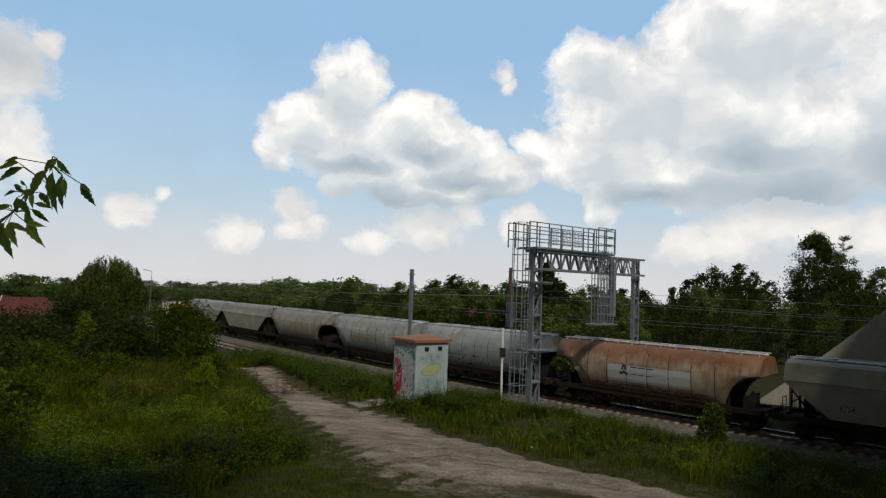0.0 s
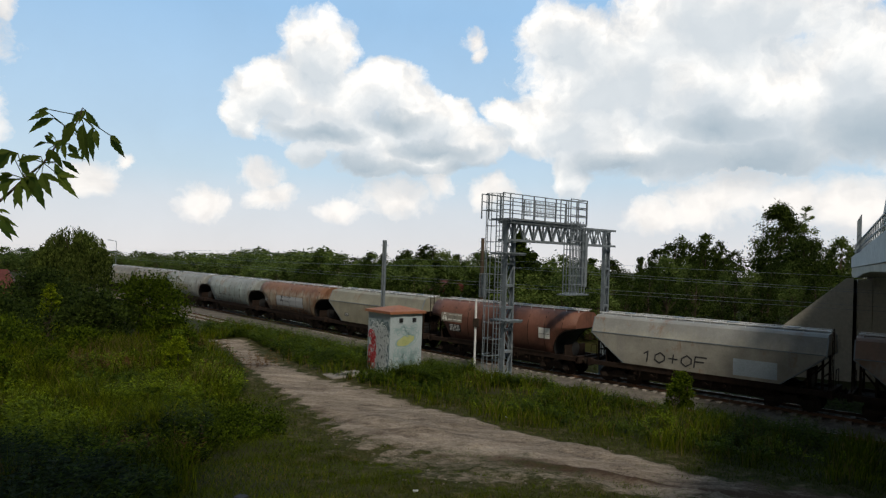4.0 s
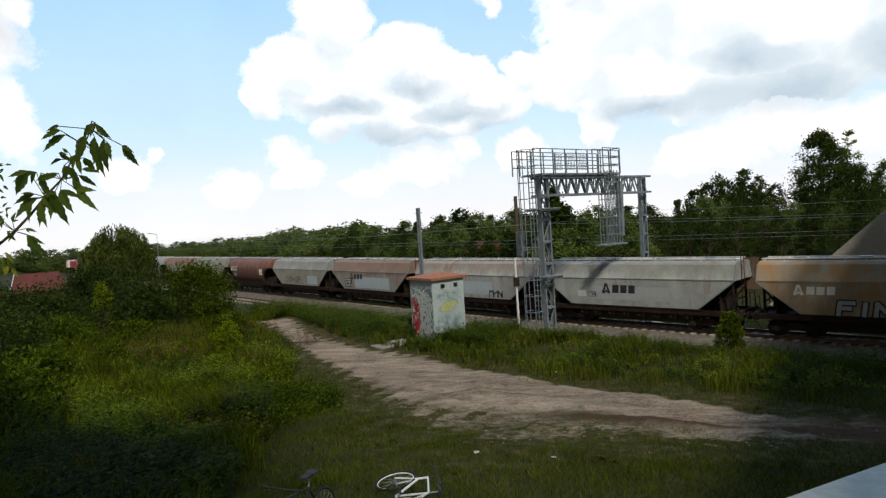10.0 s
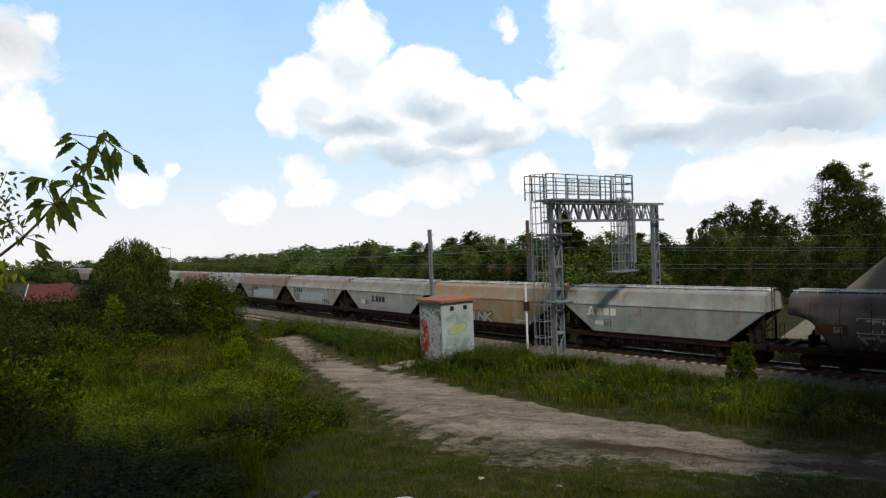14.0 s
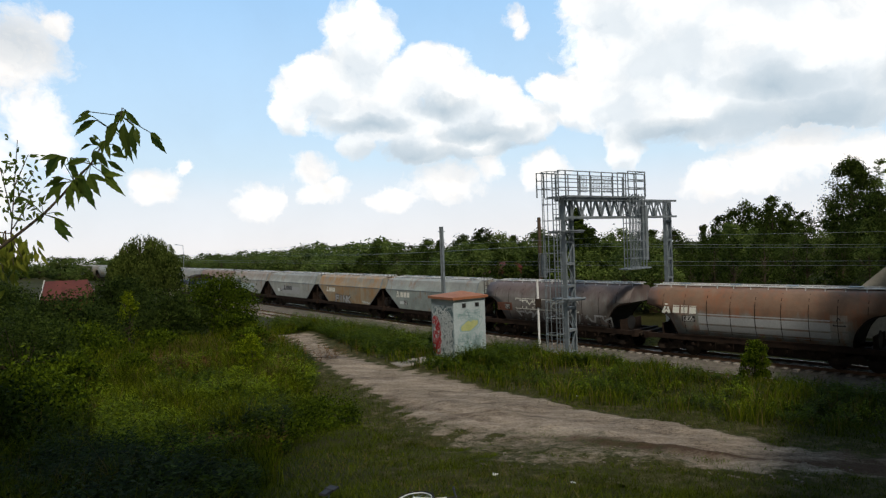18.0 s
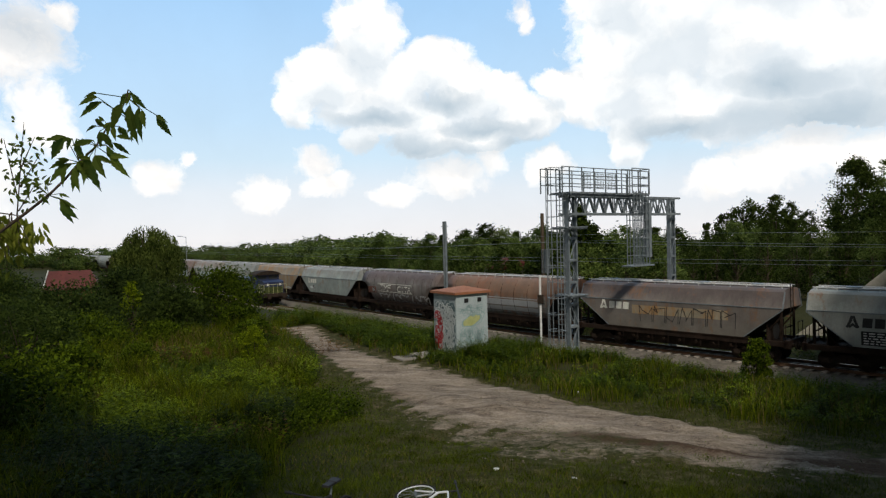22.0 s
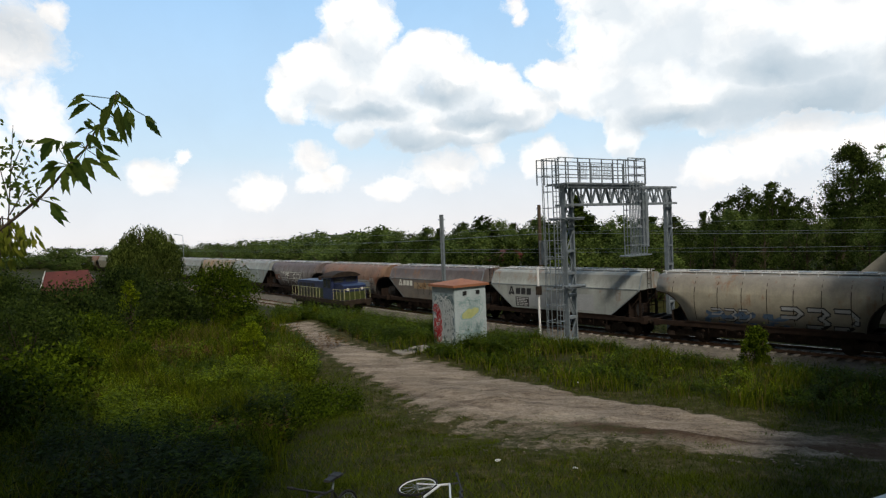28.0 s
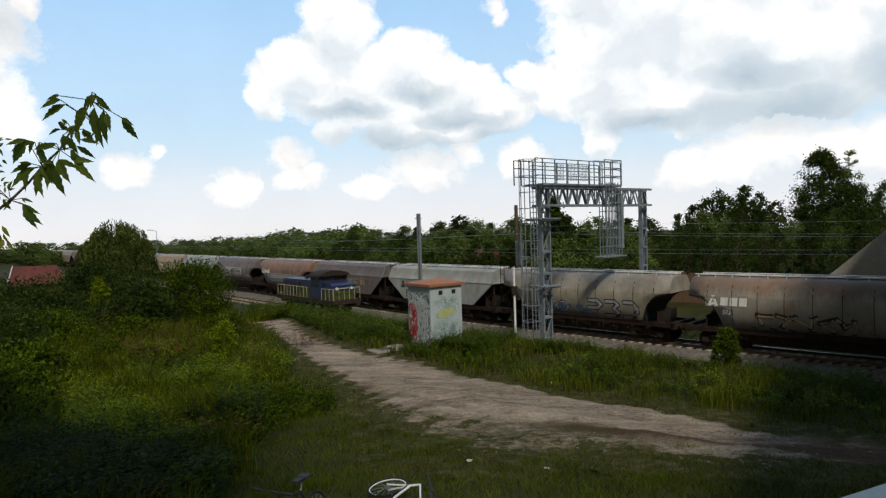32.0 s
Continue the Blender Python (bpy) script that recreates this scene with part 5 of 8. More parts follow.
def build_train():
    for i, (kind, skin, lab) in zip(range(-5, 0), (("hopper", "grey_pale", "pale grey grain hopper wagon far along the train"), ("hopper", "cream_round", "cream grain hopper wagon"),
                                                  ("round", "cream_round", "cream round-sided grain wagon with dark ends"), ("round", "white", "clean white round-sided grain wagon"),
                                                  ("round", "ice", "pale grey round-sided grain wagon with graffiti"))):
        th = add_wagon(i, kind, skin, lab)
        if i == -1:
            scrawl(th, kind, -4.8, 1.0, 1.4, 2.2, M["spray_black"], 9, 0.06, 11)
        if i == -2:
            scrawl(th, kind, -5.0, -4.0, 1.5, 2.1, M["logo_blue"], 2, 0.08, 12)
            patch_panel(th, kind, -3.0, 1.9, 1.5, 2.7, WP["yellowish"])
    th = add_wagon(0, "round", "rusty_round", "rust-stained cream round-sided grain wagon")
    patch_panel(th, "round", -2.6, 1.85, 2.7, 2.85, M["panel_grey"])
    company_mark(th, "round", -1.75, 2.3, 0.62, M["spray_black"])
    data_panel(th, "round", -5.1, 2.15, 0.55, 0.3)
    scrawl(th, "round", -4.6, 3.6, 1.35, 1.7, M["spray_black"], 14, 0.04, 3)
    th = add_wagon(1, "hopper", "yellowish", "yellowish grey grain hopper wagon with sloping ends")
    data_panel(th, "hopper", -3.9, 1.8, 0.6, 0.3)
    th = add_wagon(2, "round", "dark_red", "dark red-brown round-sided grain wagon")
    patch_panel(th, "round", -5.4, 2.55, -3.3, 3.2, WP["dusk_round"])
    company_mark(th, "round", -5.25, 2.65, 0.55, M["logo_pale"])
    data_panel(th, "round", -4.6, 1.85, 1.2, 0.55)
    patch_panel(th, "round", 3.6, 2.2, 4.5, 2.9, M["logo_pale"])
    th = add_wagon(3, "hopper", "grey_pale", "pale grey grain hopper wagon with black graffiti")
    tag_text(th, "hopper", "10+OF", -3.2, 1.6, 0.62, M["spray_black"], 0.07)
    patch_panel(th, "hopper", 2.0, 1.5, 4.2, 2.4, M["panel_blue"])
    th = add_wagon(4, "hopper", "rust_white", "white grain hopper wagon heavily stained with rust")
    patch_panel(th, "hopper", -2.3, 1.5, 3.6, 2.55, M["panel_blue"])
    company_mark(th, "hopper", -3.0, 2.3, 0.62, M["spray_black"])
    data_panel(th, "hopper", -4.1, 1.5, 1.3, 0.85)
    th = add_wagon(5, "hopper", "grey_blue", "weathered white grain hopper wagon with a blue mark")
    patch_panel(th, "hopper", -3.0, 1.6, 2.6, 2.6, M["panel_blue"])
    company_mark(th, "hopper", -4.55, 2.45, 0.6, M["logo_blue"])
    data_panel(th, "hopper", -4.5, 1.6, 1.1, 0.75)
    scrawl(th, "hopper", 2.2, 3.6, 1.45, 1.95, M["spray_black"], 3, 0.09, 5)
    th = add_wagon(6, "hopper", "white", "clean white grain hopper wagon with a black mark")
    patch_panel(th, "hopper", -2.7, 1.7, 2.6, 2.55, M["panel_grey"])
    company_mark(th, "hopper", -1.9, 2.1, 0.66, M["spray_black"])
    data_panel(th, "hopper", -3.0, 1.85, 0.6, 0.35)
    patch_panel(th, "hopper", -3.8, 1.85, -3.15, 2.25, M["spray_white"])
    th = add_wagon(7, "hopper", "sand", "sand-coloured stained grain hopper wagon with silver graffiti")
    company_mark(th, "hopper", -4.6, 2.35, 0.55, M["logo_pale"])
    tag_text(th, "hopper", "FINK", -2.6, 1.38, 0.62, M["spray_silver"], 0.2, 1.3, 0.15, outline=M["spray_black"])
    scrawl(th, "hopper", 3.0, 4.4, 1.4, 1.65, M["spray_white"], 5, 0.05, 6)
    th = add_wagon(8, "hopper", "ice", "ice grey grain hopper wagon")
    company_mark(th, "hopper", -4.7, 2.35, 0.6, M["logo_pale"])
    data_panel(th, "hopper", -3.5, 1.7, 0.5, 0.4)
    patch_panel(th, "hopper", -4.2, 1.75, -3.6, 2.0, M["spray_white"])
    th = add_wagon(9, "round", "purple", "dusky purple-grey round-sided grain wagon covered in graffiti")
    bm = bmesh.new()
    stroke(bm, "round", [(-3.3, 2.2), (2.4, 2.2), (2.4, 2.95), (-3.3, 2.95), (-3.3, 2.2)], 0.05)
    part("graffiti_frame", bm, M["logo_pale"], th, "thin pale painted frame")
    tag_text(th, "round", "TMF", -2.95, 2.28, 0.55, M["logo_pale"], 0.09)
    tag_text(th, "round", "CITA", 0.1, 2.28, 0.5, M["logo_pale"], 0.09, 1.1)
    scrawl(th, "round", -3.2, 5.0, 1.4, 2.05, M["spray_silver"], 13, 0.12, 9)
    patch_panel(th, "round", -5.2, 2.0, -3.7, 2.6, WP["dark_red"])
    data_panel(th, "round", -4.4, 2.1, 0.5, 0.4)
    th = add_wagon(10, "round", "rust_round", "round-sided grain wagon with rust streaks over grey")
    patch_panel(th, "round", -3.2, 1.5, 3.7, 2.62, M["panel_grey"])
    patch_panel(th, "round", 3.7, 1.5, 4.5, 2.9, WP["rust_white"])
    company_mark(th, "round", -5.4, 2.55, 0.6, M["logo_pale"])
    data_panel(th, "round", -4.2, 2.1, 0.8, 0.35)
    bm = bmesh.new()
    stroke(bm, "round", [(3.85, 2.35), (4.1, 2.75), (4.4, 2.35), (3.85, 2.35)], 0.06)
    part("warning_sign", bm, M["spray_black"], th, "black triangular sign")
    th = add_wagon(11, "hopper", "mauve", "mauve-grey grain hopper wagon with outline graffiti")
    patch_panel(th, "hopper", -2.6, 2.2, 3.5, 2.75, WP["sand"])
    company_mark(th, "hopper", -4.9, 2.4, 0.6, M["logo_pale"])
    scrawl(th, "hopper", -2.0, 4.0, 1.75, 2.75, M["spray_black"], 7, 0.04, 21)
    th = add_wagon(12, "hopper", "white", "white grain hopper wagon with a dark mark")
    patch_panel(th, "hopper", -2.7, 1.5, 3.0, 2.6, M["panel_grey"])
    company_mark(th, "hopper", -4.6, 2.3, 0.62, M["spray_black"])
    data_panel(th, "hopper", -4.0, 1.45, 1.3, 0.7)
    th = add_wagon(13, "round", "cream_round", "cream round-sided grain wagon with silver and blue graffiti")
    scrawl(th, "round", -3.4, 1.0, 1.4, 1.9, M["spray_blue"], 5, 0.3, 31)
    tag_text(th, "round", "PBD", -3.1, 1.5, 0.62, M["panel_grey"], 0.09, 1.25, outline=M["spray_black"])
    tag_text(th, "round", "PBD", 0.7, 1.4, 0.95, M["panel_grey"], 0.17, 1.35, outline=M["spray_black"])
    th = add_wagon(14, "round", "dusk_round", "dusky round-sided grain wagon with dark lettering graffiti")
    patch_panel(th, "round", -5.5, 2.45, -3.2, 3.1, M["panel_dusk"])
    company_mark(th, "round", -5.3, 2.5, 0.6, M["logo_pale"])
    data_panel(th, "round", -4.6, 2.0, 0.6, 0.3)
    scrawl(th, "round", -2.9, 1.9, 1.4, 2.15, M["spray_black"], 5, 0.26, 41)
    scrawl(th, "round", -2.85, 1.95, 1.45, 2.1, M["spray_sand"], 5, 0.10, 41)
    add_wagon(15, "hopper", "grey_pale", "pale grey grain hopper wagon at the end of the view")
    add_wagon(16, "round", "cream_round", "cream round-sided grain wagon at the end of the view")


build_train()


# ---- locomotives ----
M["loco_blue"] = surface("blue_loco_paint", (0.010, 0.016, 0.055), (0.02, 0.032, 0.09), fine=12, large=1.5, rough=0.45, bump=0.02)
M["loco_green"] = surface("lime_loco_paint", (0.035, 0.05, 0.012), (0.08, 0.10, 0.02), fine=12, large=1.5, rough=0.5, bump=0.02)
M["loco_yellow"] = surface("yellow_rail_paint", (0.42, 0.40, 0.20), (0.52, 0.50, 0.28), fine=12, large=1.5, rough=0.5, bump=0.0)
M["loco_red"] = surface("red_loco_paint", (0.35, 0.03, 0.03), (0.45, 0.06, 0.05), fine=12, large=1.5, rough=0.45, bump=0.02)
mg, ng, lg = nodes_of("cab_glass")
ng["Principled BSDF"].inputs["Base Color"].default_value = (0.03, 0.035, 0.04, 1)
ng["Principled BSDF"].inputs["Roughness"].default_value = 0.08
M["glass"] = mg


def build_loco(name, label, hood, cab_m, low, rails):
    """Hood shunter: local x forward, near side is -y."""
    th = empty(name)
    tagged(th, label, "locomotive")
    bm = bmesh.new()
    box(bm, -7.6, -1.45, 1.05, 7.6, 1.45, 1.45, bevel=0.03)
    box(bm, -6.8, -1.3, 0.8, 6.8, 1.3, 1.05)
    part("frame", bm, M["dark"], th, "dark running frame")
    bm = bmesh.new()
    box(bm, -7.0, -0.95, 1.45, 2.0, 0.95, 2.35, bevel=0.04)
    part("hood_lower", bm, low, th, "lime green lower hood band")
    bm = bmesh.new()
    prism(bm, [(-7.0, 2.354), (2.0, 2.354), (2.0, 3.05), (-6.7, 3.05), (-7.0, 2.85)], -0.95, 0.95)
    part("hood", bm, hood, th, "dark blue long hood")
    for k in range(4):
        bm = bmesh.new()
        x = -6.4 + k * 1.25
        box(bm, x, -0.985, 1.6, x + 0.95, -0.953, 2.8)
        for q in range(8):
            box(bm, x + 0.05, -1.0, 1.68 + q * 0.14, x + 0.9, -0.98, 1.74 + q * 0.14)
        part("louvre_panel", bm, M["black"], th, "black louvred panel")
    bm = bmesh.new()
    box(bm, 2.004, -1.45, 1.45, 4.4, 1.45, 3.55, bevel=0.05)
    part("cab", bm, cab_m, th, "dark blue cab")
    bm = bmesh.new()
    pts = [(math.sin(t) * 1.62, 3.4 + 0.62 * math.cos(t)) for t in np.linspace(-1.35, 1.35, 13)]
    ring = [[bm.verts.new((x, y, z)) for y, z in pts] for x in (1.75, 4.85)]
    for k in range(12):
        bm.faces.new((ring[0][k], ring[0][k + 1], ring[1][k + 1], ring[1][k]))
    bm.faces.new(ring[0][::-1])
    bm.faces.new(ring[1])
    part("cab_roof", bm, M["dark"], th, "curved dark cab roof")
    for x0, x1 in ((2.25, 3.1), (3.3, 4.15)):
        bm = bmesh.new()
        box(bm, x0, -1.47, 2.55, x1, -1.453, 3.35)
        part("side_window", bm, M["glass"], th)
    for y in (-1.2, 0.15):
        bm = bmesh.new()
        box(bm, 4.403, y, 2.65, 4.42, y + 1.05, 3.4)
        part("front_window", bm, M["glass"], th)
    bm = bmesh.new()
    prism(bm, [(4.404, 1.45), (6.9, 1.45), (6.9, 2.75), (6.5, 2.9), (4.404, 3.0)], -1.2, 1.2)
    part("short_hood", bm, hood, th, "blue short hood at the front")
    bm = bmesh.new()
    box(bm, 4.5, -1.215, 1.47, 6.85, -1.203, 2.2)
    box(bm, 6.903, -1.1, 1.47, 6.915, 1.1, 2.2)
    part("hood_band", bm, low, th, "lime green band")
    for x0, n, y in ((-7.4, 10, -1.4), (4.7, 4, -1.4)):
        bm = bmesh.new()
        for k in range(n):
            x = x0 + k * 0.92
            bar(bm, (x, y, 1.45), (x, y, 2.45), 0.02, 6)
            if k < n - 1:
                bar(bm, (x, y, 2.45), (x + 0.92, y, 2.45), 0.022, 6)
        part("handrail", bm, rails, th, "pale yellow handrail")
    bm = bmesh.new()
    for k in range(6):
        y = -1.35 + k * 0.54
        bar(bm, (7.5, y, 1.45), (7.5, y, 2.5), 0.02, 6)
    bar(bm, (7.5, -1.35, 2.5), (7.5, 1.35, 2.5), 0.03, 6)
    part("handrail", bm, rails, th, "pale yellow front handrail")
    for y in (-0.9, 0.9):
        bm = bmesh.new()
        bar(bm, (7.6, y, 1.06), (7.95, y, 1.06), 0.1, 8)
        disc(bm, (8.0, y, 1.06), (1, 0, 0), 0.24, 0.06, 14)
        part("buffer", bm, M["dark"], th)
        bm = bmesh.new()
        disc(bm, (6.93, y * 0.85, 2.45), (1, 0, 0), 0.13, 0.06, 12)
        part("headlight", bm, M["white"], th, "round headlight")
    bm = bmesh.new()
    bar(bm, (-2.5, 0, 3.0), (-2.5, 0, 3.4), 0.2, 10)
    part("exhaust", bm, M["dark"], th, "exhaust stack")
    for ob in th.children:
        ob.data.transform(Matrix.Diagonal((0.74, 1, 1, 1)))
    for x in (-3.3, 3.3):
        bg = part("bogie", BOGIE, None, th, "dark two-axle bogie")
        bg.location = (x, 0, 0)
        for dx in (-0.9, 0.9):
            wh = part("wheelset", WHEELSET, None, bg)
            wh.location = (dx, 0, 0.46)
    return th


shunter = build_loco("shunting_locomotive", "dark blue and lime diesel shunting locomotive with yellow handrails", M["loco_blue"], M["loco_blue"], M["loco_green"], M["loco_yellow"])
lead_loco = build_loco("train_locomotive", "red and white diesel locomotive at the head of the train", M["loco_red"], M["white"], M["loco_red"], M["white"])


# ---- what moves ----
# place on the line of the coupling behind wagon 0, second by second
TRAIN_S = [4.62, 14.21, 23.65, 32.92, 41.98, 50.81, 59.39, 67.72, 75.77, 83.55, 91.04, 98.25, 105.18, 111.83, 118.21, 124.33, 130.18, 135.79, 141.15, 146.27, 151.17, 155.85, 160.31, 164.56, 168.61, 172.46, 176.09, 179.52, 182.72, 185.7, 188.43, 190.89, 193.07]


def train_s(t):
    return float(np.interp(t, range(33), TRAIN_S))


SHUNTER_S = [(0, 225), (4, 190), (8, 157), (12, 125), (16, 97), (19, 77.0), (21, 65.2), (22, 60.2), (23, 55.8), (24, 51.8), (25, 48.4), (26, 45.2), (27, 42.8), (28, 40.9), (29, 39.6), (30, 38.9), (31, 38.6), (32, 38.5)]


def motions():
    times = [float(k) for k in range(0, 33)]
    for i, th in WAGONS:
        walk(th, [(t, line_pose(train_s(t) - i * WAGON_PITCH + WAGON_PITCH / 2, FAR_TRACK, 0.0)) for t in times])
    walk(lead_loco, [(t, line_pose(min(train_s(t) + 5 * WAGON_PITCH + WAGON_PITCH + 8.2, 330), FAR_TRACK, 0.0) @ Matrix.Rotation(math.pi, 4, "Z")) for t in times])
    ts, ss = [q[0] for q in SHUNTER_S], [q[1] for q in SHUNTER_S]
    walk(shunter, [(t, line_pose(float(np.interp(t, ts, ss)) + 7.1, NEAR_TRACK, NEAR_Z)) for t in times])
    sway()

# ---- trees ----
def leaf_cloud(rng, clumps, per, size, squash=0.8, hang=0.0):
    """Corners of leaf-like quads round clump centres (x, y, z, r)."""
    out = []
    for cx, cy, cz, r in clumps:
        d = rng.normal(size=(per, 3))
        rad = r * 0.52
        c = np.array([cx, cy, cz]) + d * rad * np.array([1, 1, squash])
        a = rng.normal(size=(per, 3))
        a /= np.linalg.norm(a, axis=1, keepdims=True)
        if hang:
            a = a * (1 - hang) + np.array([0, 0, -1]) * hang
            a /= np.linalg.norm(a, axis=1, keepdims=True)
        b = np.cross(a, rng.normal(size=(per, 3)))
        b /= np.linalg.norm(b, axis=1, keepdims=True) + 1e-9
        s = size * (0.6 + 0.8 * rng.random((per, 1)))
        out.append(np.stack([c - a * s, c + b * s * 0.45, c + a * s, c - b * s * 0.45], 1).reshape(-1, 3))
    return np.concatenate(out)


def tree_meshes(seed, height, radius, mat, kind="round", clumps=46, per=70, leaf=0.3, low=0.16):
    rng = np.random.default_rng(seed)
    bm = bmesh.new()
    lean = rng.normal(size=2) * 0.15
    top = Vector((lean[0], lean[1], height * 0.72))
    bar(bm, (0, 0, -0.4), (lean[0] * 0.4, lean[1] * 0.4, height * 0.3), height * 0.022, 8, height * 0.017)
    bar(bm, (lean[0] * 0.4, lean[1] * 0.4, height * 0.3), top, height * 0.017, 7, height * 0.006)
    cl = []
    for k in range(clumps):
        t = rng.random()
        z = height * (low + (1 - low) * t)
        if kind == "round":
            prof = math.sin(math.pi * min(1, 0.12 + 0.88 * t)) ** 0.6
        elif kind == "cone":
            prof = 1.05 - t
        elif kind == "tall":
            prof = math.sin(math.pi * (0.15 + 0.82 * t)) ** 0.8
        else:
            prof = math.sqrt(max(0.0, 1 - t * t)) * (0.75 + 0.25 * rng.random())
        rr = radius * prof * (0.35 + 0.65 * rng.random() ** 0.5)
        an = rng.random() * math.tau
        cl.append((lean[0] + rr * math.cos(an), lean[1] + rr * math.sin(an), z - radius * 0.12, radius * (0.24 + 0.20 * rng.random()) * (1.0 if t < 0.85 else 0.7)))
    for q in cl[::4]:
        z0 = max(height * 0.18, q[2] * 0.62)
        bar(bm, (lean[0] * z0 / height, lean[1] * z0 / height, z0), q[:3], height * 0.006, 5, height * 0.002)
    trunk = mesh_of("trunk", bm, M["bark"])
    crown = quads_mesh("crown", leaf_cloud(rng, cl, per, leaf), mat)
    return trunk, crown


def make_tree(name, label, meshes, m, scale=1.0, group="", category="tree"):
    th = empty(name, m)
    tagged(th, label, category, group=group)
    part("trunk", meshes[0], None, th)
    part("crown", meshes[1], None, th)
    return th


def place(az, d, z=None):
    x, y = d * math.sin(radians(az)), d * math.cos(radians(az))
    return Vector((x, y, float(ground_z(x, y)[0]) if z is None else z))


NEAR_VARIANTS = [tree_meshes(100 + k, 10.0, (3.0, 2.7, 2.1, 3.2, 1.7, 2.3)[k], M["leaf_wood"] if k % 3 else M["leaf_far_haze"], ("round", "round", "tall", "round", "cone", "tall")[k], 74, 46, 0.17) for k in range(6)]
FAR_VARIANTS = [tree_meshes(120 + k, 10.0, (3.4, 3.8, 2.9)[k], M["leaf_far_haze"], "round", 48, 32, 0.27) for k in range(3)]
# bearing and height of the wood's upper edge, in degrees
SKYLINE = [(-40, -0.5), (-34, -0.5), (-24, -0.7), (-17, -0.45), (-13, 0.05), (-10, -0.2), (-8, 0.2), (-5.4, -0.15), (-2.5, -0.15), (1, 0.65), (4.4, 0.4), (8.5, 0.3), (9.8, 0.9), (11.2, 0.3), (17.4, 0.1), (19.4, 0.6), (20.2, 1.4), (22.4, 2.0), (24.6, 2.4), (25.8, 2.3), (26.4, 1.2), (27.2, 1.6), (27.9, 1.1), (30, 1.6), (32, 1.6), (34, 2.2), (36, 2.2), (44, 2.0)]


def woods():
    rnd = random.Random(5)
    az = -42.0
    while az < 43:
        for row in range(3):
            aa = az + rnd.uniform(-0.5, 0.5) + row * 0.6
            d0 = float(np.interp(aa, [-40, -24, -18, -8, 0, 10, 20, 30, 43], [210, 235, 190, 120, 88, 78, 84, 100, 105]))
            d = d0 * (1 - 0.10 * row) + rnd.uniform(-3, 3)
            if row == 2 and d > 130:
                continue
            el = float(np.interp(aa, [q[0] for q in SKYLINE], [q[1] for q in SKYLINE])) + (0.4 if aa < 18 else -0.05)
            drop = (0.0, 0.9, 1.9)[row] * min(1.0, 90 / d) + rnd.uniform(-0.2, 0.4)
            p_ = place(aa, d)
            top = 7.4 + d * math.tan(radians(el - drop))
            h = max(2.2, top - p_.z)
            s = h / 10.4
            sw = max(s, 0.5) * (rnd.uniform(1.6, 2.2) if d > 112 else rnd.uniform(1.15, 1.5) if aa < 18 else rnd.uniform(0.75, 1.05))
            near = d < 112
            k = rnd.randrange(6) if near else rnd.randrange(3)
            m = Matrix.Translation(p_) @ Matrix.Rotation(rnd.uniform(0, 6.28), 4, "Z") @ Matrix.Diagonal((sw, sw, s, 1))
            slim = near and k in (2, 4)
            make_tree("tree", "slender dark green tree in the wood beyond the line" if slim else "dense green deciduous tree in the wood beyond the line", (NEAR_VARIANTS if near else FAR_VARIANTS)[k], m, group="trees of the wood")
        az += float(np.interp(az, [-40, -20, 0, 20, 43], [0.62, 0.62, 1.0, 1.3, 1.4]))


woods()

make_tree("tree", "tall dense dark green tree beside the embankment", tree_meshes(300, 16.2, 3.3, M["leaf_wood"], "round", 150, 150, 0.15), Matrix.Translation(place(29.9, 101)))
make_tree("tree", "tall loose-crowned tree beside the embankment", tree_meshes(301, 16.0, 1.7, M["leaf_far_haze"], "tall", 50, 60, 0.15), Matrix.Translation(place(31.75, 104)))
make_tree("tree", "dense dark green tree beside the embankment", tree_meshes(302, 11.5, 3.4, M["leaf_wood"], "round", 110, 130, 0.15), Matrix.Translation(place(31.6, 95)))
make_tree("tree", "loose-crowned green tree beside the bridge", tree_meshes(304, 11.4, 2.4, M["leaf_far_haze"], "round", 60, 70, 0.15), Matrix.Translation(place(34.1, 96)))
make_tree("tree", "loose-crowned tree with an open top beyond the line", tree_meshes(305, 10.6, 2.6, M["leaf_wood"], "round", 70, 70, 0.14), Matrix.Translation(place(22.6, 86)))
make_tree("tree", "upright tree with a split top beyond the line", tree_meshes(306, 11.2, 1.9, M["leaf_wood"], "tall", 70, 70, 0.14), Matrix.Translation(place(24.7, 87)))
make_tree("conifer", "narrow dark green conifer behind the gantry", tree_meshes(303, 10.2, 1.8, M["leaf_dark"], "cone", 110, 60, 0.2), Matrix.Translation(place(9.7, 62)))

# unseen maples added beside and behind the camera to shade the near field
for seed, x, y, hh, rr, lab in ((310, -4.8, 0.0, 17.0, 4.0, "tall unseen maple on the bank, added to shade the field"), (311, -2.0, -8.5, 15.0, 2.8, "leafy unseen maple by the coping, added for shade"), (312, -11.5, 4.0, 17.0, 4.6, "broad unseen maple at the field's edge, added for shade"), (313, -20.0, 12.5, 16.0, 4.6, "tall unseen maple beside the field, added for shade"), (314, -28.0, 20.0, 16.0, 4.6, "tall unseen maple near the thicket, added for shade")):
    make_tree("shade_maple", lab, tree_meshes(seed, hh, rr, M["leaf_near"], "round", 90, 90, 0.26, 0.44), Matrix.Translation((x, y, float(ground_z(x, y)[0]))))



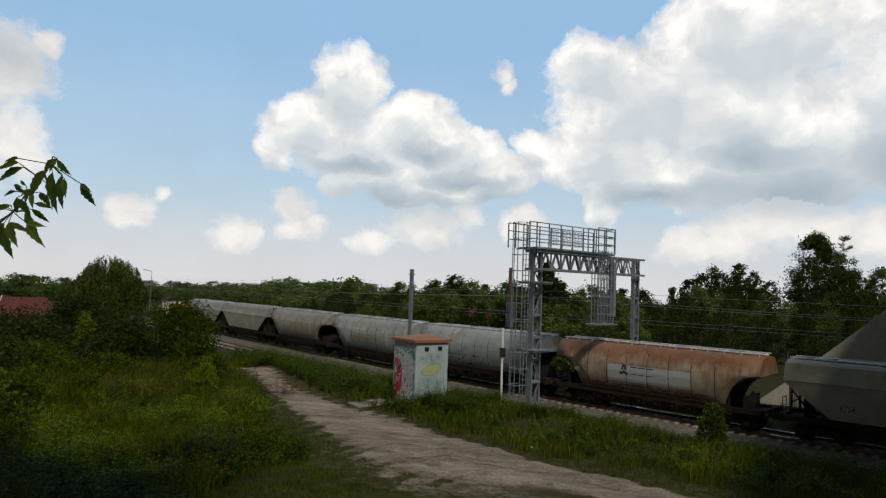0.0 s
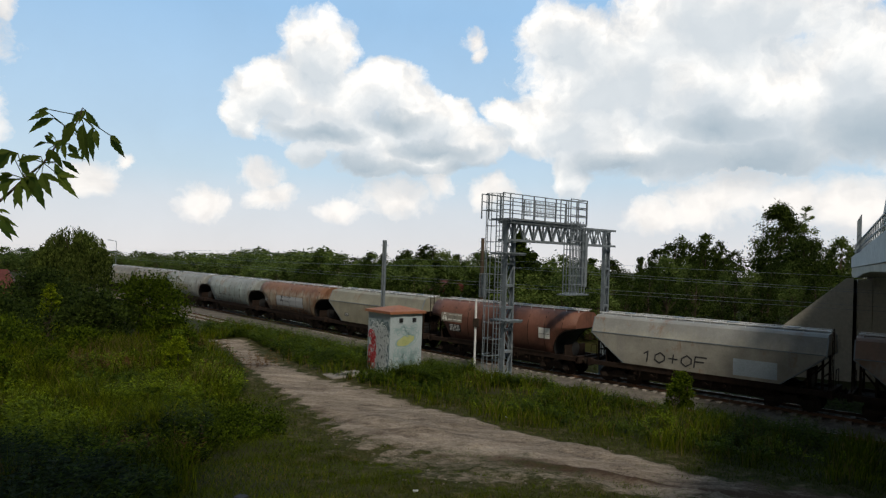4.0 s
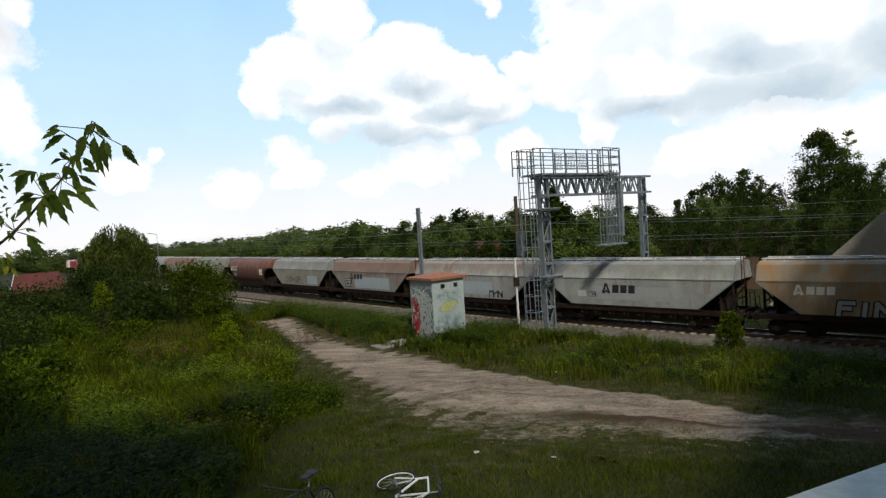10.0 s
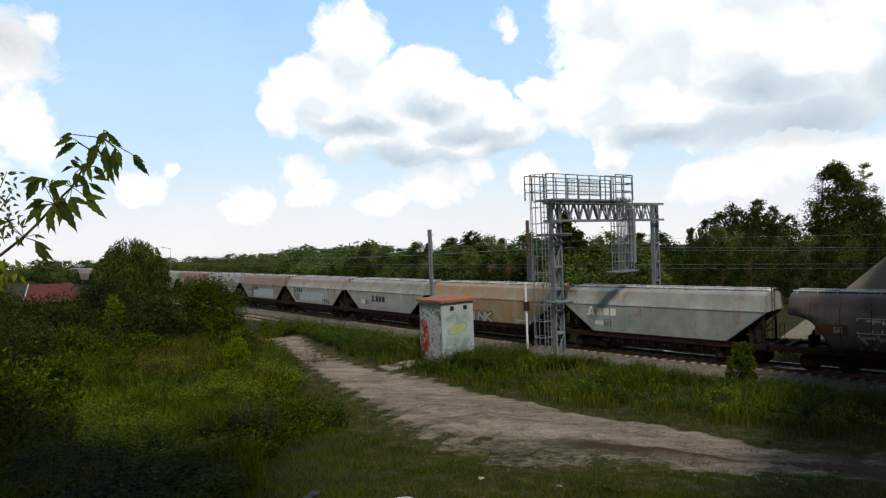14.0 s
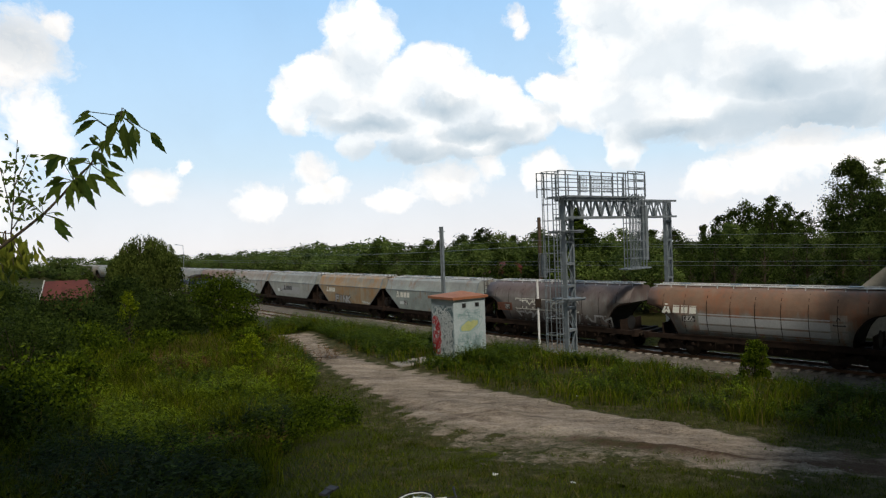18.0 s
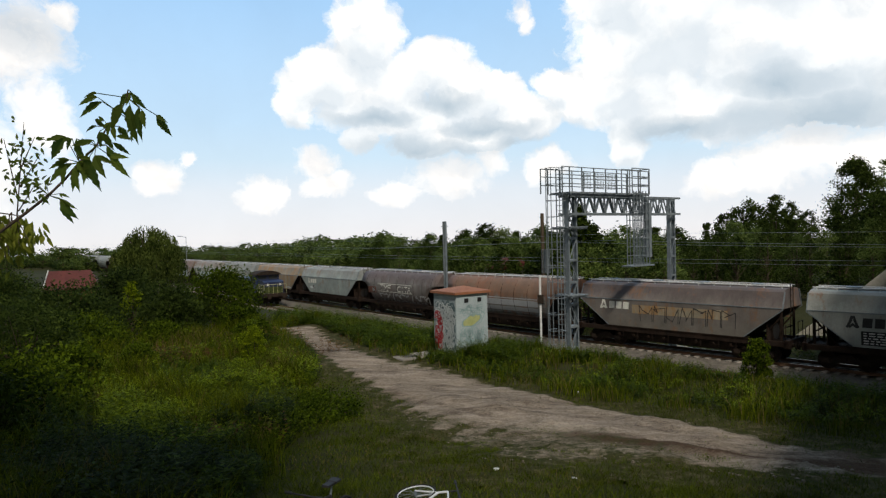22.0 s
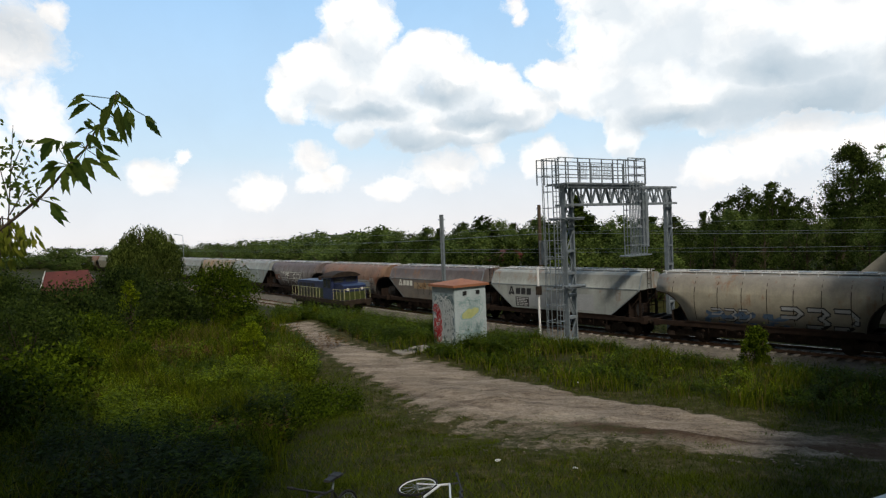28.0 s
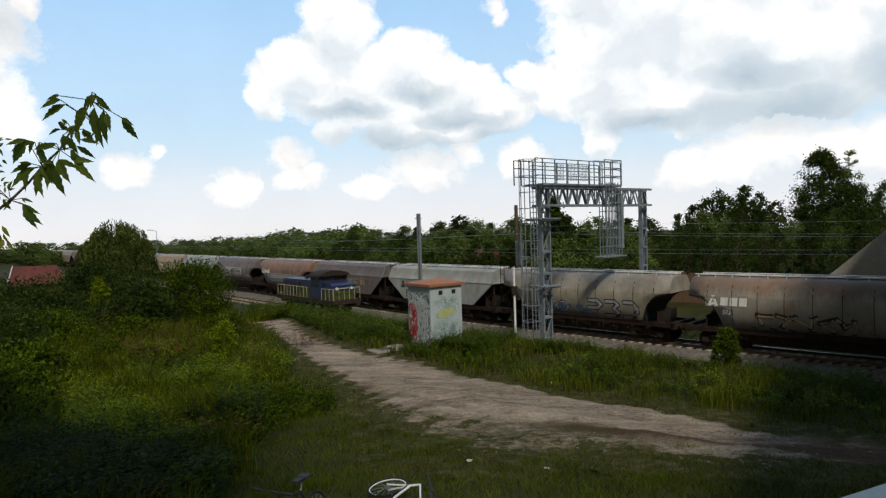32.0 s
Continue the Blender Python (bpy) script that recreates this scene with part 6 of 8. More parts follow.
def build_willow():
    rng = np.random.default_rng(77)
    th = empty("willow_tree", Matrix.Translation(place(-26.5, 60)))
    tagged(th, "rounded weeping willow with hanging twigs", "tree")
    bm = bmesh.new()
    bar(bm, (0, 0, -0.3), (0.1, 0, 3.0), 0.28, 8, 0.2)
    for k in range(9):
        an = k * 0.7
        bar(bm, (0.1, 0, 2.4 + 0.1 * k), (1.6 * math.cos(an), 1.6 * math.sin(an), 5.0 + 0.15 * k), 0.1, 6, 0.03)
    part("trunk", bm, M["bark"], th)
    quads = []
    domes = [(0, 0, 6.9, 1.5), (-1.3, 0.3, 6.3, 1.2), (1.2, -0.2, 6.6, 1.25), (0.3, 1.2, 6.0, 1.3), (-0.5, -1.3, 5.7, 1.2), (1.9, 0.5, 5.4, 0.9), (-2.0, -0.4, 5.2, 0.9), (0.9, -1.7, 4.9, 1.0), (-1.4, 1.4, 4.9, 1.0)]
    for dx, dy, peak, wide in domes:
        for k in range(120):
            an, r = rng.random() * math.tau, wide * math.sqrt(rng.random())
            top = peak - 0.9 * (r / wide) ** 2 + rng.normal() * 0.12
            ln = min(top - 0.3, 0.7 + (0.5 + 3.6 * rng.random()) * (0.35 + 0.65 * r / wide))
            n = int(6 + ln * 8)
            t = np.linspace(0, 1, n)
            cx, cy = dx + r * math.cos(an), dy + r * math.sin(an)
            out = 0.3 * np.sin(t * 1.6)
            c = np.stack([cx + out * math.cos(an) + 0.06 * rng.normal(size=n), cy + out * math.sin(an) + 0.06 * rng.normal(size=n), top - ln * t], 1)
            a_ = rng.normal(size=(n, 3)) * 0.4 + np.array([0, 0, -1])
            a_ /= np.linalg.norm(a_, axis=1, keepdims=True)
            b_ = np.cross(a_, rng.normal(size=(n, 3)))
            b_ /= np.linalg.norm(b_, axis=1, keepdims=True)
            s = 0.09 + 0.07 * rng.random((n, 1))
            quads.append(np.stack([c - a_ * s, c + b_ * s * 0.32, c + a_ * s, c - b_ * s * 0.32], 1).reshape(-1, 3))
    part("crown", quads_mesh("crown", np.concatenate(quads), M["leaf_willow"]), None, th)


build_willow()


def bush_meshes(seed, w, h, mat, clumps=34, per=90, leaf=0.14):
    rng = np.random.default_rng(seed)
    bm = bmesh.new()
    cl = []
    for k in range(clumps):
        an, t = rng.random() * math.tau, rng.random()
        z = h * (0.08 + 0.8 * t)
        r = w * 0.5 * math.sqrt(max(0.05, 1 - (t * 0.95) ** 2)) * rng.random() ** 0.5
        cl.append((r * math.cos(an), r * math.sin(an), z, w * (0.09 + 0.10 * rng.random())))
    for q in cl[::3]:
        bar(bm, (0, 0, -0.2), q[:3], 0.035, 5, 0.01)
    return mesh_of("stem", bm, M["bark"]), quads_mesh("foliage", leaf_cloud(rng, cl, per, leaf), mat)


def make_bush(label, meshes, m, name="bush"):
    th = empty(name, m)
    tagged(th, label, "bush")
    part("stem", meshes[0], None, th)
    part("foliage", meshes[1], None, th)


make_bush("large dark green bush beside the dirt path", bush_meshes(401, 5.6, 3.9, M["leaf_bush"], 80, 190, 0.085), Matrix.Translation(place(-21.2, 46)))
make_bush("dark green bush by the dirt path", bush_meshes(402, 4.5, 3.0, M["leaf_wood"], 70, 150, 0.085), Matrix.Translation(place(-24.6, 43)))
make_bush("low green bush near the end of the path", bush_meshes(403, 2.2, 1.2, M["leaf_bush"], 50, 110, 0.08), Matrix.Translation(place(-18.6, 38)))
make_bush("dense dark green thicket below the willow", bush_meshes(404, 6.5, 3.6, M["leaf_wood"], 90, 160, 0.095), Matrix.Translation(place(-28.5, 50)))
make_bush("dark green thicket by the house", bush_meshes(405, 7.0, 3.0, M["leaf_wood"], 90, 160, 0.095), Matrix.Translation(place(-32.5, 42)))
make_bush("dark green thicket in front of the house", bush_meshes(408, 6.5, 4.0, M["leaf_wood"], 90, 150, 0.095), Matrix.Translation(place(-36.5, 50)))
make_bush("light green sapling bush in the field", bush_meshes(406, 1.3, 3.4, M["leaf_lush"], 60, 60, 0.07), Matrix.Translation(place(-27.8, 45)))
make_bush("upright bright green bush beside the near track", bush_meshes(407, 1.35, 2.8, M["leaf_bush"], 80, 120, 0.05), Matrix.Translation((13.1, 30.6, -0.15)))
for k, (az, d, w, h, mt) in enumerate(((-35, 34, 6, 3.0, "leaf_wood"), (-31, 37, 4.0, 1.9, "leaf_bush"), (-25.5, 38, 2.6, 1.2, "leaf_bush"), (-35, 26, 4, 1.8, "leaf_bush"), (-32, 30, 2.6, 1.5, "leaf_bush"), (-38, 21, 4, 2.0, "leaf_dark"), (-18.6, 34, 1.5, 0.9, "leaf_dark"))):
    make_bush("overgrown green shrub in the rough field", bush_meshes(420 + k, w, h, M[mt], 56, 120, 0.075), Matrix.Translation(place(az, d)))


for k, (x, y, w, h, mt, lab) in enumerate(((-9.5, 28.2, 1.0, 2.0, "leaf_lush", "bright yellow-green sapling at the field's edge"), (-10.3, 29.4, 0.8, 1.5, "leaf_lush", "yellow-green sapling among the weeds"), (-4.4, 19.2, 2.3, 0.75, "leaf_bush", "low mound of grey-green weeds beside the path"), (-5.3, 16.9, 2.0, 0.7, "leaf_bush", "low mound of weeds in the field"), (-20.5, 35.2, 2.6, 1.8, "leaf_lush", "shrub with yellow-green young leaves"), (-14.4, 27.6, 1.6, 1.2, "leaf_bush", "leafy shrub among withered docks"))):
    make_bush(lab, bush_meshes(440 + k, w, h, M[mt], 60, 130, 0.04), Matrix.Translation((x, y, float(ground_z(x, y)[0]))))


def build_house():
    th = empty("house", Matrix.Translation(place(-32.3, 66)) @ Matrix.Translation((0.8, 0, 0)) @ Matrix.Rotation(radians(28), 4, "Z") @ Matrix.Diagonal((0.52, 0.66, 0.74, 1)))
    tagged(th, "low house with a red tiled roof behind shrubs", "house")
    bm = bmesh.new()
    box(bm, -3.6, -3.0, -0.5, 3.6, 3.0, 2.5)
    part("wall", bm, M["brick"], th)
    bm = bmesh.new()
    v = [bm.verts.new(q) for q in ((-4.0, -3.5, 2.3), (4.0, -3.5, 2.3), (4.0, 3.5, 2.3), (-4.0, 3.5, 2.3), (-3.6, 0, 4.3), (2.6, 0, 4.3))]
    for q in ((0, 1, 5, 4), (1, 2, 5), (2, 3, 4, 5), (3, 0, 4), (3, 2, 1, 0)):
        bm.faces.new([v[i] for i in q])
    part("roof", bm, M["red_tile"], th, "red tiled roof")
    bm = bmesh.new()
    beam(bm, (-4.05, -3.5, 2.32), (-3.62, 0, 4.36), 0.12, 0.2)
    part("verge", bm, M["concrete_pale"], th, "pale verge board")


build_house()

# ---- grass and weeds ----
def blades(rng, x, y, z, h, w, lean=0.35, joints=2):
    """Bent tapering blades: two quads each, as triangles' worth of loose quads."""
    n = len(x)
    an = rng.random(n) * math.tau
    fx, fy = np.cos(an), np.sin(an)
    ln = (lean * (0.3 + rng.random(n))) * h
    la = rng.random(n) * math.tau
    lx, ly = np.cos(la) * ln, np.sin(la) * ln
    base = np.stack([x, y, z - 0.03], 1)
    mid = np.stack([x + lx * 0.35, y + ly * 0.35, z + h * 0.6], 1)
    top = np.stack([x + lx, y + ly, z + h * (0.92 + 0.08 * rng.random(n))], 1)
    side = np.stack([fx * w, fy * w, np.zeros(n)], 1)
    if joints == 1:
        return np.stack([base - side * 0.6, base + side * 0.6, top + side * 0.1, top - side * 0.1], 1).reshape(-1, 3)
    q = np.stack([base - side * 0.6, base + side * 0.6, mid + side * 0.5, mid - side * 0.5, mid - side * 0.5, mid + side * 0.5, top + side * 0.06, top - side * 0.06], 1)
    return q.reshape(-1, 3)


def scatter(rng, n, az0, az1, d0, d1, power=1.0):
    az = np.radians(az0 + (az1 - az0) * rng.random(n))
    d = (d0 ** power + (d1 ** power - d0 ** power) * rng.random(n)) ** (1 / power)
    return d * np.sin(az), d * np.cos(az)


def clumped(rng, x, y, scale=1.0):
    v = np.sin(x * 0.9 * scale + 1.7) * np.sin(y * 0.8 * scale - 0.4) + 0.7 * np.sin(x * 2.3 * scale + y * 1.1) * np.sin(y * 2.6 * scale + 2)
    return v


def stalks(rng, x, y, z, h, leaf=0.075, per=16, droop=0.3):
    """Upright leafy stems: lance-shaped leaves set round each stem, longest in the middle."""
    n = len(x)
    t = (np.arange(per)[None, :] + rng.random((n, per))) / per
    lean = rng.normal(size=(n, 2)) * 0.12
    an = rng.random((n, per)) * math.tau
    cx = x[:, None] + lean[:, :1] * h[:, None] * t
    cy = y[:, None] + lean[:, 1:] * h[:, None] * t
    cz = z[:, None] + h[:, None] * (0.08 + 0.92 * t)
    ln = leaf * (0.55 + 0.9 * np.sin(math.pi * (0.12 + 0.8 * t))) * (0.7 + 0.6 * rng.random((n, per)))
    up = 0.55 - droop * 2 * rng.random((n, per))
    d = np.stack([np.cos(an), np.sin(an), up], -1)
    s = np.stack([-np.sin(an), np.cos(an), 0.25 * rng.normal(size=(n, per))], -1)
    c = np.stack([cx, cy, cz], -1)
    L = ln[..., None]
    q = np.stack([c, c + d * L * 0.55 + s * L * 0.2, c + d * L * 1.3 + np.array([0, 0, -0.1]) * L, c + d * L * 0.55 - s * L * 0.2], 2)
    return q.reshape(-1, 3)


def stuff(name, quads, mat, label, category):
    tagged(new(name, quads_mesh(name, quads, M[mat])), label, category, kind="stuff")


def grow():
    rng = np.random.default_rng(9)
    # short turf, thinning out towards the worn earth
    x, y = scatter(rng, 180000, -38, 44, 7.0, 28, 1.1)
    s, off = off_of(x, y)
    wd_ = worn(x, y)
    keep = smooth(0.5, -0.6, wd_ - 0.4 * clumped(rng, x * 1.5, y * 1.5)) * 0.9 + 0.015
    k = (off > 6.5) & (rng.random(len(x)) < keep) & (wd_ < 0.9)
    x, y = x[k], y[k]
    d = np.hypot(x, y)
    g = blades(rng, x, y, ground_z(x, y) + 0.06, 0.04 + 0.06 * rng.random(len(x)) + 0.06 * np.clip(clumped(rng, x * 1.4, y * 1.4), 0, 2), 0.004 + 0.00042 * d, 1.2, 1).reshape(len(x), 4, 3)
    br = rng.random(len(x)) < 0.05 + 0.12 * np.clip(clumped(rng, x + 3, y * 1.2, 1.1), -1, 1)
    stuff("turf", g[~br].reshape(-1, 3), "turf", "short trodden green turf on the ground beside the path", "grass")
    stuff("dry_turf", g[br].reshape(-1, 3), "grass_dry", "dry straw-coloured blades in the short turf", "grass")
    # tall grass: the field beside the path, and the bank beside the tracks
    x, y = scatter(rng, 330000, -44, 46, 8.5, 46, 1.25)
    s, off = off_of(x, y)
    wd_ = worn(x, y)
    field = (x < -0.16 * y - 2.0 + 0.5 * np.sin(y * 0.7)) & (wd_ < -0.9)
    bank = (off > 4.75) & (off < 19.5) & (wd_ < -0.5)
    shade = (np.degrees(np.arctan2(x, y)) < -14 - 6 * clumped(rng, x, y, 0.6)) & (np.hypot(x, y) < 17 + 3 * clumped(rng, x + 2, y, 0.7))
    cl = clumped(rng, x, y)
    c2 = clumped(rng, x * 2.1 + 5, y * 2.1, 1.2)
    k = (field & (rng.random(len(x)) < (0.26 + 0.45 * cl + 0.25 * c2) * np.where(shade, 0.7, 1.0))) | (bank & (rng.random(len(x)) < 0.06 + 0.22 * cl + 0.25 * c2))
    x, y, cl, c2, fd, of = x[k], y[k], cl[k], c2[k], field[k], off[k]
    d = np.hypot(x, y)
    h = np.where(fd, 0.36 + 0.45 * rng.random(len(x)) ** 1.5 + 0.32 * np.clip(cl, -0.6, 1.5) + 0.14 * c2, 0.20 + 0.34 * rng.random(len(x)) ** 1.5 + 0.18 * np.clip(cl, -0.6, 1.5) + 0.08 * np.clip(c2, -1, 1.5))
    h = np.clip(h * np.where(~fd, smooth(4.7, 10.0, of) * 0.85 + 0.30, 1.0), 0.06, 1.3)
    dryness = 0.06 + 0.34 * smooth(0.2, 1.2, clumped(rng, x + 40, y, 0.55)) + np.where(fd, 0.0, 0.03 + 0.12 * smooth(0.0, 1.0, c2))
    isdry = rng.random(len(x)) < dryness
    g = blades(rng, x, y, ground_z(x, y), h, 0.006 + 0.0006 * d, 0.5).reshape(len(x), 8, 3)
    stuff("tall_grass", g[~isdry].reshape(-1, 3), "grass", "tall lush green grass", "grass")
    stuff("dry_grass", g[isdry].reshape(-1, 3), "grass_dry", "dry yellowish grass stalks among the weeds", "grass")
    # leafy weeds: bearing range, distance range, height, spread of a clump, leaf, material
    for seed, n, az0, az1, d0, d1, hh, leaf, per, mat, nm, lab in (
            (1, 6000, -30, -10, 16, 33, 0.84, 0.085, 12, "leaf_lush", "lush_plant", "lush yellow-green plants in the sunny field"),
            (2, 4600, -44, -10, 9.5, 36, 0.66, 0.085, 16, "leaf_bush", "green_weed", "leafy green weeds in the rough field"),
            # leaf_dark on these weeds puts the field edge's shade into their colour
            (3, 1500, -44, -13, 8.6, 19, 0.72, 0.085, 18, "leaf_dark", "dark_weed", "weeds at the field's edge, coloured dark for the shade there"),
            (4, 1000, -4.4, 4.2, 28.4, 31.8, 0.85, 0.08, 16, "leaf_bush", "hut_weed", "dark green weeds round the foot of the hut"),
            (5, 8200, -16, 36, 21, 48, 0.62, 0.075, 12, "leaf_bush", "bank_weed", "low green weeds on the bank"),
            (6, 1700, -14, 36, 21, 48, 0.55, 0.075, 12, "leaf_lush", "bank_plant", "yellow-green plants on the bank"),
            (8, 2600, -17, -2.5, 33, 52, 1.05, 0.085, 16, "leaf_bush", "bank_thicket", "tall green weeds on the bank that hide the near track"),
            (9, 1700, 2, 13, 30, 42, 0.75, 0.08, 14, "leaf_bush", "bank_growth", "leafy weeds on the bank below the gantry"),
            # also coloured dark, as shade in the leaves rather than on them
            (10, 1000, -42, -15, 9.5, 20, 1.05, 0.09, 20, "leaf_dark", "shade_weed", "tall leafy weeds, coloured dark for the field's shaded part"),
            (7, 420, -26, -12, 27, 33, 0.72, 0.08, 16, "leaf_bush", "thick_weed", "thick green weeds at the far edge of the field")):
        rg = np.random.default_rng(50 + seed)
        x, y = scatter(rg, n, az0, az1, d0, d1, 1.3)
        s, off = off_of(x, y)
        k = (worn(x, y) < -0.7) & (off > 6.3) & (clumped(rg, x + 7 * seed, y - 3 * seed, 0.8) > (-0.6 if nm == "bank_thicket" else 0.0))
        k &= ((off < 18) & (off > 6.6)) if nm.startswith("bank") else ((x < -0.16 * y - 2.2) if nm != "hut_weed" else k)
        x, y = x[k], y[k]
        hs = hh * (0.40 + 0.7 * rg.random(len(x))) * np.clip(0.85 + 0.35 * clumped(rg, x * 1.2 + seed, y * 1.2, 1.1), 0.4, 1.6)
        rep = 4
        x, y, hs = np.repeat(x, rep), np.repeat(y, rep), np.repeat(hs, rep) * (0.65 + 0.5 * rg.random(len(x) * rep))
        x, y = x + rg.normal(size=len(x)) * 0.13, y + rg.normal(size=len(x)) * 0.13
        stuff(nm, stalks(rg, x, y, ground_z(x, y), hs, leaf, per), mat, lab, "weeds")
    # rank growth added beyond the far track, dark leaves painting the train's shade
    rg = np.random.default_rng(71)
    sv, ov = rg.uniform(-25, 90, 2600), -4.9 - 5 * rg.random(2600) ** 1.5
    x = np.interp(sv, _s, _x) - ov * np.cos(np.interp(sv, _s, _h))
    y = np.interp(sv, _s, _y) + ov * np.sin(np.interp(sv, _s, _h))
    stuff("verge_weed", stalks(rg, x, y, ground_z(x, y), 0.7 + 0.7 * rg.random(len(x)), 0.14, 18), "leaf_dark", "rank weeds added beyond the far track, coloured dark for shade", "weeds")
    # thin grass in the ballast of the near track
    sv, ov = rg.uniform(-6, 90, 9000), 5.2 - 3.4 * rg.random(9000) ** 2.2
    k = clumped(rg, sv * 0.8, ov * 2, 1.0) > -0.2
    sv, ov = sv[k], ov[k]
    x = np.interp(sv, _s, _x) - ov * np.cos(np.interp(sv, _s, _h))
    y = np.interp(sv, _s, _y) + ov * np.sin(np.interp(sv, _s, _h))
    stuff("ballast_grass", blades(rg, x, y, np.full(len(x), -0.5), 0.08 + 0.22 * rg.random(len(x)), 0.02 + 0 * x, 0.6), "grass", "thin grass growing in the ballast of the near track", "grass")
    # withered brown docks in the field
    rg = np.random.default_rng(70)
    xs, ys = [], []
    for cx, cy, r, n in ((-13.6, 28.6, 1.3, 110), (-11.2, 35.5, 1.0, 60), (-8.6, 28.5, 0.9, 36), (-5.6, 15.6, 0.6, 22), (-6.9, 32.0, 0.8, 30), (-12.5, 31.0, 1.0, 30)):
        xs.append(cx + rg.normal(size=n) * r)
        ys.append(cy + rg.normal(size=n) * r * 0.6)
    x, y = np.concatenate(xs), np.concatenate(ys)
    stuff("withered_dock", stalks(rg, x, y, ground_z(x, y), 0.55 + 0.45 * rg.random(len(x)), 0.08, 22), "leaf_brown", "withered red-brown dock plants in the field", "weeds")
    # tufts on the half overgrown part of the worn earth
    x, y = scatter(rng, 42000, -16, 34, 9.5, 19, 1.2)
    k = (worn(x, y) > -1) & (clumped(rng, x * 1.6, y * 2.1, 1.3) + 0.5 * clumped(rng, x * 4, y * 5, 1.1) > 0.45) & (y + 0.35 * x < 17.0 + 1.5 * np.sin(x * 1.3))
    x, y = x[k], y[k]
    stuff("tuft", blades(rng, x, y, ground_z(x, y) + 0.06, 0.03 + 0.06 * rng.random(len(x)), 0.009 + 0 * x, 0.9), "turf", "short grass tufts on the worn earth", "grass")


grow()


# ---- sky with clouds ----
def build_sky():
    """Far cloud bank: a sheet on a sphere, u and v in degrees of bearing and height."""
    R_, co, uv, f = 3600.0, [], [], []
    azs, els = np.arange(-70, 70.1, 2.0), np.arange(-2, 62.1, 2.0)
    for e_ in els:
        for a_ in azs:
            co.append((R_ * math.sin(radians(a_)) * math.cos(radians(e_)), R_ * math.cos(radians(a_)) * math.cos(radians(e_)), 7.4 + R_ * math.sin(radians(e_))))
            uv.append((a_ / 10, e_ / 10))
    n = len(azs)
    for j in range(len(els) - 1):
        for i in range(n - 1):
            f.append((j * n + i, j * n + i + 1, (j + 1) * n + i + 1, (j + 1) * n + i))
    me = bpy.data.meshes.new("cloud_backdrop")
    me.from_pydata(co, [], f)
    lay = me.uv_layers.new(name="sky")
    for lp in me.loops:
        lay.data[lp.index].uv = uv[lp.vertex_index]
    me.polygons.foreach_set("use_smooth", [True] * len(me.polygons))
    m, nd, l = nodes_of("cumulus")
    nd.remove(nd["Principled BSDF"])
    tc = nd.new("ShaderNodeUVMap")
    tc.uv_map = "sky"

    def vm(op, a_, b_=None):
        q = nd.new("ShaderNodeVectorMath")
        q.operation = op
        for s_, v in zip(q.inputs, (a_, b_)):
            if v is None:
                continue
            if isinstance(v, tuple):
                s_.default_value = v
            else:
                l.new(v, s_)
        return q

    def mt(op, a_, b_=None, c_=None):
        q = nd.new("ShaderNodeMath")
        q.operation = op
        for s_, v in zip(q.inputs, (a_, b_, c_)):
            if v is None:
                continue
            if isinstance(v, (int, float)):
                s_.default_value = v
            else:
                l.new(v, s_)
        return q.outputs[0]

    def fbm(vec, scale, detail, rough=0.6):
        t = nd.new("ShaderNodeTexNoise")
        t.inputs["Scale"].default_value, t.inputs["Detail"].default_value, t.inputs["Roughness"].default_value = scale, detail, rough
        l.new(vec, t.inputs["Vector"])
        return t

    warp = fbm(tc.outputs[0], 1.6, 7, 0.6)
    off = vm("MULTIPLY", vm("SUBTRACT", warp.outputs["Color"], (0.5, 0.5, 0.5)).outputs[0], (0.5, 0.4, 0))
    pos = vm("ADD", tc.outputs[0], off.outputs[0]).outputs[0]

    def field(blobs, at=None):
        acc = None
        for u, v, ru, rv in blobs:
            q = vm("MULTIPLY", vm("SUBTRACT", at or pos, (u / 10, v / 10, 0)).outputs[0], (10 / ru, 10 / rv, 0))
            d = vm("LENGTH", q.outputs[0]).outputs["Value"]
            g = mt("SUBTRACT", 1.0, d)
            acc = g if acc is None else mt("MAXIMUM", acc, g)
        return acc

    small = mt("ADD", field([(u, v, ru * 1.12, rv * 1.12) for u, v, ru, rv in CLOUDS_C]), mt("MULTIPLY", mt("SUBTRACT", fbm(pos, 8.0, 9, 0.68).outputs[0], 0.52), 1.0))
    small = mt("ADD", small, mt("MULTIPLY", mt("SUBTRACT", fbm(pos, 2.6, 4, 0.5).outputs[0], 0.5), 0.9))
    big = field(CLOUDS_A + CLOUDS_B)
    dens = big
    belly = field(BELLIES)
    wisp = fbm(pos, 1.1, 8, 0.6)
    d2 = mt("ADD", dens, mt("MULTIPLY", mt("SUBTRACT", fbm(pos, 5.0, 9, 0.68).outputs[0], 0.5), 0.7))
    d2 = mt("ADD", d2, mt("MULTIPLY", mt("SUBTRACT", fbm(pos, 1.7, 5, 0.55).outputs[0], 0.5), 0.55))
    mask_a = ramp_node(nd, l, d2, [(0.0, (0, 0, 0)), (0.10, (0.45, 0.45, 0.45)), (0.22, (0.88, 0.88, 0.88)), (0.40, (1, 1, 1))])
    mask_b = ramp_node(nd, l, small, [(0.0, (0, 0, 0)), (0.2, (0.4, 0.4, 0.4)), (0.42, (0.8, 0.8, 0.8)), (0.7, (0.96, 0.96, 0.96))])
    mask = mt("MAXIMUM", mask_a.outputs[0], mask_b.outputs[0])
    sep = nd.new("ShaderNodeSeparateXYZ")
    l.new(tc.outputs[0], sep.inputs[0])
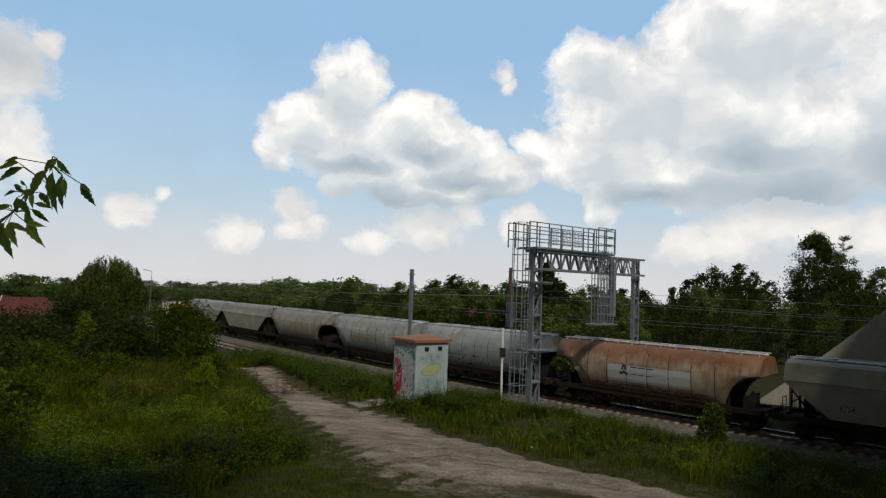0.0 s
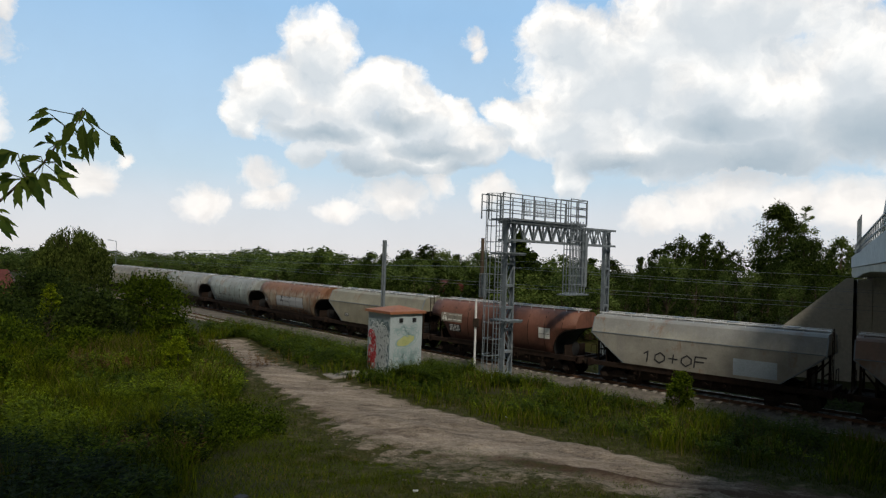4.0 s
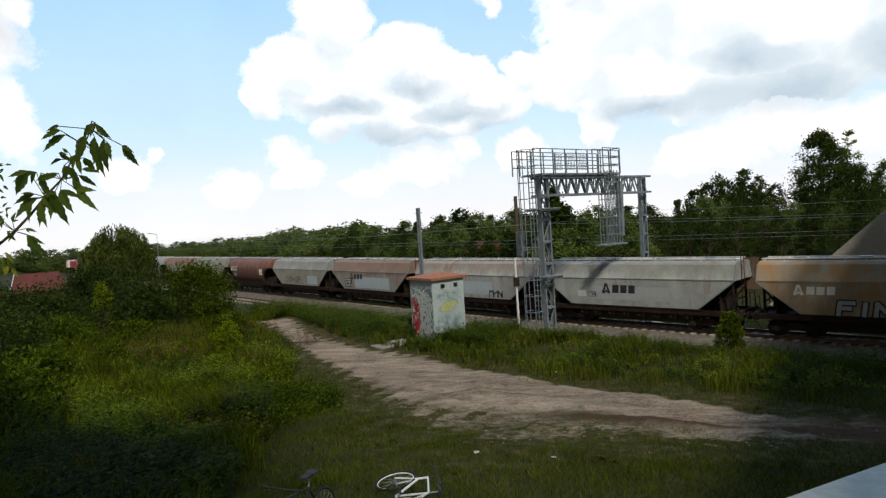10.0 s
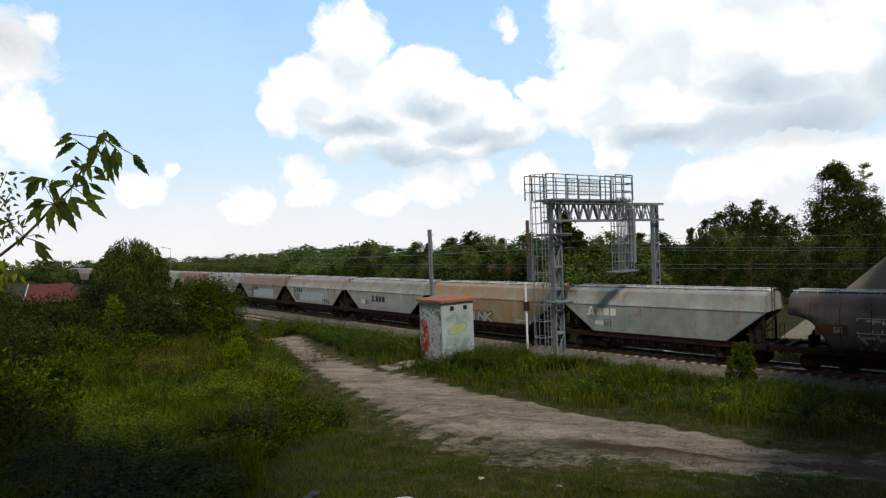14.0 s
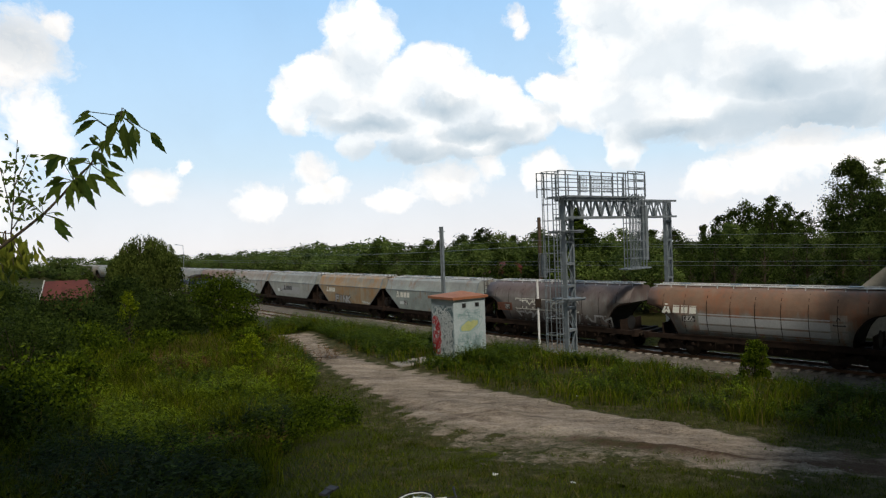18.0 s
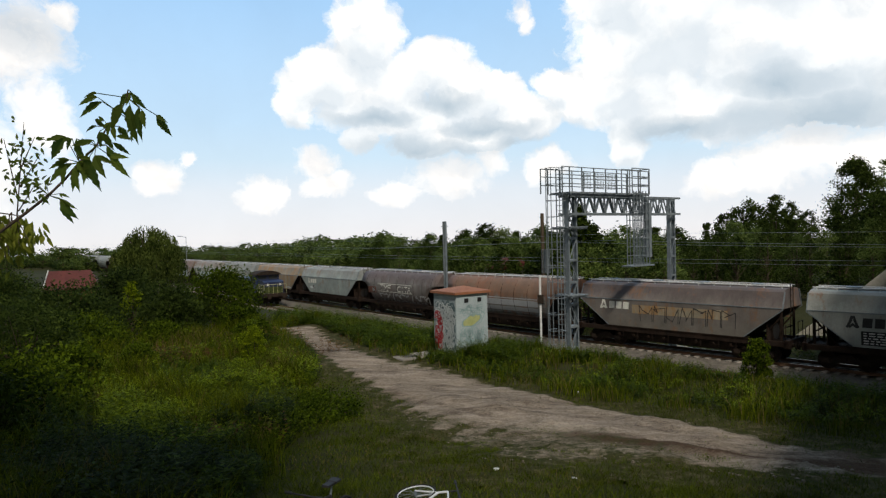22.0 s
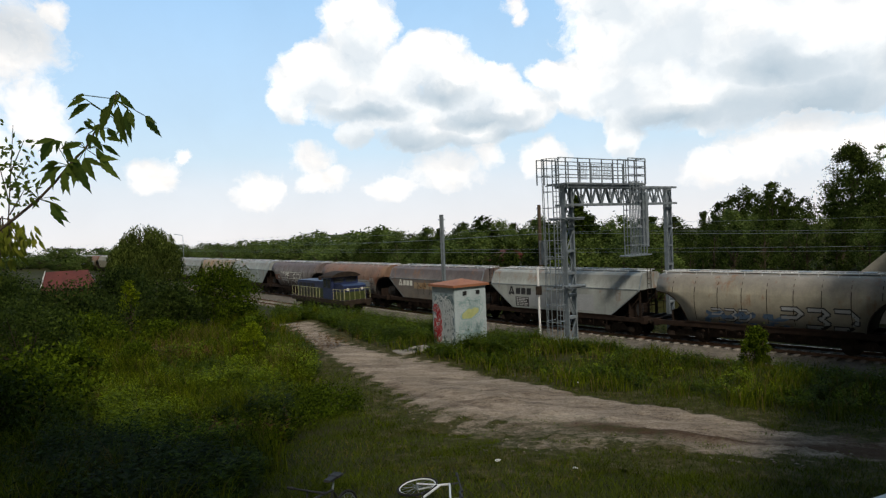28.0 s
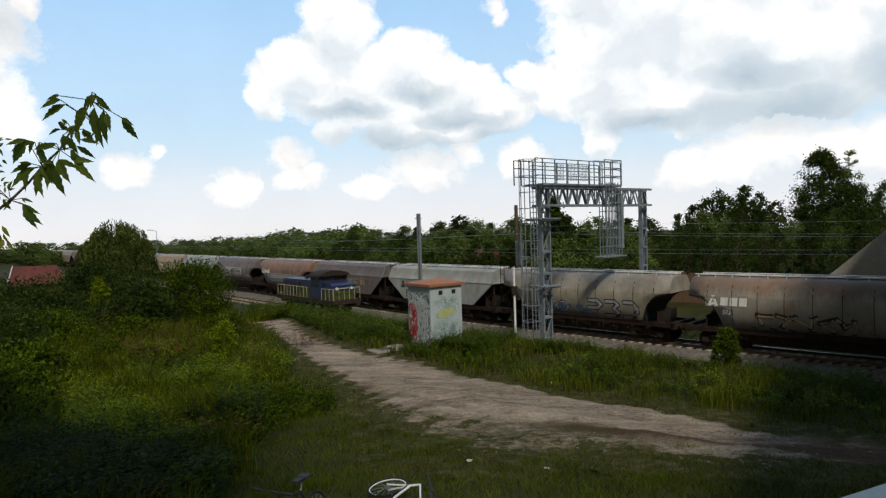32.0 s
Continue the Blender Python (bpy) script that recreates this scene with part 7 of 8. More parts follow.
    haze = ramp_node(nd, l, mt("MULTIPLY", sep.outputs[1], 0.5), [(0.0, (0.99, 0.99, 0.99)), (0.2, (0.98, 0.98, 0.98)), (0.5, (0.96, 0.96, 0.96)), (1.0, (0.94, 0.94, 0.94))])
    thin = mt("MULTIPLY", haze.outputs[0], mt("ADD", mt("MULTIPLY", wisp.outputs[0], 0.2), 0.88))
    tint = ramp_node(nd, l, mt("MULTIPLY", sep.outputs[1], 0.5), [(0.0, (0.89, 0.90, 0.94)), (0.2, (0.79, 0.88, 0.98)), (0.34, (0.64, 0.84, 1.02)), (0.5, (0.56, 0.80, 1.05)), (1.0, (0.40, 0.69, 1.06))])
    # relief: puffs lit from above
    pa = fbm(pos, 1.9, 7, 0.55).outputs[0]
    pb = fbm(vm("ADD", pos, (0.07, 0.12, 0)).outputs[0], 1.9, 7, 0.55).outputs[0]
    qa = fbm(pos, 5.2, 6, 0.55).outputs[0]
    qb = fbm(vm("ADD", pos, (0.03, 0.05, 0)).outputs[0], 5.2, 6, 0.55).outputs[0]
    relief = mt("ADD", mt("MULTIPLY_ADD", mt("SUBTRACT", pa, pb), 1.9, 0.58), mt("MULTIPLY", mt("SUBTRACT", qa, qb), 0.35))
    bel = ramp_node(nd, l, mt("ADD", belly, mt("MULTIPLY", mt("SUBTRACT", pa, 0.5), 1.1)), [(-0.0, (0, 0, 0)), (0.3, (0.5, 0.5, 0.5)), (0.9, (1, 1, 1))])
    lit = ramp_node(nd, l, relief, [(0.18, (0.84, 0.90, 0.97)), (0.42, (1.06, 1.07, 1.08)), (0.75, (1.36, 1.35, 1.33))])
    # each cloud shades its own lower parts
    above = field(CLOUDS_A + CLOUDS_B, vm("ADD", pos, (0.03, 0.20, 0)).outputs[0])
    under = ramp_node(nd, l, mt("ADD", above, mt("MULTIPLY", mt("SUBTRACT", fbm(pos, 2.4, 5, 0.5).outputs[0], 0.5), 1.5)), [(0.12, (0, 0, 0)), (0.42, (0.5, 0.5, 0.5)), (0.8, (0.9, 0.9, 0.9))])
    lit_col = mix_node(nd, l, under.outputs[0], lit.outputs[0], (0.74, 0.83, 0.92))
    col = mix_node(nd, l, mt("MULTIPLY", bel.outputs[0], 0.9), lit_col, (0.46, 0.58, 0.69))
    low = ramp_node(nd, l, mt("ADD", mt("SUBTRACT", small, big), 0.5), [(0.45, (0, 0, 0)), (0.55, (0.4, 0.4, 0.4))])
    col = mix_node(nd, l, low.outputs[0], col, (1.03, 0.99, 0.975))
    hz = mix_node(nd, l, mask, tint.outputs[0], col)
    em = nd.new("ShaderNodeEmission")
    l.new(hz, em.inputs[0])
    em.inputs[1].default_value = 1.21
    tr = nd.new("ShaderNodeBsdfTransparent")
    mx = nd.new("ShaderNodeMixShader")
    l.new(mt("MAXIMUM", mask, mt("MINIMUM", thin, 1.0)), mx.inputs[0])
    l.new(tr.outputs[0], mx.inputs[1])
    l.new(em.outputs[0], mx.inputs[2])
    l.new(mx.outputs[0], nd["Material Output"].inputs[0])
    me.materials.append(m)
    tagged(new("cloud_backdrop", me), "bright white cumulus clouds in a blue summer sky", "sky", kind="structure")


# bearing, height, half width, half height of each puff, in degrees
CLOUDS_A = [(-8.5, 17.0, 3.9, 3.6), (-11.6, 13.6, 4.5, 3.2), (-7.8, 12.0, 5.8, 3.8), (-2.8, 14.2, 4.0, 3.0), (0.1, 12.0, 4.9, 3.0), (-5.0, 10.0, 5.6, 2.8), (2.5, 12.3, 2.9, 2.3), (4.9, 10.0, 3.6, 2.3), (0.9, 8.6, 4.6, 2.2), (-3.6, 8.1, 4.8, 1.9), (-9.4, 8.3, 1.6, 1.2), (-14.0, 11.2, 2.1, 2.4)]
CLOUDS_B = [(18.2, 16.0, 9.5, 5.5), (14.5, 12.5, 6.4, 4.0), (24.5, 14.2, 8.8, 5.5), (30.1, 12.5, 7.0, 5.5), (9.7, 11.1, 4.3, 2.3), (16.6, 9.4, 4.9, 2.3), (22.2, 9.6, 7.4, 3.3), (29.5, 9.4, 6.5, 2.7), (13.8, 7.5, 2.0, 2.2), (7.9, 12.9, 2.2, 1.2), (34.5, 13.4, 6.0, 6.5), (42, 12, 7, 6), (26, 20, 12, 5), (13, 19, 4, 3)]
CLOUDS_C = [(-17.6, 4.2, 2.3, 1.4), (-13.3, 6.4, 2.2, 1.4), (-12.0, 4.7, 2.9, 1.2), (-1.7, 5.1, 3.6, 1.7), (-6.2, 3.8, 2.6, 0.9), (2.3, 6.3, 1.6, 1.4), (-25.3, 5.2, 2.1, 1.5), (-23.2, 6.8, 0.8, 0.7), (4.7, 18.6, 1.0, 1.0), (5.2, 17.5, 0.8, 0.9), (-32.1, 17.2, 1.3, 0.8), (-33.2, 9.8, 2.5, 3.3), (-35.5, 14.5, 4.1, 4.0), (26.6, 5.9, 4.2, 2.5), (24.0, 4.9, 3.4, 1.9), (20.6, 4.2, 3.0, 1.3), (30.4, 5.2, 4.0, 1.9), (6.6, 5.6, 1.9, 1.6), (-38, 6, 4, 4), (35, 5, 4, 2.4)]
BELLIES = [(-4.5, 7.2, 7.0, 1.6), (1.9, 9.1, 5.4, 1.2), (-1.5, 11.4, 3.4, 1.1), (28.0, 8.3, 9.0, 2.3), (17.5, 8.0, 5.7, 1.6), (25.1, 11.2, 4.5, 1.8), (-34.6, 15.7, 4.9, 2.6), (4.8, 7.7, 4.2, 1.3), (-8.0, 10.0, 4.2, 1.0), (36, 10, 6, 3)]
build_sky()

# ---- sleepers ----
def sleepers():
    bm = bmesh.new()
    box(bm, -0.13, -1.3, -0.12, 0.13, 1.3, 0.10, bevel=0.02)
    me = mesh_of("sleeper", bm, M["sleeper"])
    rnd = random.Random(3)
    for th, off, z, s0, n in ((near_rails, NEAR_TRACK, NEAR_Z, -8, 190), (far_rails, FAR_TRACK, 0.0, -8, 90)):
        for k in range(n):
            ob = part("sleeper", me, None, th)
            ob.matrix_basis = line_pose(s0 + k * 0.62 + rnd.uniform(-0.03, 0.03), off + rnd.uniform(-0.04, 0.04), z - 0.25) @ Matrix.Rotation(rnd.uniform(-0.02, 0.02), 4, "Z")


sleepers()


# ---- graffiti on the hut ----
M["spray_dusk"] = surface("dark_teal_spray", (0.09, 0.15, 0.17), (0.15, 0.22, 0.24), fine=10, large=2, rough=0.6, bump=0.0)
def hut_paint(name, face, lines, w, mat, label, lift=0.006):
    """Sprayed lines on a face of the hut; face 'l' is the one towards the dirt path's far end, 'r' the one with the vents."""
    bm = bmesh.new()
    for pts in lines:
        for (xa, za), (xb, zb) in zip(pts, pts[1:]):
            d = Vector((xb - xa, zb - za))
            if d.length < 1e-4:
                continue
            q = Vector((-d.y, d.x)).normalized() * w / 2
            vs = []
            for a_, c in ((xa + q.x, za + q.y), (xa - q.x, za - q.y), (xb - q.x, zb - q.y), (xb + q.x, zb + q.y)):
                vs.append(bm.verts.new((-lift, a_, c) if face == "l" else (a_, -lift, c)))
            bm.faces.new(vs)
    part(name, bm, mat, hut, label)


def swirl(rnd, x0, x1, z0, z1, n, size):
    out = []
    for _ in range(n):
        cx, cz, a0, r = rnd.uniform(x0 + size, x1 - size), rnd.uniform(z0 + size, z1 - size), rnd.uniform(0, 6.28), rnd.uniform(0.4, 1.0) * size
        turn = rnd.uniform(1.5, 4.2) * rnd.choice((-1, 1))
        out.append([(cx + r * math.cos(a0 + turn * k / 5), cz + r * 1.35 * math.sin(a0 + turn * k / 5)) for k in range(6)])
    return out


_r = random.Random(8)
hut_paint("graffiti_shade", "l", swirl(_r, 0.03, 1.9, 0.2, 2.65, 420, 0.16), 0.09, M["spray_dusk"], "dark teal sprayed loops", 0.004)
hut_paint("graffiti_white", "l", swirl(_r, 0.03, 1.9, 0.25, 2.62, 250, 0.19), 0.045, M["spray_white"], "dense white sprayed loops", 0.008)
hut_paint("graffiti_red", "l", swirl(_r, 1.05, 1.92, 0.2, 2.1, 46, 0.19), 0.06, M["spray_red"], "red sprayed lettering", 0.011)
for _w, _m, _l, _n in ((1.0, "spray_teal", 0.003, "graffiti_shadow"), (0.84, "spray_yellow", 0.005, "graffiti_yellow")):
    _bm = bmesh.new()
    _bm.faces.new([_bm.verts.new((0.93 + _w * (0.62 * math.cos(q) - 0.06 * math.sin(q)), -_l, 1.72 + _w * (0.17 * math.cos(q) + 0.27 * math.sin(q)) + 0.02 * math.sin(5 * q))) for q in np.linspace(0, math.tau, 29)[:-1]])
    part(_n, _bm, M[_m], hut, "faded yellow sprayed oval" if _m == "spray_yellow" else "grey rim round the yellow oval")
hut_paint("graffiti_grey", "r", [[(0.15, 2.35), (0.5, 2.30), (0.8, 2.38), (1.2, 2.28), (1.6, 2.35)], [(0.2, 2.22), (0.6, 2.26), (1.1, 2.2)], [(0.2, 1.0), (0.9, 1.35), (1.5, 1.6), (1.75, 2.0), (1.5, 2.15)], [(1.1, 0.7), (1.35, 1.0), (1.5, 0.5)]] + swirl(_r, 0.15, 1.8, 0.3, 1.4, 75, 0.17) + swirl(_r, 0.15, 1.8, 1.9, 2.5, 22, 0.17), 0.04, M["spray_teal"], "grey sprayed outlines", 0.007)


# ---- branch beside the camera ----
PX = 0.00168        # metres across a leaf's unit of length


def add_leaf(bm, p, d, up, ln, w):
    """A pointed, folded, drooping leaf."""
    d = d.normalized()
    side = d.cross(up).normalized()
    nrm = side.cross(d).normalized()
    rows = []
    for t, ww, dr in ((0, 0.05, 0), (0.16, 0.55, 0.03), (0.36, 1.0, 0.02), (0.46, 0.76, 0.0), (0.54, 0.88, -0.02), (0.66, 0.5, -0.05), (0.72, 0.58, -0.07), (0.86, 0.2, -0.12), (1.0, 0.0, -0.18)):
        c = p + d * ln * t + nrm * ln * dr
        rows.append((bm.verts.new(c + side * w * ww + nrm * w * 0.3 * ww), bm.verts.new(c), bm.verts.new(c - side * w * ww + nrm * w * 0.3 * ww)))
    for a_, c in zip(rows, rows[1:]):
        bm.faces.new((a_[0], a_[1], c[1], c[0]))
        bm.faces.new((a_[1], a_[2], c[2], c[1]))


BRANCH_M = Matrix.Translation((-1.109, 1.944, 7.626)) @ pose(0, 0, 0, 89.6, 2.61, 1.28)
# start of each leaflet (units right and up of the middle of the branch), its direction in degrees and its length
TOP_LEAVES = [(35, 91, 213, 42), (36, 90, -55, 30), (0, 66, 217, 40), (-8, 80, 200, 20), (-4, 72, 205, 30), (16, 68, 250, 34), (40, 60, 246, 46), (48, 62, -80, 60), (62, 60, -95, 52), (72, 52, -72, 30), (82, 50, -58, 38), (38, 34, -92, 30)]
MID_LEAVES = [(-15, 25, 195, 26), (-18, 36, -40, 22), (-20, 40, 150, 18), (10, 30, -60, 26), (24, 22, -75, 24), (26, 6, -8, 26), (0, 12, -55, 34), (-22, -4, 188, 36), (-10, -6, -68, 40), (6, -2, -35, 30), (14, 30, -100, 22), (-30, 2, 205, 24)]
LEFT_LEAVES = [(-78, 6, 197, 42), (-66, 4, 232, 46), (-54, 2, -78, 44), (-76, -34, 208, 32), (-70, -40, 222, 46), (-66, -46, 256, 34), (-59, -46, -93, 40), (-52, -48, -80, 40), (-48, -40, -40, 34), (-36, -34, -6, 20)]
LOW_LEAVES = [(-22, -28, -80, 60), (-26, -30, -95, 44), (-6, -30, -57, 42), (8, -28, -43, 48), (-86, -108, -84, 42), (-74, -106, -62, 40), (-118, -80, 238, 38), (-128, -74, 185, 36), (-100, -95, -20, 16), (-104, -100, -60, 18), (-112, -104, 230, 16), (-96, -84, 60, 18), (-108, -88, 120, 16)]
STEM = [(-215, -185), (-150, -136), (-105, -100), (-75, -70), (-50, -40), (-20, -10), (0, 25), (22, 50), (34, 78), (36, 92)]


def build_branch():
    th = empty("maple_branch", BRANCH_M)
    tagged(th, "leafy green maple branch hanging close by", "branch")
    rng = random.Random(4)
    bm = bmesh.new()
    n, rings = len(STEM), []
    for k, (xa, ya) in enumerate(STEM):
        (x0, y0), (x1, y1) = STEM[max(k - 1, 0)], STEM[min(k + 1, n - 1)]
        d = Vector((x1 - x0, y1 - y0, 0)).normalized()
        side, r = Vector((-d.y, d.x, 0)), PX * (3.0 - 2.2 * k / n)
        rings.append([bm.verts.new(Vector((xa * PX, ya * PX, 0)) + side * r * math.cos(q * math.tau / 6) + Vector((0, 0, r * math.sin(q * math.tau / 6)))) for q in range(6)])
    for ra, rb in zip(rings, rings[1:]):
        for q in range(6):
            bm.faces.new((ra[q], ra[(q + 1) % 6], rb[(q + 1) % 6], rb[q]))
    part("twig", bm, M["bark"], th, "thin brown twig")
    for group in (TOP_LEAVES, MID_LEAVES, LEFT_LEAVES, LOW_LEAVES):
        for x, y, ang, ln in group:
            near = min(STEM[2:], key=lambda q: (q[0] - x) ** 2 + (q[1] - y) ** 2)
            zz = rng.uniform(-0.05, 0.05)
            bm = bmesh.new()
            p = Vector((x * PX, y * PX, zz))
            d = Vector((math.cos(radians(ang)), math.sin(radians(ang)), rng.uniform(-0.5, 0.5)))
            up = Vector((rng.uniform(-0.4, 0.4), rng.uniform(-0.1, 0.6), 1.0))
            add_leaf(bm, p, d, up, ln * PX * 1.2, ln * PX * rng.uniform(0.17, 0.235))
            if rng.random() < 0.6:
                sec = radians(ang + rng.choice((-1, 1)) * rng.uniform(24, 40))
                add_leaf(bm, p, Vector((math.cos(sec), math.sin(sec), rng.uniform(-0.5, 0.5))), up, ln * PX * rng.uniform(0.6, 0.9), ln * PX * rng.uniform(0.11, 0.15))
            bar(bm, (near[0] * PX, near[1] * PX, 0), p, PX * 0.8, 4)
            part("leaf", bm, M["leaf_near"], th)
    return th


branch = build_branch()


def build_side_twigs():
    """A small-leaved upright twig and a drooping spray with sunlight in its leaf colour, both at the same tree's edge.
    """
    rng = random.Random(14)
    th = empty("ash_twigs", BRANCH_M)
    tagged(th, "fine upright twigs with small dark leaves", "branch")
    bm = bmesh.new()
    lf = bmesh.new()
    for x0, y0, x1, y1 in ((a_ - 110, b_ - 10, c_ - 110, d_ - 10) for a_, b_, c_, d_ in ((-175, -120, -163, 75), (-170, -60, -128, 10), (-172, -90, -205, 40), (-168, -20, -140, 45), (-172, -110, -130, -40))):
        bar(bm, (x0 * PX, y0 * PX, -0.3), (x1 * PX, y1 * PX, -0.3), PX * 1.6, 5, PX * 0.6)
        for k in range(26):
            t = rng.uniform(0.1, 1.0)
            p = Vector(((x0 + (x1 - x0) * t + rng.uniform(-9, 9)) * PX, (y0 + (y1 - y0) * t + rng.uniform(-8, 8)) * PX, -0.3 + rng.uniform(-0.06, 0.06)))
            a_ = rng.uniform(0, 6.28)
            add_leaf(lf, p, Vector((math.cos(a_), math.sin(a_) - 0.3, rng.uniform(-0.4, 0.4))), Vector((0.2, 0.3, 1)), rng.uniform(11, 17) * PX, rng.uniform(2.4, 3.4) * PX)
    part("twig", bm, M["bark"], th)
    ob = part("leaves", lf, M["leaf_near"], th, "small dark leaves")
    ob["kind"] = "stuff"
    th2 = empty("sunlit_spray", BRANCH_M)
    tagged(th2, "drooping spray of leaves tinted yellow-green for sunlight", "branch")
    bm = bmesh.new()
    lf = bmesh.new()
    for k in range(14):
        x0, y0 = rng.uniform(-285, -205), rng.uniform(-150, -125)
        x1, y1 = x0 + rng.uniform(-10, 26), y0 - rng.uniform(40, 100)
        bar(bm, (x0 * PX, y0 * PX, -0.1), (x1 * PX, y1 * PX, -0.1), PX * 1.2, 5, PX * 0.5)
        for q in range(15):
            t = rng.random()
            p = Vector(((x0 + (x1 - x0) * t + rng.uniform(-8, 8)) * PX, (y0 + (y1 - y0) * t) * PX, -0.1 + rng.uniform(-0.12, 0.12)))
            add_leaf(lf, p, Vector((rng.uniform(-0.6, 0.6), -1, rng.uniform(-0.4, 0.4))), Vector((rng.uniform(-.5, .5), 0.3, 1)), rng.uniform(18, 30) * PX, rng.uniform(4, 6) * PX)
    bar(bm, (-285 * PX, -122 * PX, -0.1), (-200 * PX, -132 * PX, -0.1), PX * 2, 5, PX)
    part("twig", bm, M["bark"], th2)
    ob = part("leaves", lf, M["leaf_sun_tint"], th2, "yellow-green leaves")
    ob["kind"] = "stuff"
    return th, th2


twigs, spray = build_side_twigs()

SWAY = [  # seconds and the branch's shift in metres
    (0.0, 0.218, -0.081, -0.209), (1.0, 0.208, -0.069, -0.144), (2.0, 0.172, -0.063, -0.143), (4.5, 0.195, 0.060, -0.010),
    (5.0, 0.198, 0.057, 0.003), (5.5, 0.226, 0.093, -0.044), (6.0, 0.218, 0.141, -0.019), (6.5, 0.239, 0.155, -0.015),
    (7.0, 0.204, 0.188, 0.015), (7.5, 0.173, 0.169, 0.031), (8.0, 0.135, 0.109, 0.036), (8.5, 0.029, 0.051, 0.025),
    (9.0, 0.029, 0.072, -0.019), (9.5, 0.055, 0.088, -0.037), (10.0, 0.037, 0.066, -0.046), (10.5, 0.007, 0.064, -0.031),
    (11.0, -0.014, 0.030, -0.035), (11.5, -0.008, 0.024, -0.031), (12.0, -0.020, 0.017, -0.015), (12.5, -0.017, 0.007, -0.005),
    (13.0, 0.004, 0.013, -0.009), (13.5, 0.041, 0.026, -0.007), (15.5, -0.003, -0.013, -0.007), (16.0, -0.024, -0.022, -0.017),
    (16.5, 0.020, -0.007, -0.023), (17.0, 0.007, -0.020, 0.049), (17.5, 0.009, -0.001, -0.011), (18.0, -0.001, -0.021, 0.059),
    (18.5, -0.002, -0.036, 0.118), (19.0, -0.010, -0.015, 0.046), (19.5, -0.021, -0.024, 0.024), (20.0, -0.031, -0.034, 0.066),
    (20.5, -0.031, -0.015, 0.047), (21.0, -0.037, -0.032, 0.059), (21.5, -0.019, -0.024, 0.068), (22.0, -0.028, -0.026, 0.079),
    (22.5, -0.021, -0.004, 0.059), (23.0, -0.027, -0.015, 0.022), (23.5, -0.042, -0.027, 0.100), (24.0, -0.030, -0.036, 0.108),
    (24.5, -0.021, -0.020, 0.077), (25.0, -0.008, -0.009, 0.059), (25.5, -0.018, -0.000, 0.056), (27.5, -0.028, 0.011, 0.040),
    (28.0, -0.040, -0.024, 0.067), (28.5, 0.015, 0.029, 0.093), (29.0, 0.012, 0.026, 0.071), (29.5, 0.002, 0.042, 0.073),
    (30.0, 0.010, 0.041, 0.089), (30.5, 0.011, 0.030, 0.088), (31.0, 0.023, 0.033, 0.051), (31.5, 0.026, 0.054, 0.047),
    (32.0, 0.025, 0.042, 0.040),
]


def sway():
    for ob, part_of in ((branch, 1.0), (twigs, 0.9), (spray, 0.9)):
        walk(ob, [(t, Matrix.Translation((x * part_of, y * part_of, z * part_of)) @ BRANCH_M) for t, x, y, z in SWAY])


# ---- bicycles ----
M["bike_dark"] = surface("black_bike_paint", (0.012, 0.012, 0.014), (0.024, 0.024, 0.027), fine=20, large=4, rough=0.8, bump=0.0)
M["bike_white"] = surface("white_bike_paint", (0.55, 0.57, 0.60), (0.70, 0.72, 0.74), fine=20, large=4, rough=0.35, bump=0.0)
M["rubber"] = surface("tyre_rubber", (0.012, 0.012, 0.012), (0.03, 0.03, 0.03), fine=30, large=4, rough=0.9, bump=0.05)


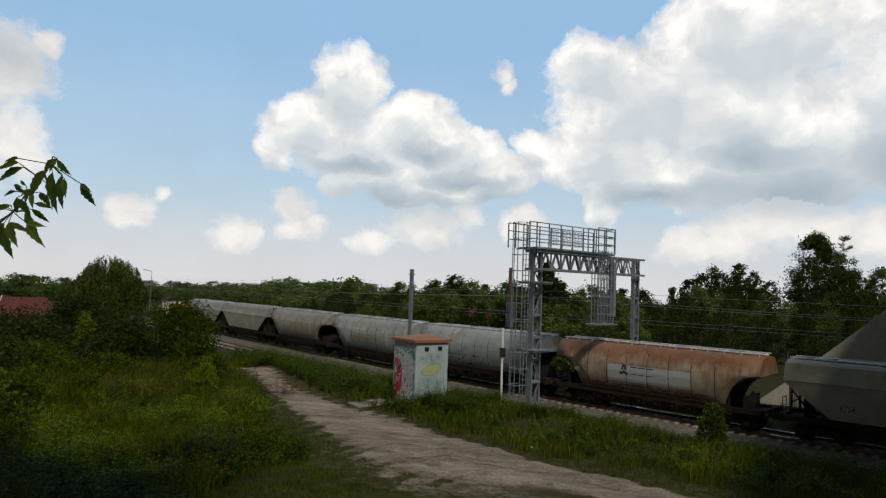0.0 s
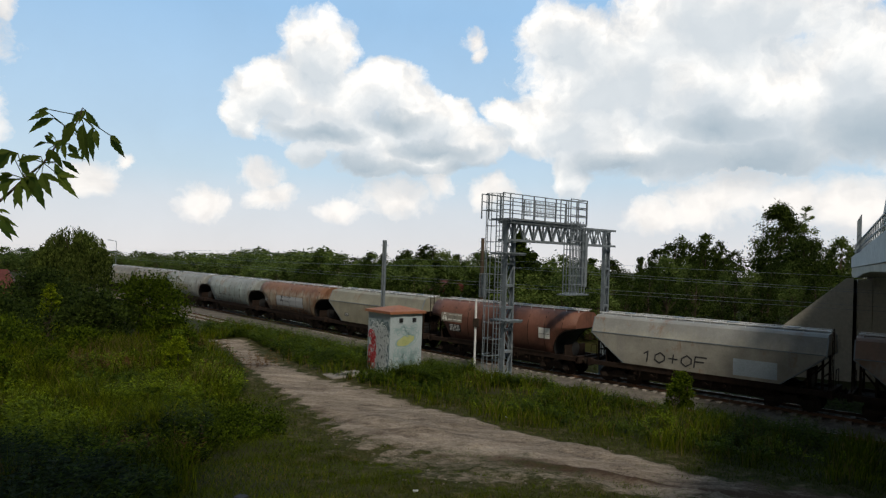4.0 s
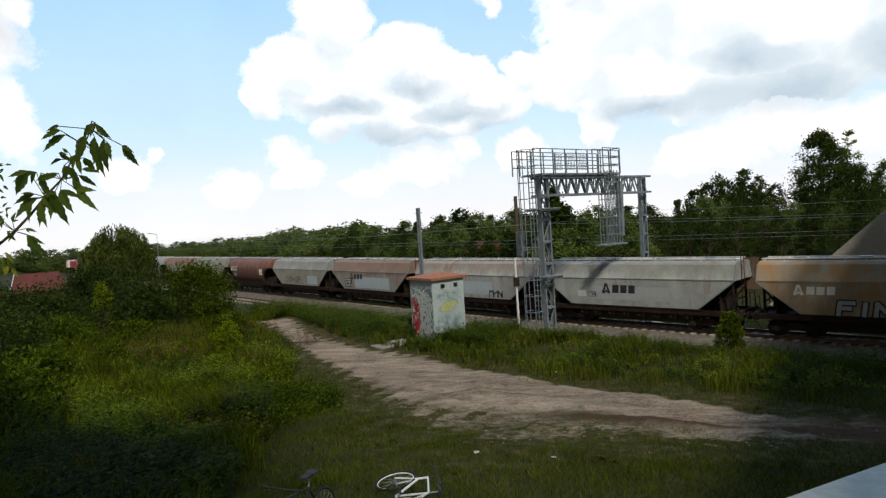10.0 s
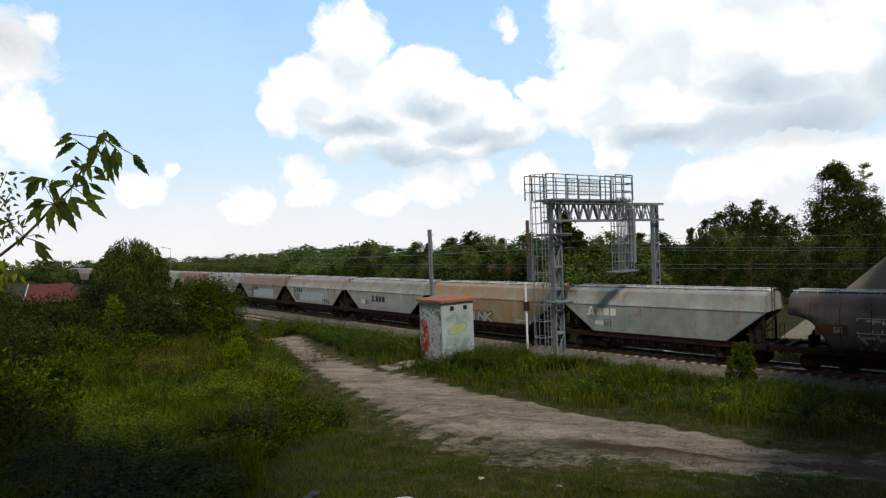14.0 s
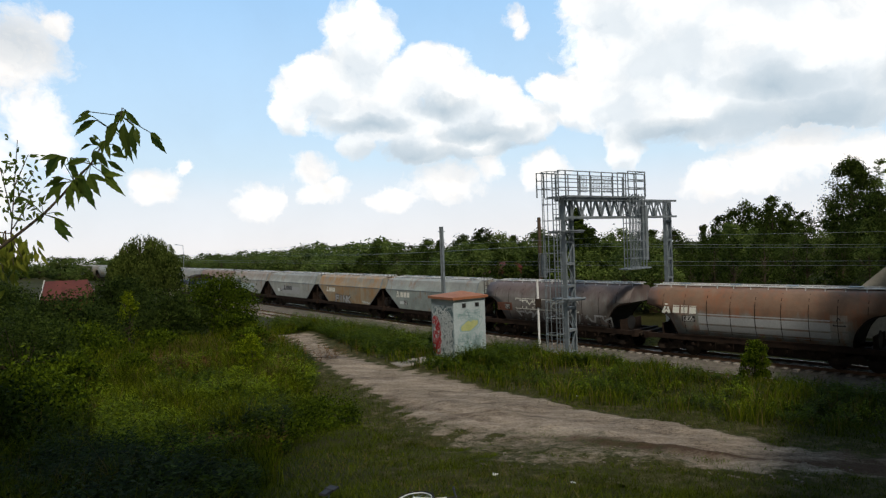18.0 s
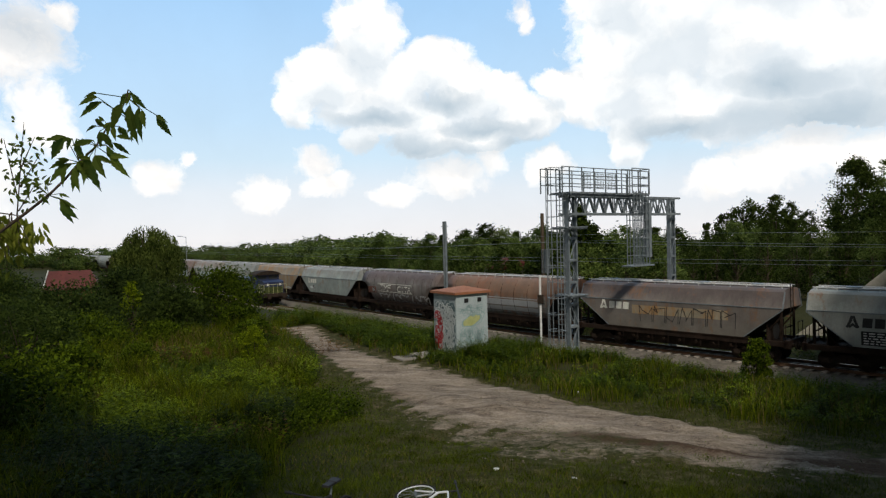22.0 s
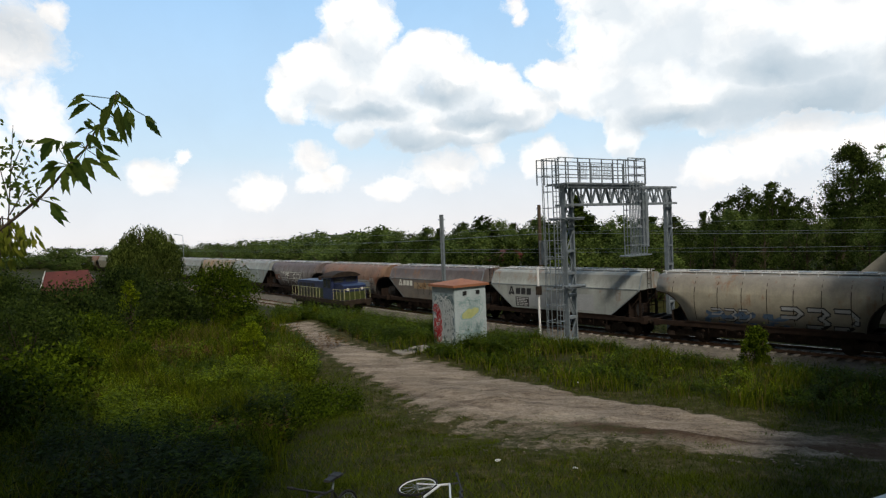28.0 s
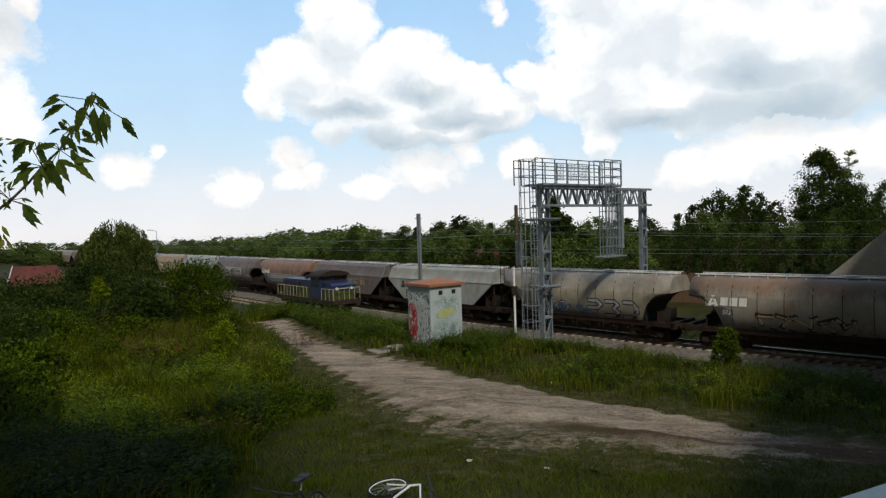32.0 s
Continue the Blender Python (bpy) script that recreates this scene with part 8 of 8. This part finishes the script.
def build_bicycle(m, frame_mat, rim_mat, label, turned=False):
    """Local x forward, z up, wheels on z = 0."""
    th = empty("bicycle", m)
    tagged(th, label, "bicycle")
    R_ = 0.33
    for cx in (-0.52, 0.53):
        wh = None
        bm = bmesh.new()
        n = 28
        for k in range(n):
            a0, a1 = k * math.tau / n, (k + 1) * math.tau / n
            bar(bm, (cx + R_ * math.cos(a0), 0, R_ + R_ * math.sin(a0)), (cx + R_ * math.cos(a1), 0, R_ + R_ * math.sin(a1)), 0.022, 6)
        wh = part("wheel", bm, M["rubber"], th, "black tyre")
        bm = bmesh.new()
        for k in range(n):
            a0, a1 = k * math.tau / n, (k + 1) * math.tau / n
            bar(bm, (cx + .305 * math.cos(a0), 0, R_ + .305 * math.sin(a0)), (cx + .305 * math.cos(a1), 0, R_ + .305 * math.sin(a1)), 0.011, 4)
        part("rim", bm, rim_mat, wh, "metal rim")
        bm = bmesh.new()
        for k in range(16):
            a0 = k * math.tau / 16
            bar(bm, (cx, 0.02 * (-1) ** k, R_), (cx + .305 * math.cos(a0), 0, R_ + .305 * math.sin(a0)), 0.003, 4)
        bar(bm, (cx, -0.05, R_), (cx, 0.05, R_), 0.02, 8)
        part("spokes", bm, M["galv"], wh)
    bm = bmesh.new()
    bb, st, ht, hb = (-0.08, 0, 0.29), (-0.24, 0, 0.80), (0.36, 0, 0.86), (0.40, 0, 0.70)
    for a_, c, r in ((bb, st, .017), (st, ht, .016), (bb, hb, .02), (hb, ht, .02)):
        bar(bm, a_, c, r, 8)
    for sy in (-0.05, 0.05):
        bar(bm, bb, (-0.52, sy, R_), 0.011, 6)
        bar(bm, st, (-0.52, sy, R_), 0.010, 6)
        bar(bm, hb, (0.53, sy, R_), 0.014, 6)
    part("frame", bm, frame_mat, th, "tubular frame")
    bm = bmesh.new()
    bar(bm, st, (-0.28, 0, 0.95), 0.014, 8)
    part("seat_post", bm, M["galv"], th)
    bm = bmesh.new()
    prism(bm, [(-0.42, 0.95), (-0.40, 1.0), (-0.25, 0.985), (-0.12, 0.985), (-0.11, 0.955)], -0.055, 0.055)
    box(bm, -0.42, -0.08, 0.96, -0.27, 0.08, 0.995, bevel=0.01)
    part("saddle", bm, M["bike_dark"], th, "black saddle")
    bm = bmesh.new()
    bar(bm, ht, (0.33, 0, 1.0), 0.014, 8)
    ax, ay = (1, 0.12) if turned else (0, 1)
    bar(bm, (0.36 - ax * 0.29, -ay * 0.29, 1.02), (0.36 + ax * 0.29, ay * 0.29, 1.02), 0.013, 8)
    for sy in (-1, 1):
        bar(bm, (0.36 + ax * sy * 0.2, ay * sy * 0.2, 1.02), (0.36 + ax * sy * 0.31, ay * sy * 0.31, 1.02), 0.02, 8)
    part("handlebar", bm, M["bike_dark"], th)
    bm = bmesh.new()
    disc(bm, (-0.08, -0.06, 0.29), (0, 1, 0), 0.09, 0.01, 18)
    bar(bm, (-0.08, -0.08, 0.29), (0.06, -0.09, 0.20), 0.012, 6)
    bar(bm, (-0.08, 0.08, 0.29), (-0.22, 0.09, 0.38), 0.012, 6)
    part("crank", bm, M["dark"], th)
    for sx, sz, sy in ((0.06, 0.20, -0.14), (-0.22, 0.38, 0.14)):
        bm = bmesh.new()
        box(bm, sx - 0.045, sy - 0.045, sz - 0.012, sx + 0.045, sy + 0.045, sz + 0.012)
        part("pedal", bm, M["bike_dark"], th)
    return th


build_bicycle(Matrix.Translation((-1.8, 7.3, float(ground_z(-1.8, 7.3)[0]) - 0.10)) @ Matrix.Diagonal((0.82, 0.82, 0.82, 1)) @ Matrix.Rotation(radians(247), 4, "Z"), M["bike_dark"], M["galv"], "black bicycle standing in the grass below the coping")
build_bicycle(Matrix.Translation((-1.1, 8.7, float(ground_z(-1.1, 8.7)[0]) + 0.08)) @ Matrix.Diagonal((0.85, 0.85, 0.85, 1)) @ Matrix.Rotation(radians(98), 4, "Z") @ Matrix.Rotation(radians(83), 4, "X"), M["bike_white"], M["bike_white"], "white framed bicycle lying on the short grass", True)


# ---- small things ----
M["pebble"] = surface("pebbles", (0.12, 0.095, 0.07), (0.27, 0.23, 0.18), fine=9, large=2.5, rough=0.95, bump=0.2)

def build_small():
    rnd = random.Random(6)
    th = empty("concrete_slab", Matrix.Translation((-2.7, 30.7, float(ground_z(-2.7, 30.7)[0]) + 0.05)) @ Matrix.Rotation(0.6, 4, "Z"))
    tagged(th, "broken pale concrete slab beside the hut", "slab")
    for x0, x1, dz in ((-0.95, -0.05, 0.0), (0.0, 0.9, 0.05)):
        bm = bmesh.new()
        box(bm, x0, -0.55, -0.15, x1, 0.5, 0.08 + dz, bevel=0.03)
        part("slab_half", bm, M["sleeper"], th)
    for x, y in ((-4.04, 19.96), (3.6, 22.6), (-5.4, 20.3), (0.35, 11.6), (9.6, 13.2), (-1.1, 25.0), (1.6, 10.8)):
        bm = bmesh.new()
        bmesh.ops.create_icosphere(bm, subdivisions=1, radius=0.045)
        for v in bm.verts:
            v.co = Vector((v.co.x * rnd.uniform(0.8, 1.8), v.co.y * rnd.uniform(0.7, 1.3), v.co.z * 0.5)) * rnd.uniform(0.85, 1.15)
        ob = new("stone", mesh_of("stone", bm, M["concrete_pale"]))
        ob.location = (x, y, float(ground_z(x, y)[0]) + 0.07)
        tagged(ob, "small pale stone lying in the grass", "stone", group="loose pale stones")
    # loose stones on the worn earth, and larger dry clods where it is broken up
    rng = np.random.default_rng(12)
    for n_, (x0, x1, y0, y1), small, spread_, nm, lab in ((15000, (-12, 13, 10, 42), 0.012, 0.055, "loose_stones", "small stones on the dirt path"), (5200, (-2.5, 7.5, 11.5, 19.0), 0.014, 0.05, "mud_clods", "dry pale clods of earth on the broken part of the path")):
        x, y = rng.uniform(x0, x1, n_), rng.uniform(y0, y1, n_)
        k = (worn(x, y) > (0.05 if nm == "loose_stones" else -0.35))
        if nm == "mud_clods":
            k &= rng.random(len(x)) < 0.55 + 0.5 * clumped(rng, x * 1.3, y * 1.3, 1.2)
        x, y = x[k], y[k]
        z = ground_z(x, y)
        out = []
        for a_, b_, c in zip(x, y, z):
            s = small + spread_ * rng.random() ** 3
            h = s * (0.4 + 0.5 * rng.random())
            t = rng.random() * 6.28
            q = [(a_ + s * math.cos(t + j * 1.57) * (0.7 + 0.6 * rng.random()), b_ + s * math.sin(t + j * 1.57) * (0.7 + 0.6 * rng.random())) for j in range(4)]
            zt, zb = c + 0.055 + h, c + 0.01
            ring = [(a_ + (p0[0] - a_) * 0.55, b_ + (p0[1] - b_) * 0.55, zt) for p0 in q]
            for j in range(4):
                p0, p1 = q[j], q[(j + 1) % 4]
                out += [(p0[0], p0[1], zb), (p1[0], p1[1], zb), ring[(j + 1) % 4], ring[j]]
            out += ring
        tagged(new(nm, quads_mesh(nm, np.array(out), M["pebble" if nm == "loose_stones" else "earth"])), lab, "stones", kind="stuff")


build_small()


def build_far_things():
    # street lamp and slim poles on the skyline
    for az, d, top in ((-23.6, 150, 8.4),):
        p = place(az, d)
        th = empty("street_lamp", Matrix.Translation(p))
        tagged(th, "slim grey street lamp far beyond the field", "street lamp", group="far street lamps")
        bm = bmesh.new()
        bar(bm, (0, 0, -0.5), (0, 0, top - p.z), 0.07, 8, 0.05)
        bar(bm, (0, 0, top - p.z), (-1.2, 0, top - p.z + 0.25), 0.06, 6)
        part("pole", bm, M["galv"], th)
        bm = bmesh.new()
        box(bm, -1.8, -0.12, top - p.z + 0.2, -1.15, 0.12, top - p.z + 0.34, bevel=0.03)
        part("lamp_head", bm, M["galv"], th)
    # rust-brown fence beyond the train
    th = empty("board_fence", Matrix.Translation(place(19.5, 62)) @ Matrix.Rotation(radians(-38), 4, "Z"))
    tagged(th, "rusty brown board fence beyond the train", "fence")
    bm = bmesh.new()
    box(bm, 0, 0, -0.5, 0.27, 0.05, 2.6, bevel=0.01)
    me = mesh_of("board", bm, M["wood"])
    for k in range(40):
        ob = part("board", me, None, th)
        ob.location = (-5 + k * 0.29, 0, random.uniform(-0.1, 0.1))
    # parked car beyond the tracks
    th = empty("parked_car", Matrix.Translation(place(20.8, 72)) @ Matrix.Rotation(radians(-45), 4, "Z"))
    tagged(th, "white car parked beyond the tracks", "car")
    bm = bmesh.new()
    prism(bm, [(-2.1, 0.35), (-2.15, 0.75), (-1.6, 0.92), (-0.9, 1.42), (0.7, 1.45), (1.35, 0.98), (2.05, 0.85), (2.15, 0.5), (2.1, 0.35)], -0.85, 0.85)
    bmesh.ops.bevel(bm, geom=bm.edges[:], offset=0.05, segments=2, affect="EDGES")
    part("body", bm, M["white"], th)
    bm = bmesh.new()
    prism(bm, [(-1.35, 0.98), (-0.85, 1.35), (0.62, 1.37), (1.1, 1.0)], -0.86, 0.86)
    part("side_glass", bm, M["glass"], th, "dark side windows")
    for x in (-1.3, 1.35):
        for y in (-0.8, 0.8):
            bm = bmesh.new()
            disc(bm, (x, y, 0.32), (0, 1, 0), 0.32, 0.18, 18)
            part("wheel", bm, M["rubber"], th)
    # pale houses glimpsed between the trees
    for az, d, w, h, z in ((3.4, 70, 4.0, 1.2, 2.6),):
        th = empty("house", Matrix.Translation(place(az, d, z)) @ Matrix.Rotation(radians(20), 4, "Z"))
        tagged(th, "pale house glimpsed between the trees", "house")
        bm = bmesh.new()
        box(bm, -w / 2, -2, -3.5, w / 2, 2, h)
        part("wall", bm, M["concrete_pale"], th)
        bm = bmesh.new()
        prism(bm, [(-w / 2 - 0.3, h), (w / 2 + 0.3, h), (0, h + 1.2)], -2.3, 2.3)
        part("roof", bm, M["red_tile"], th)


build_far_things()

motions()
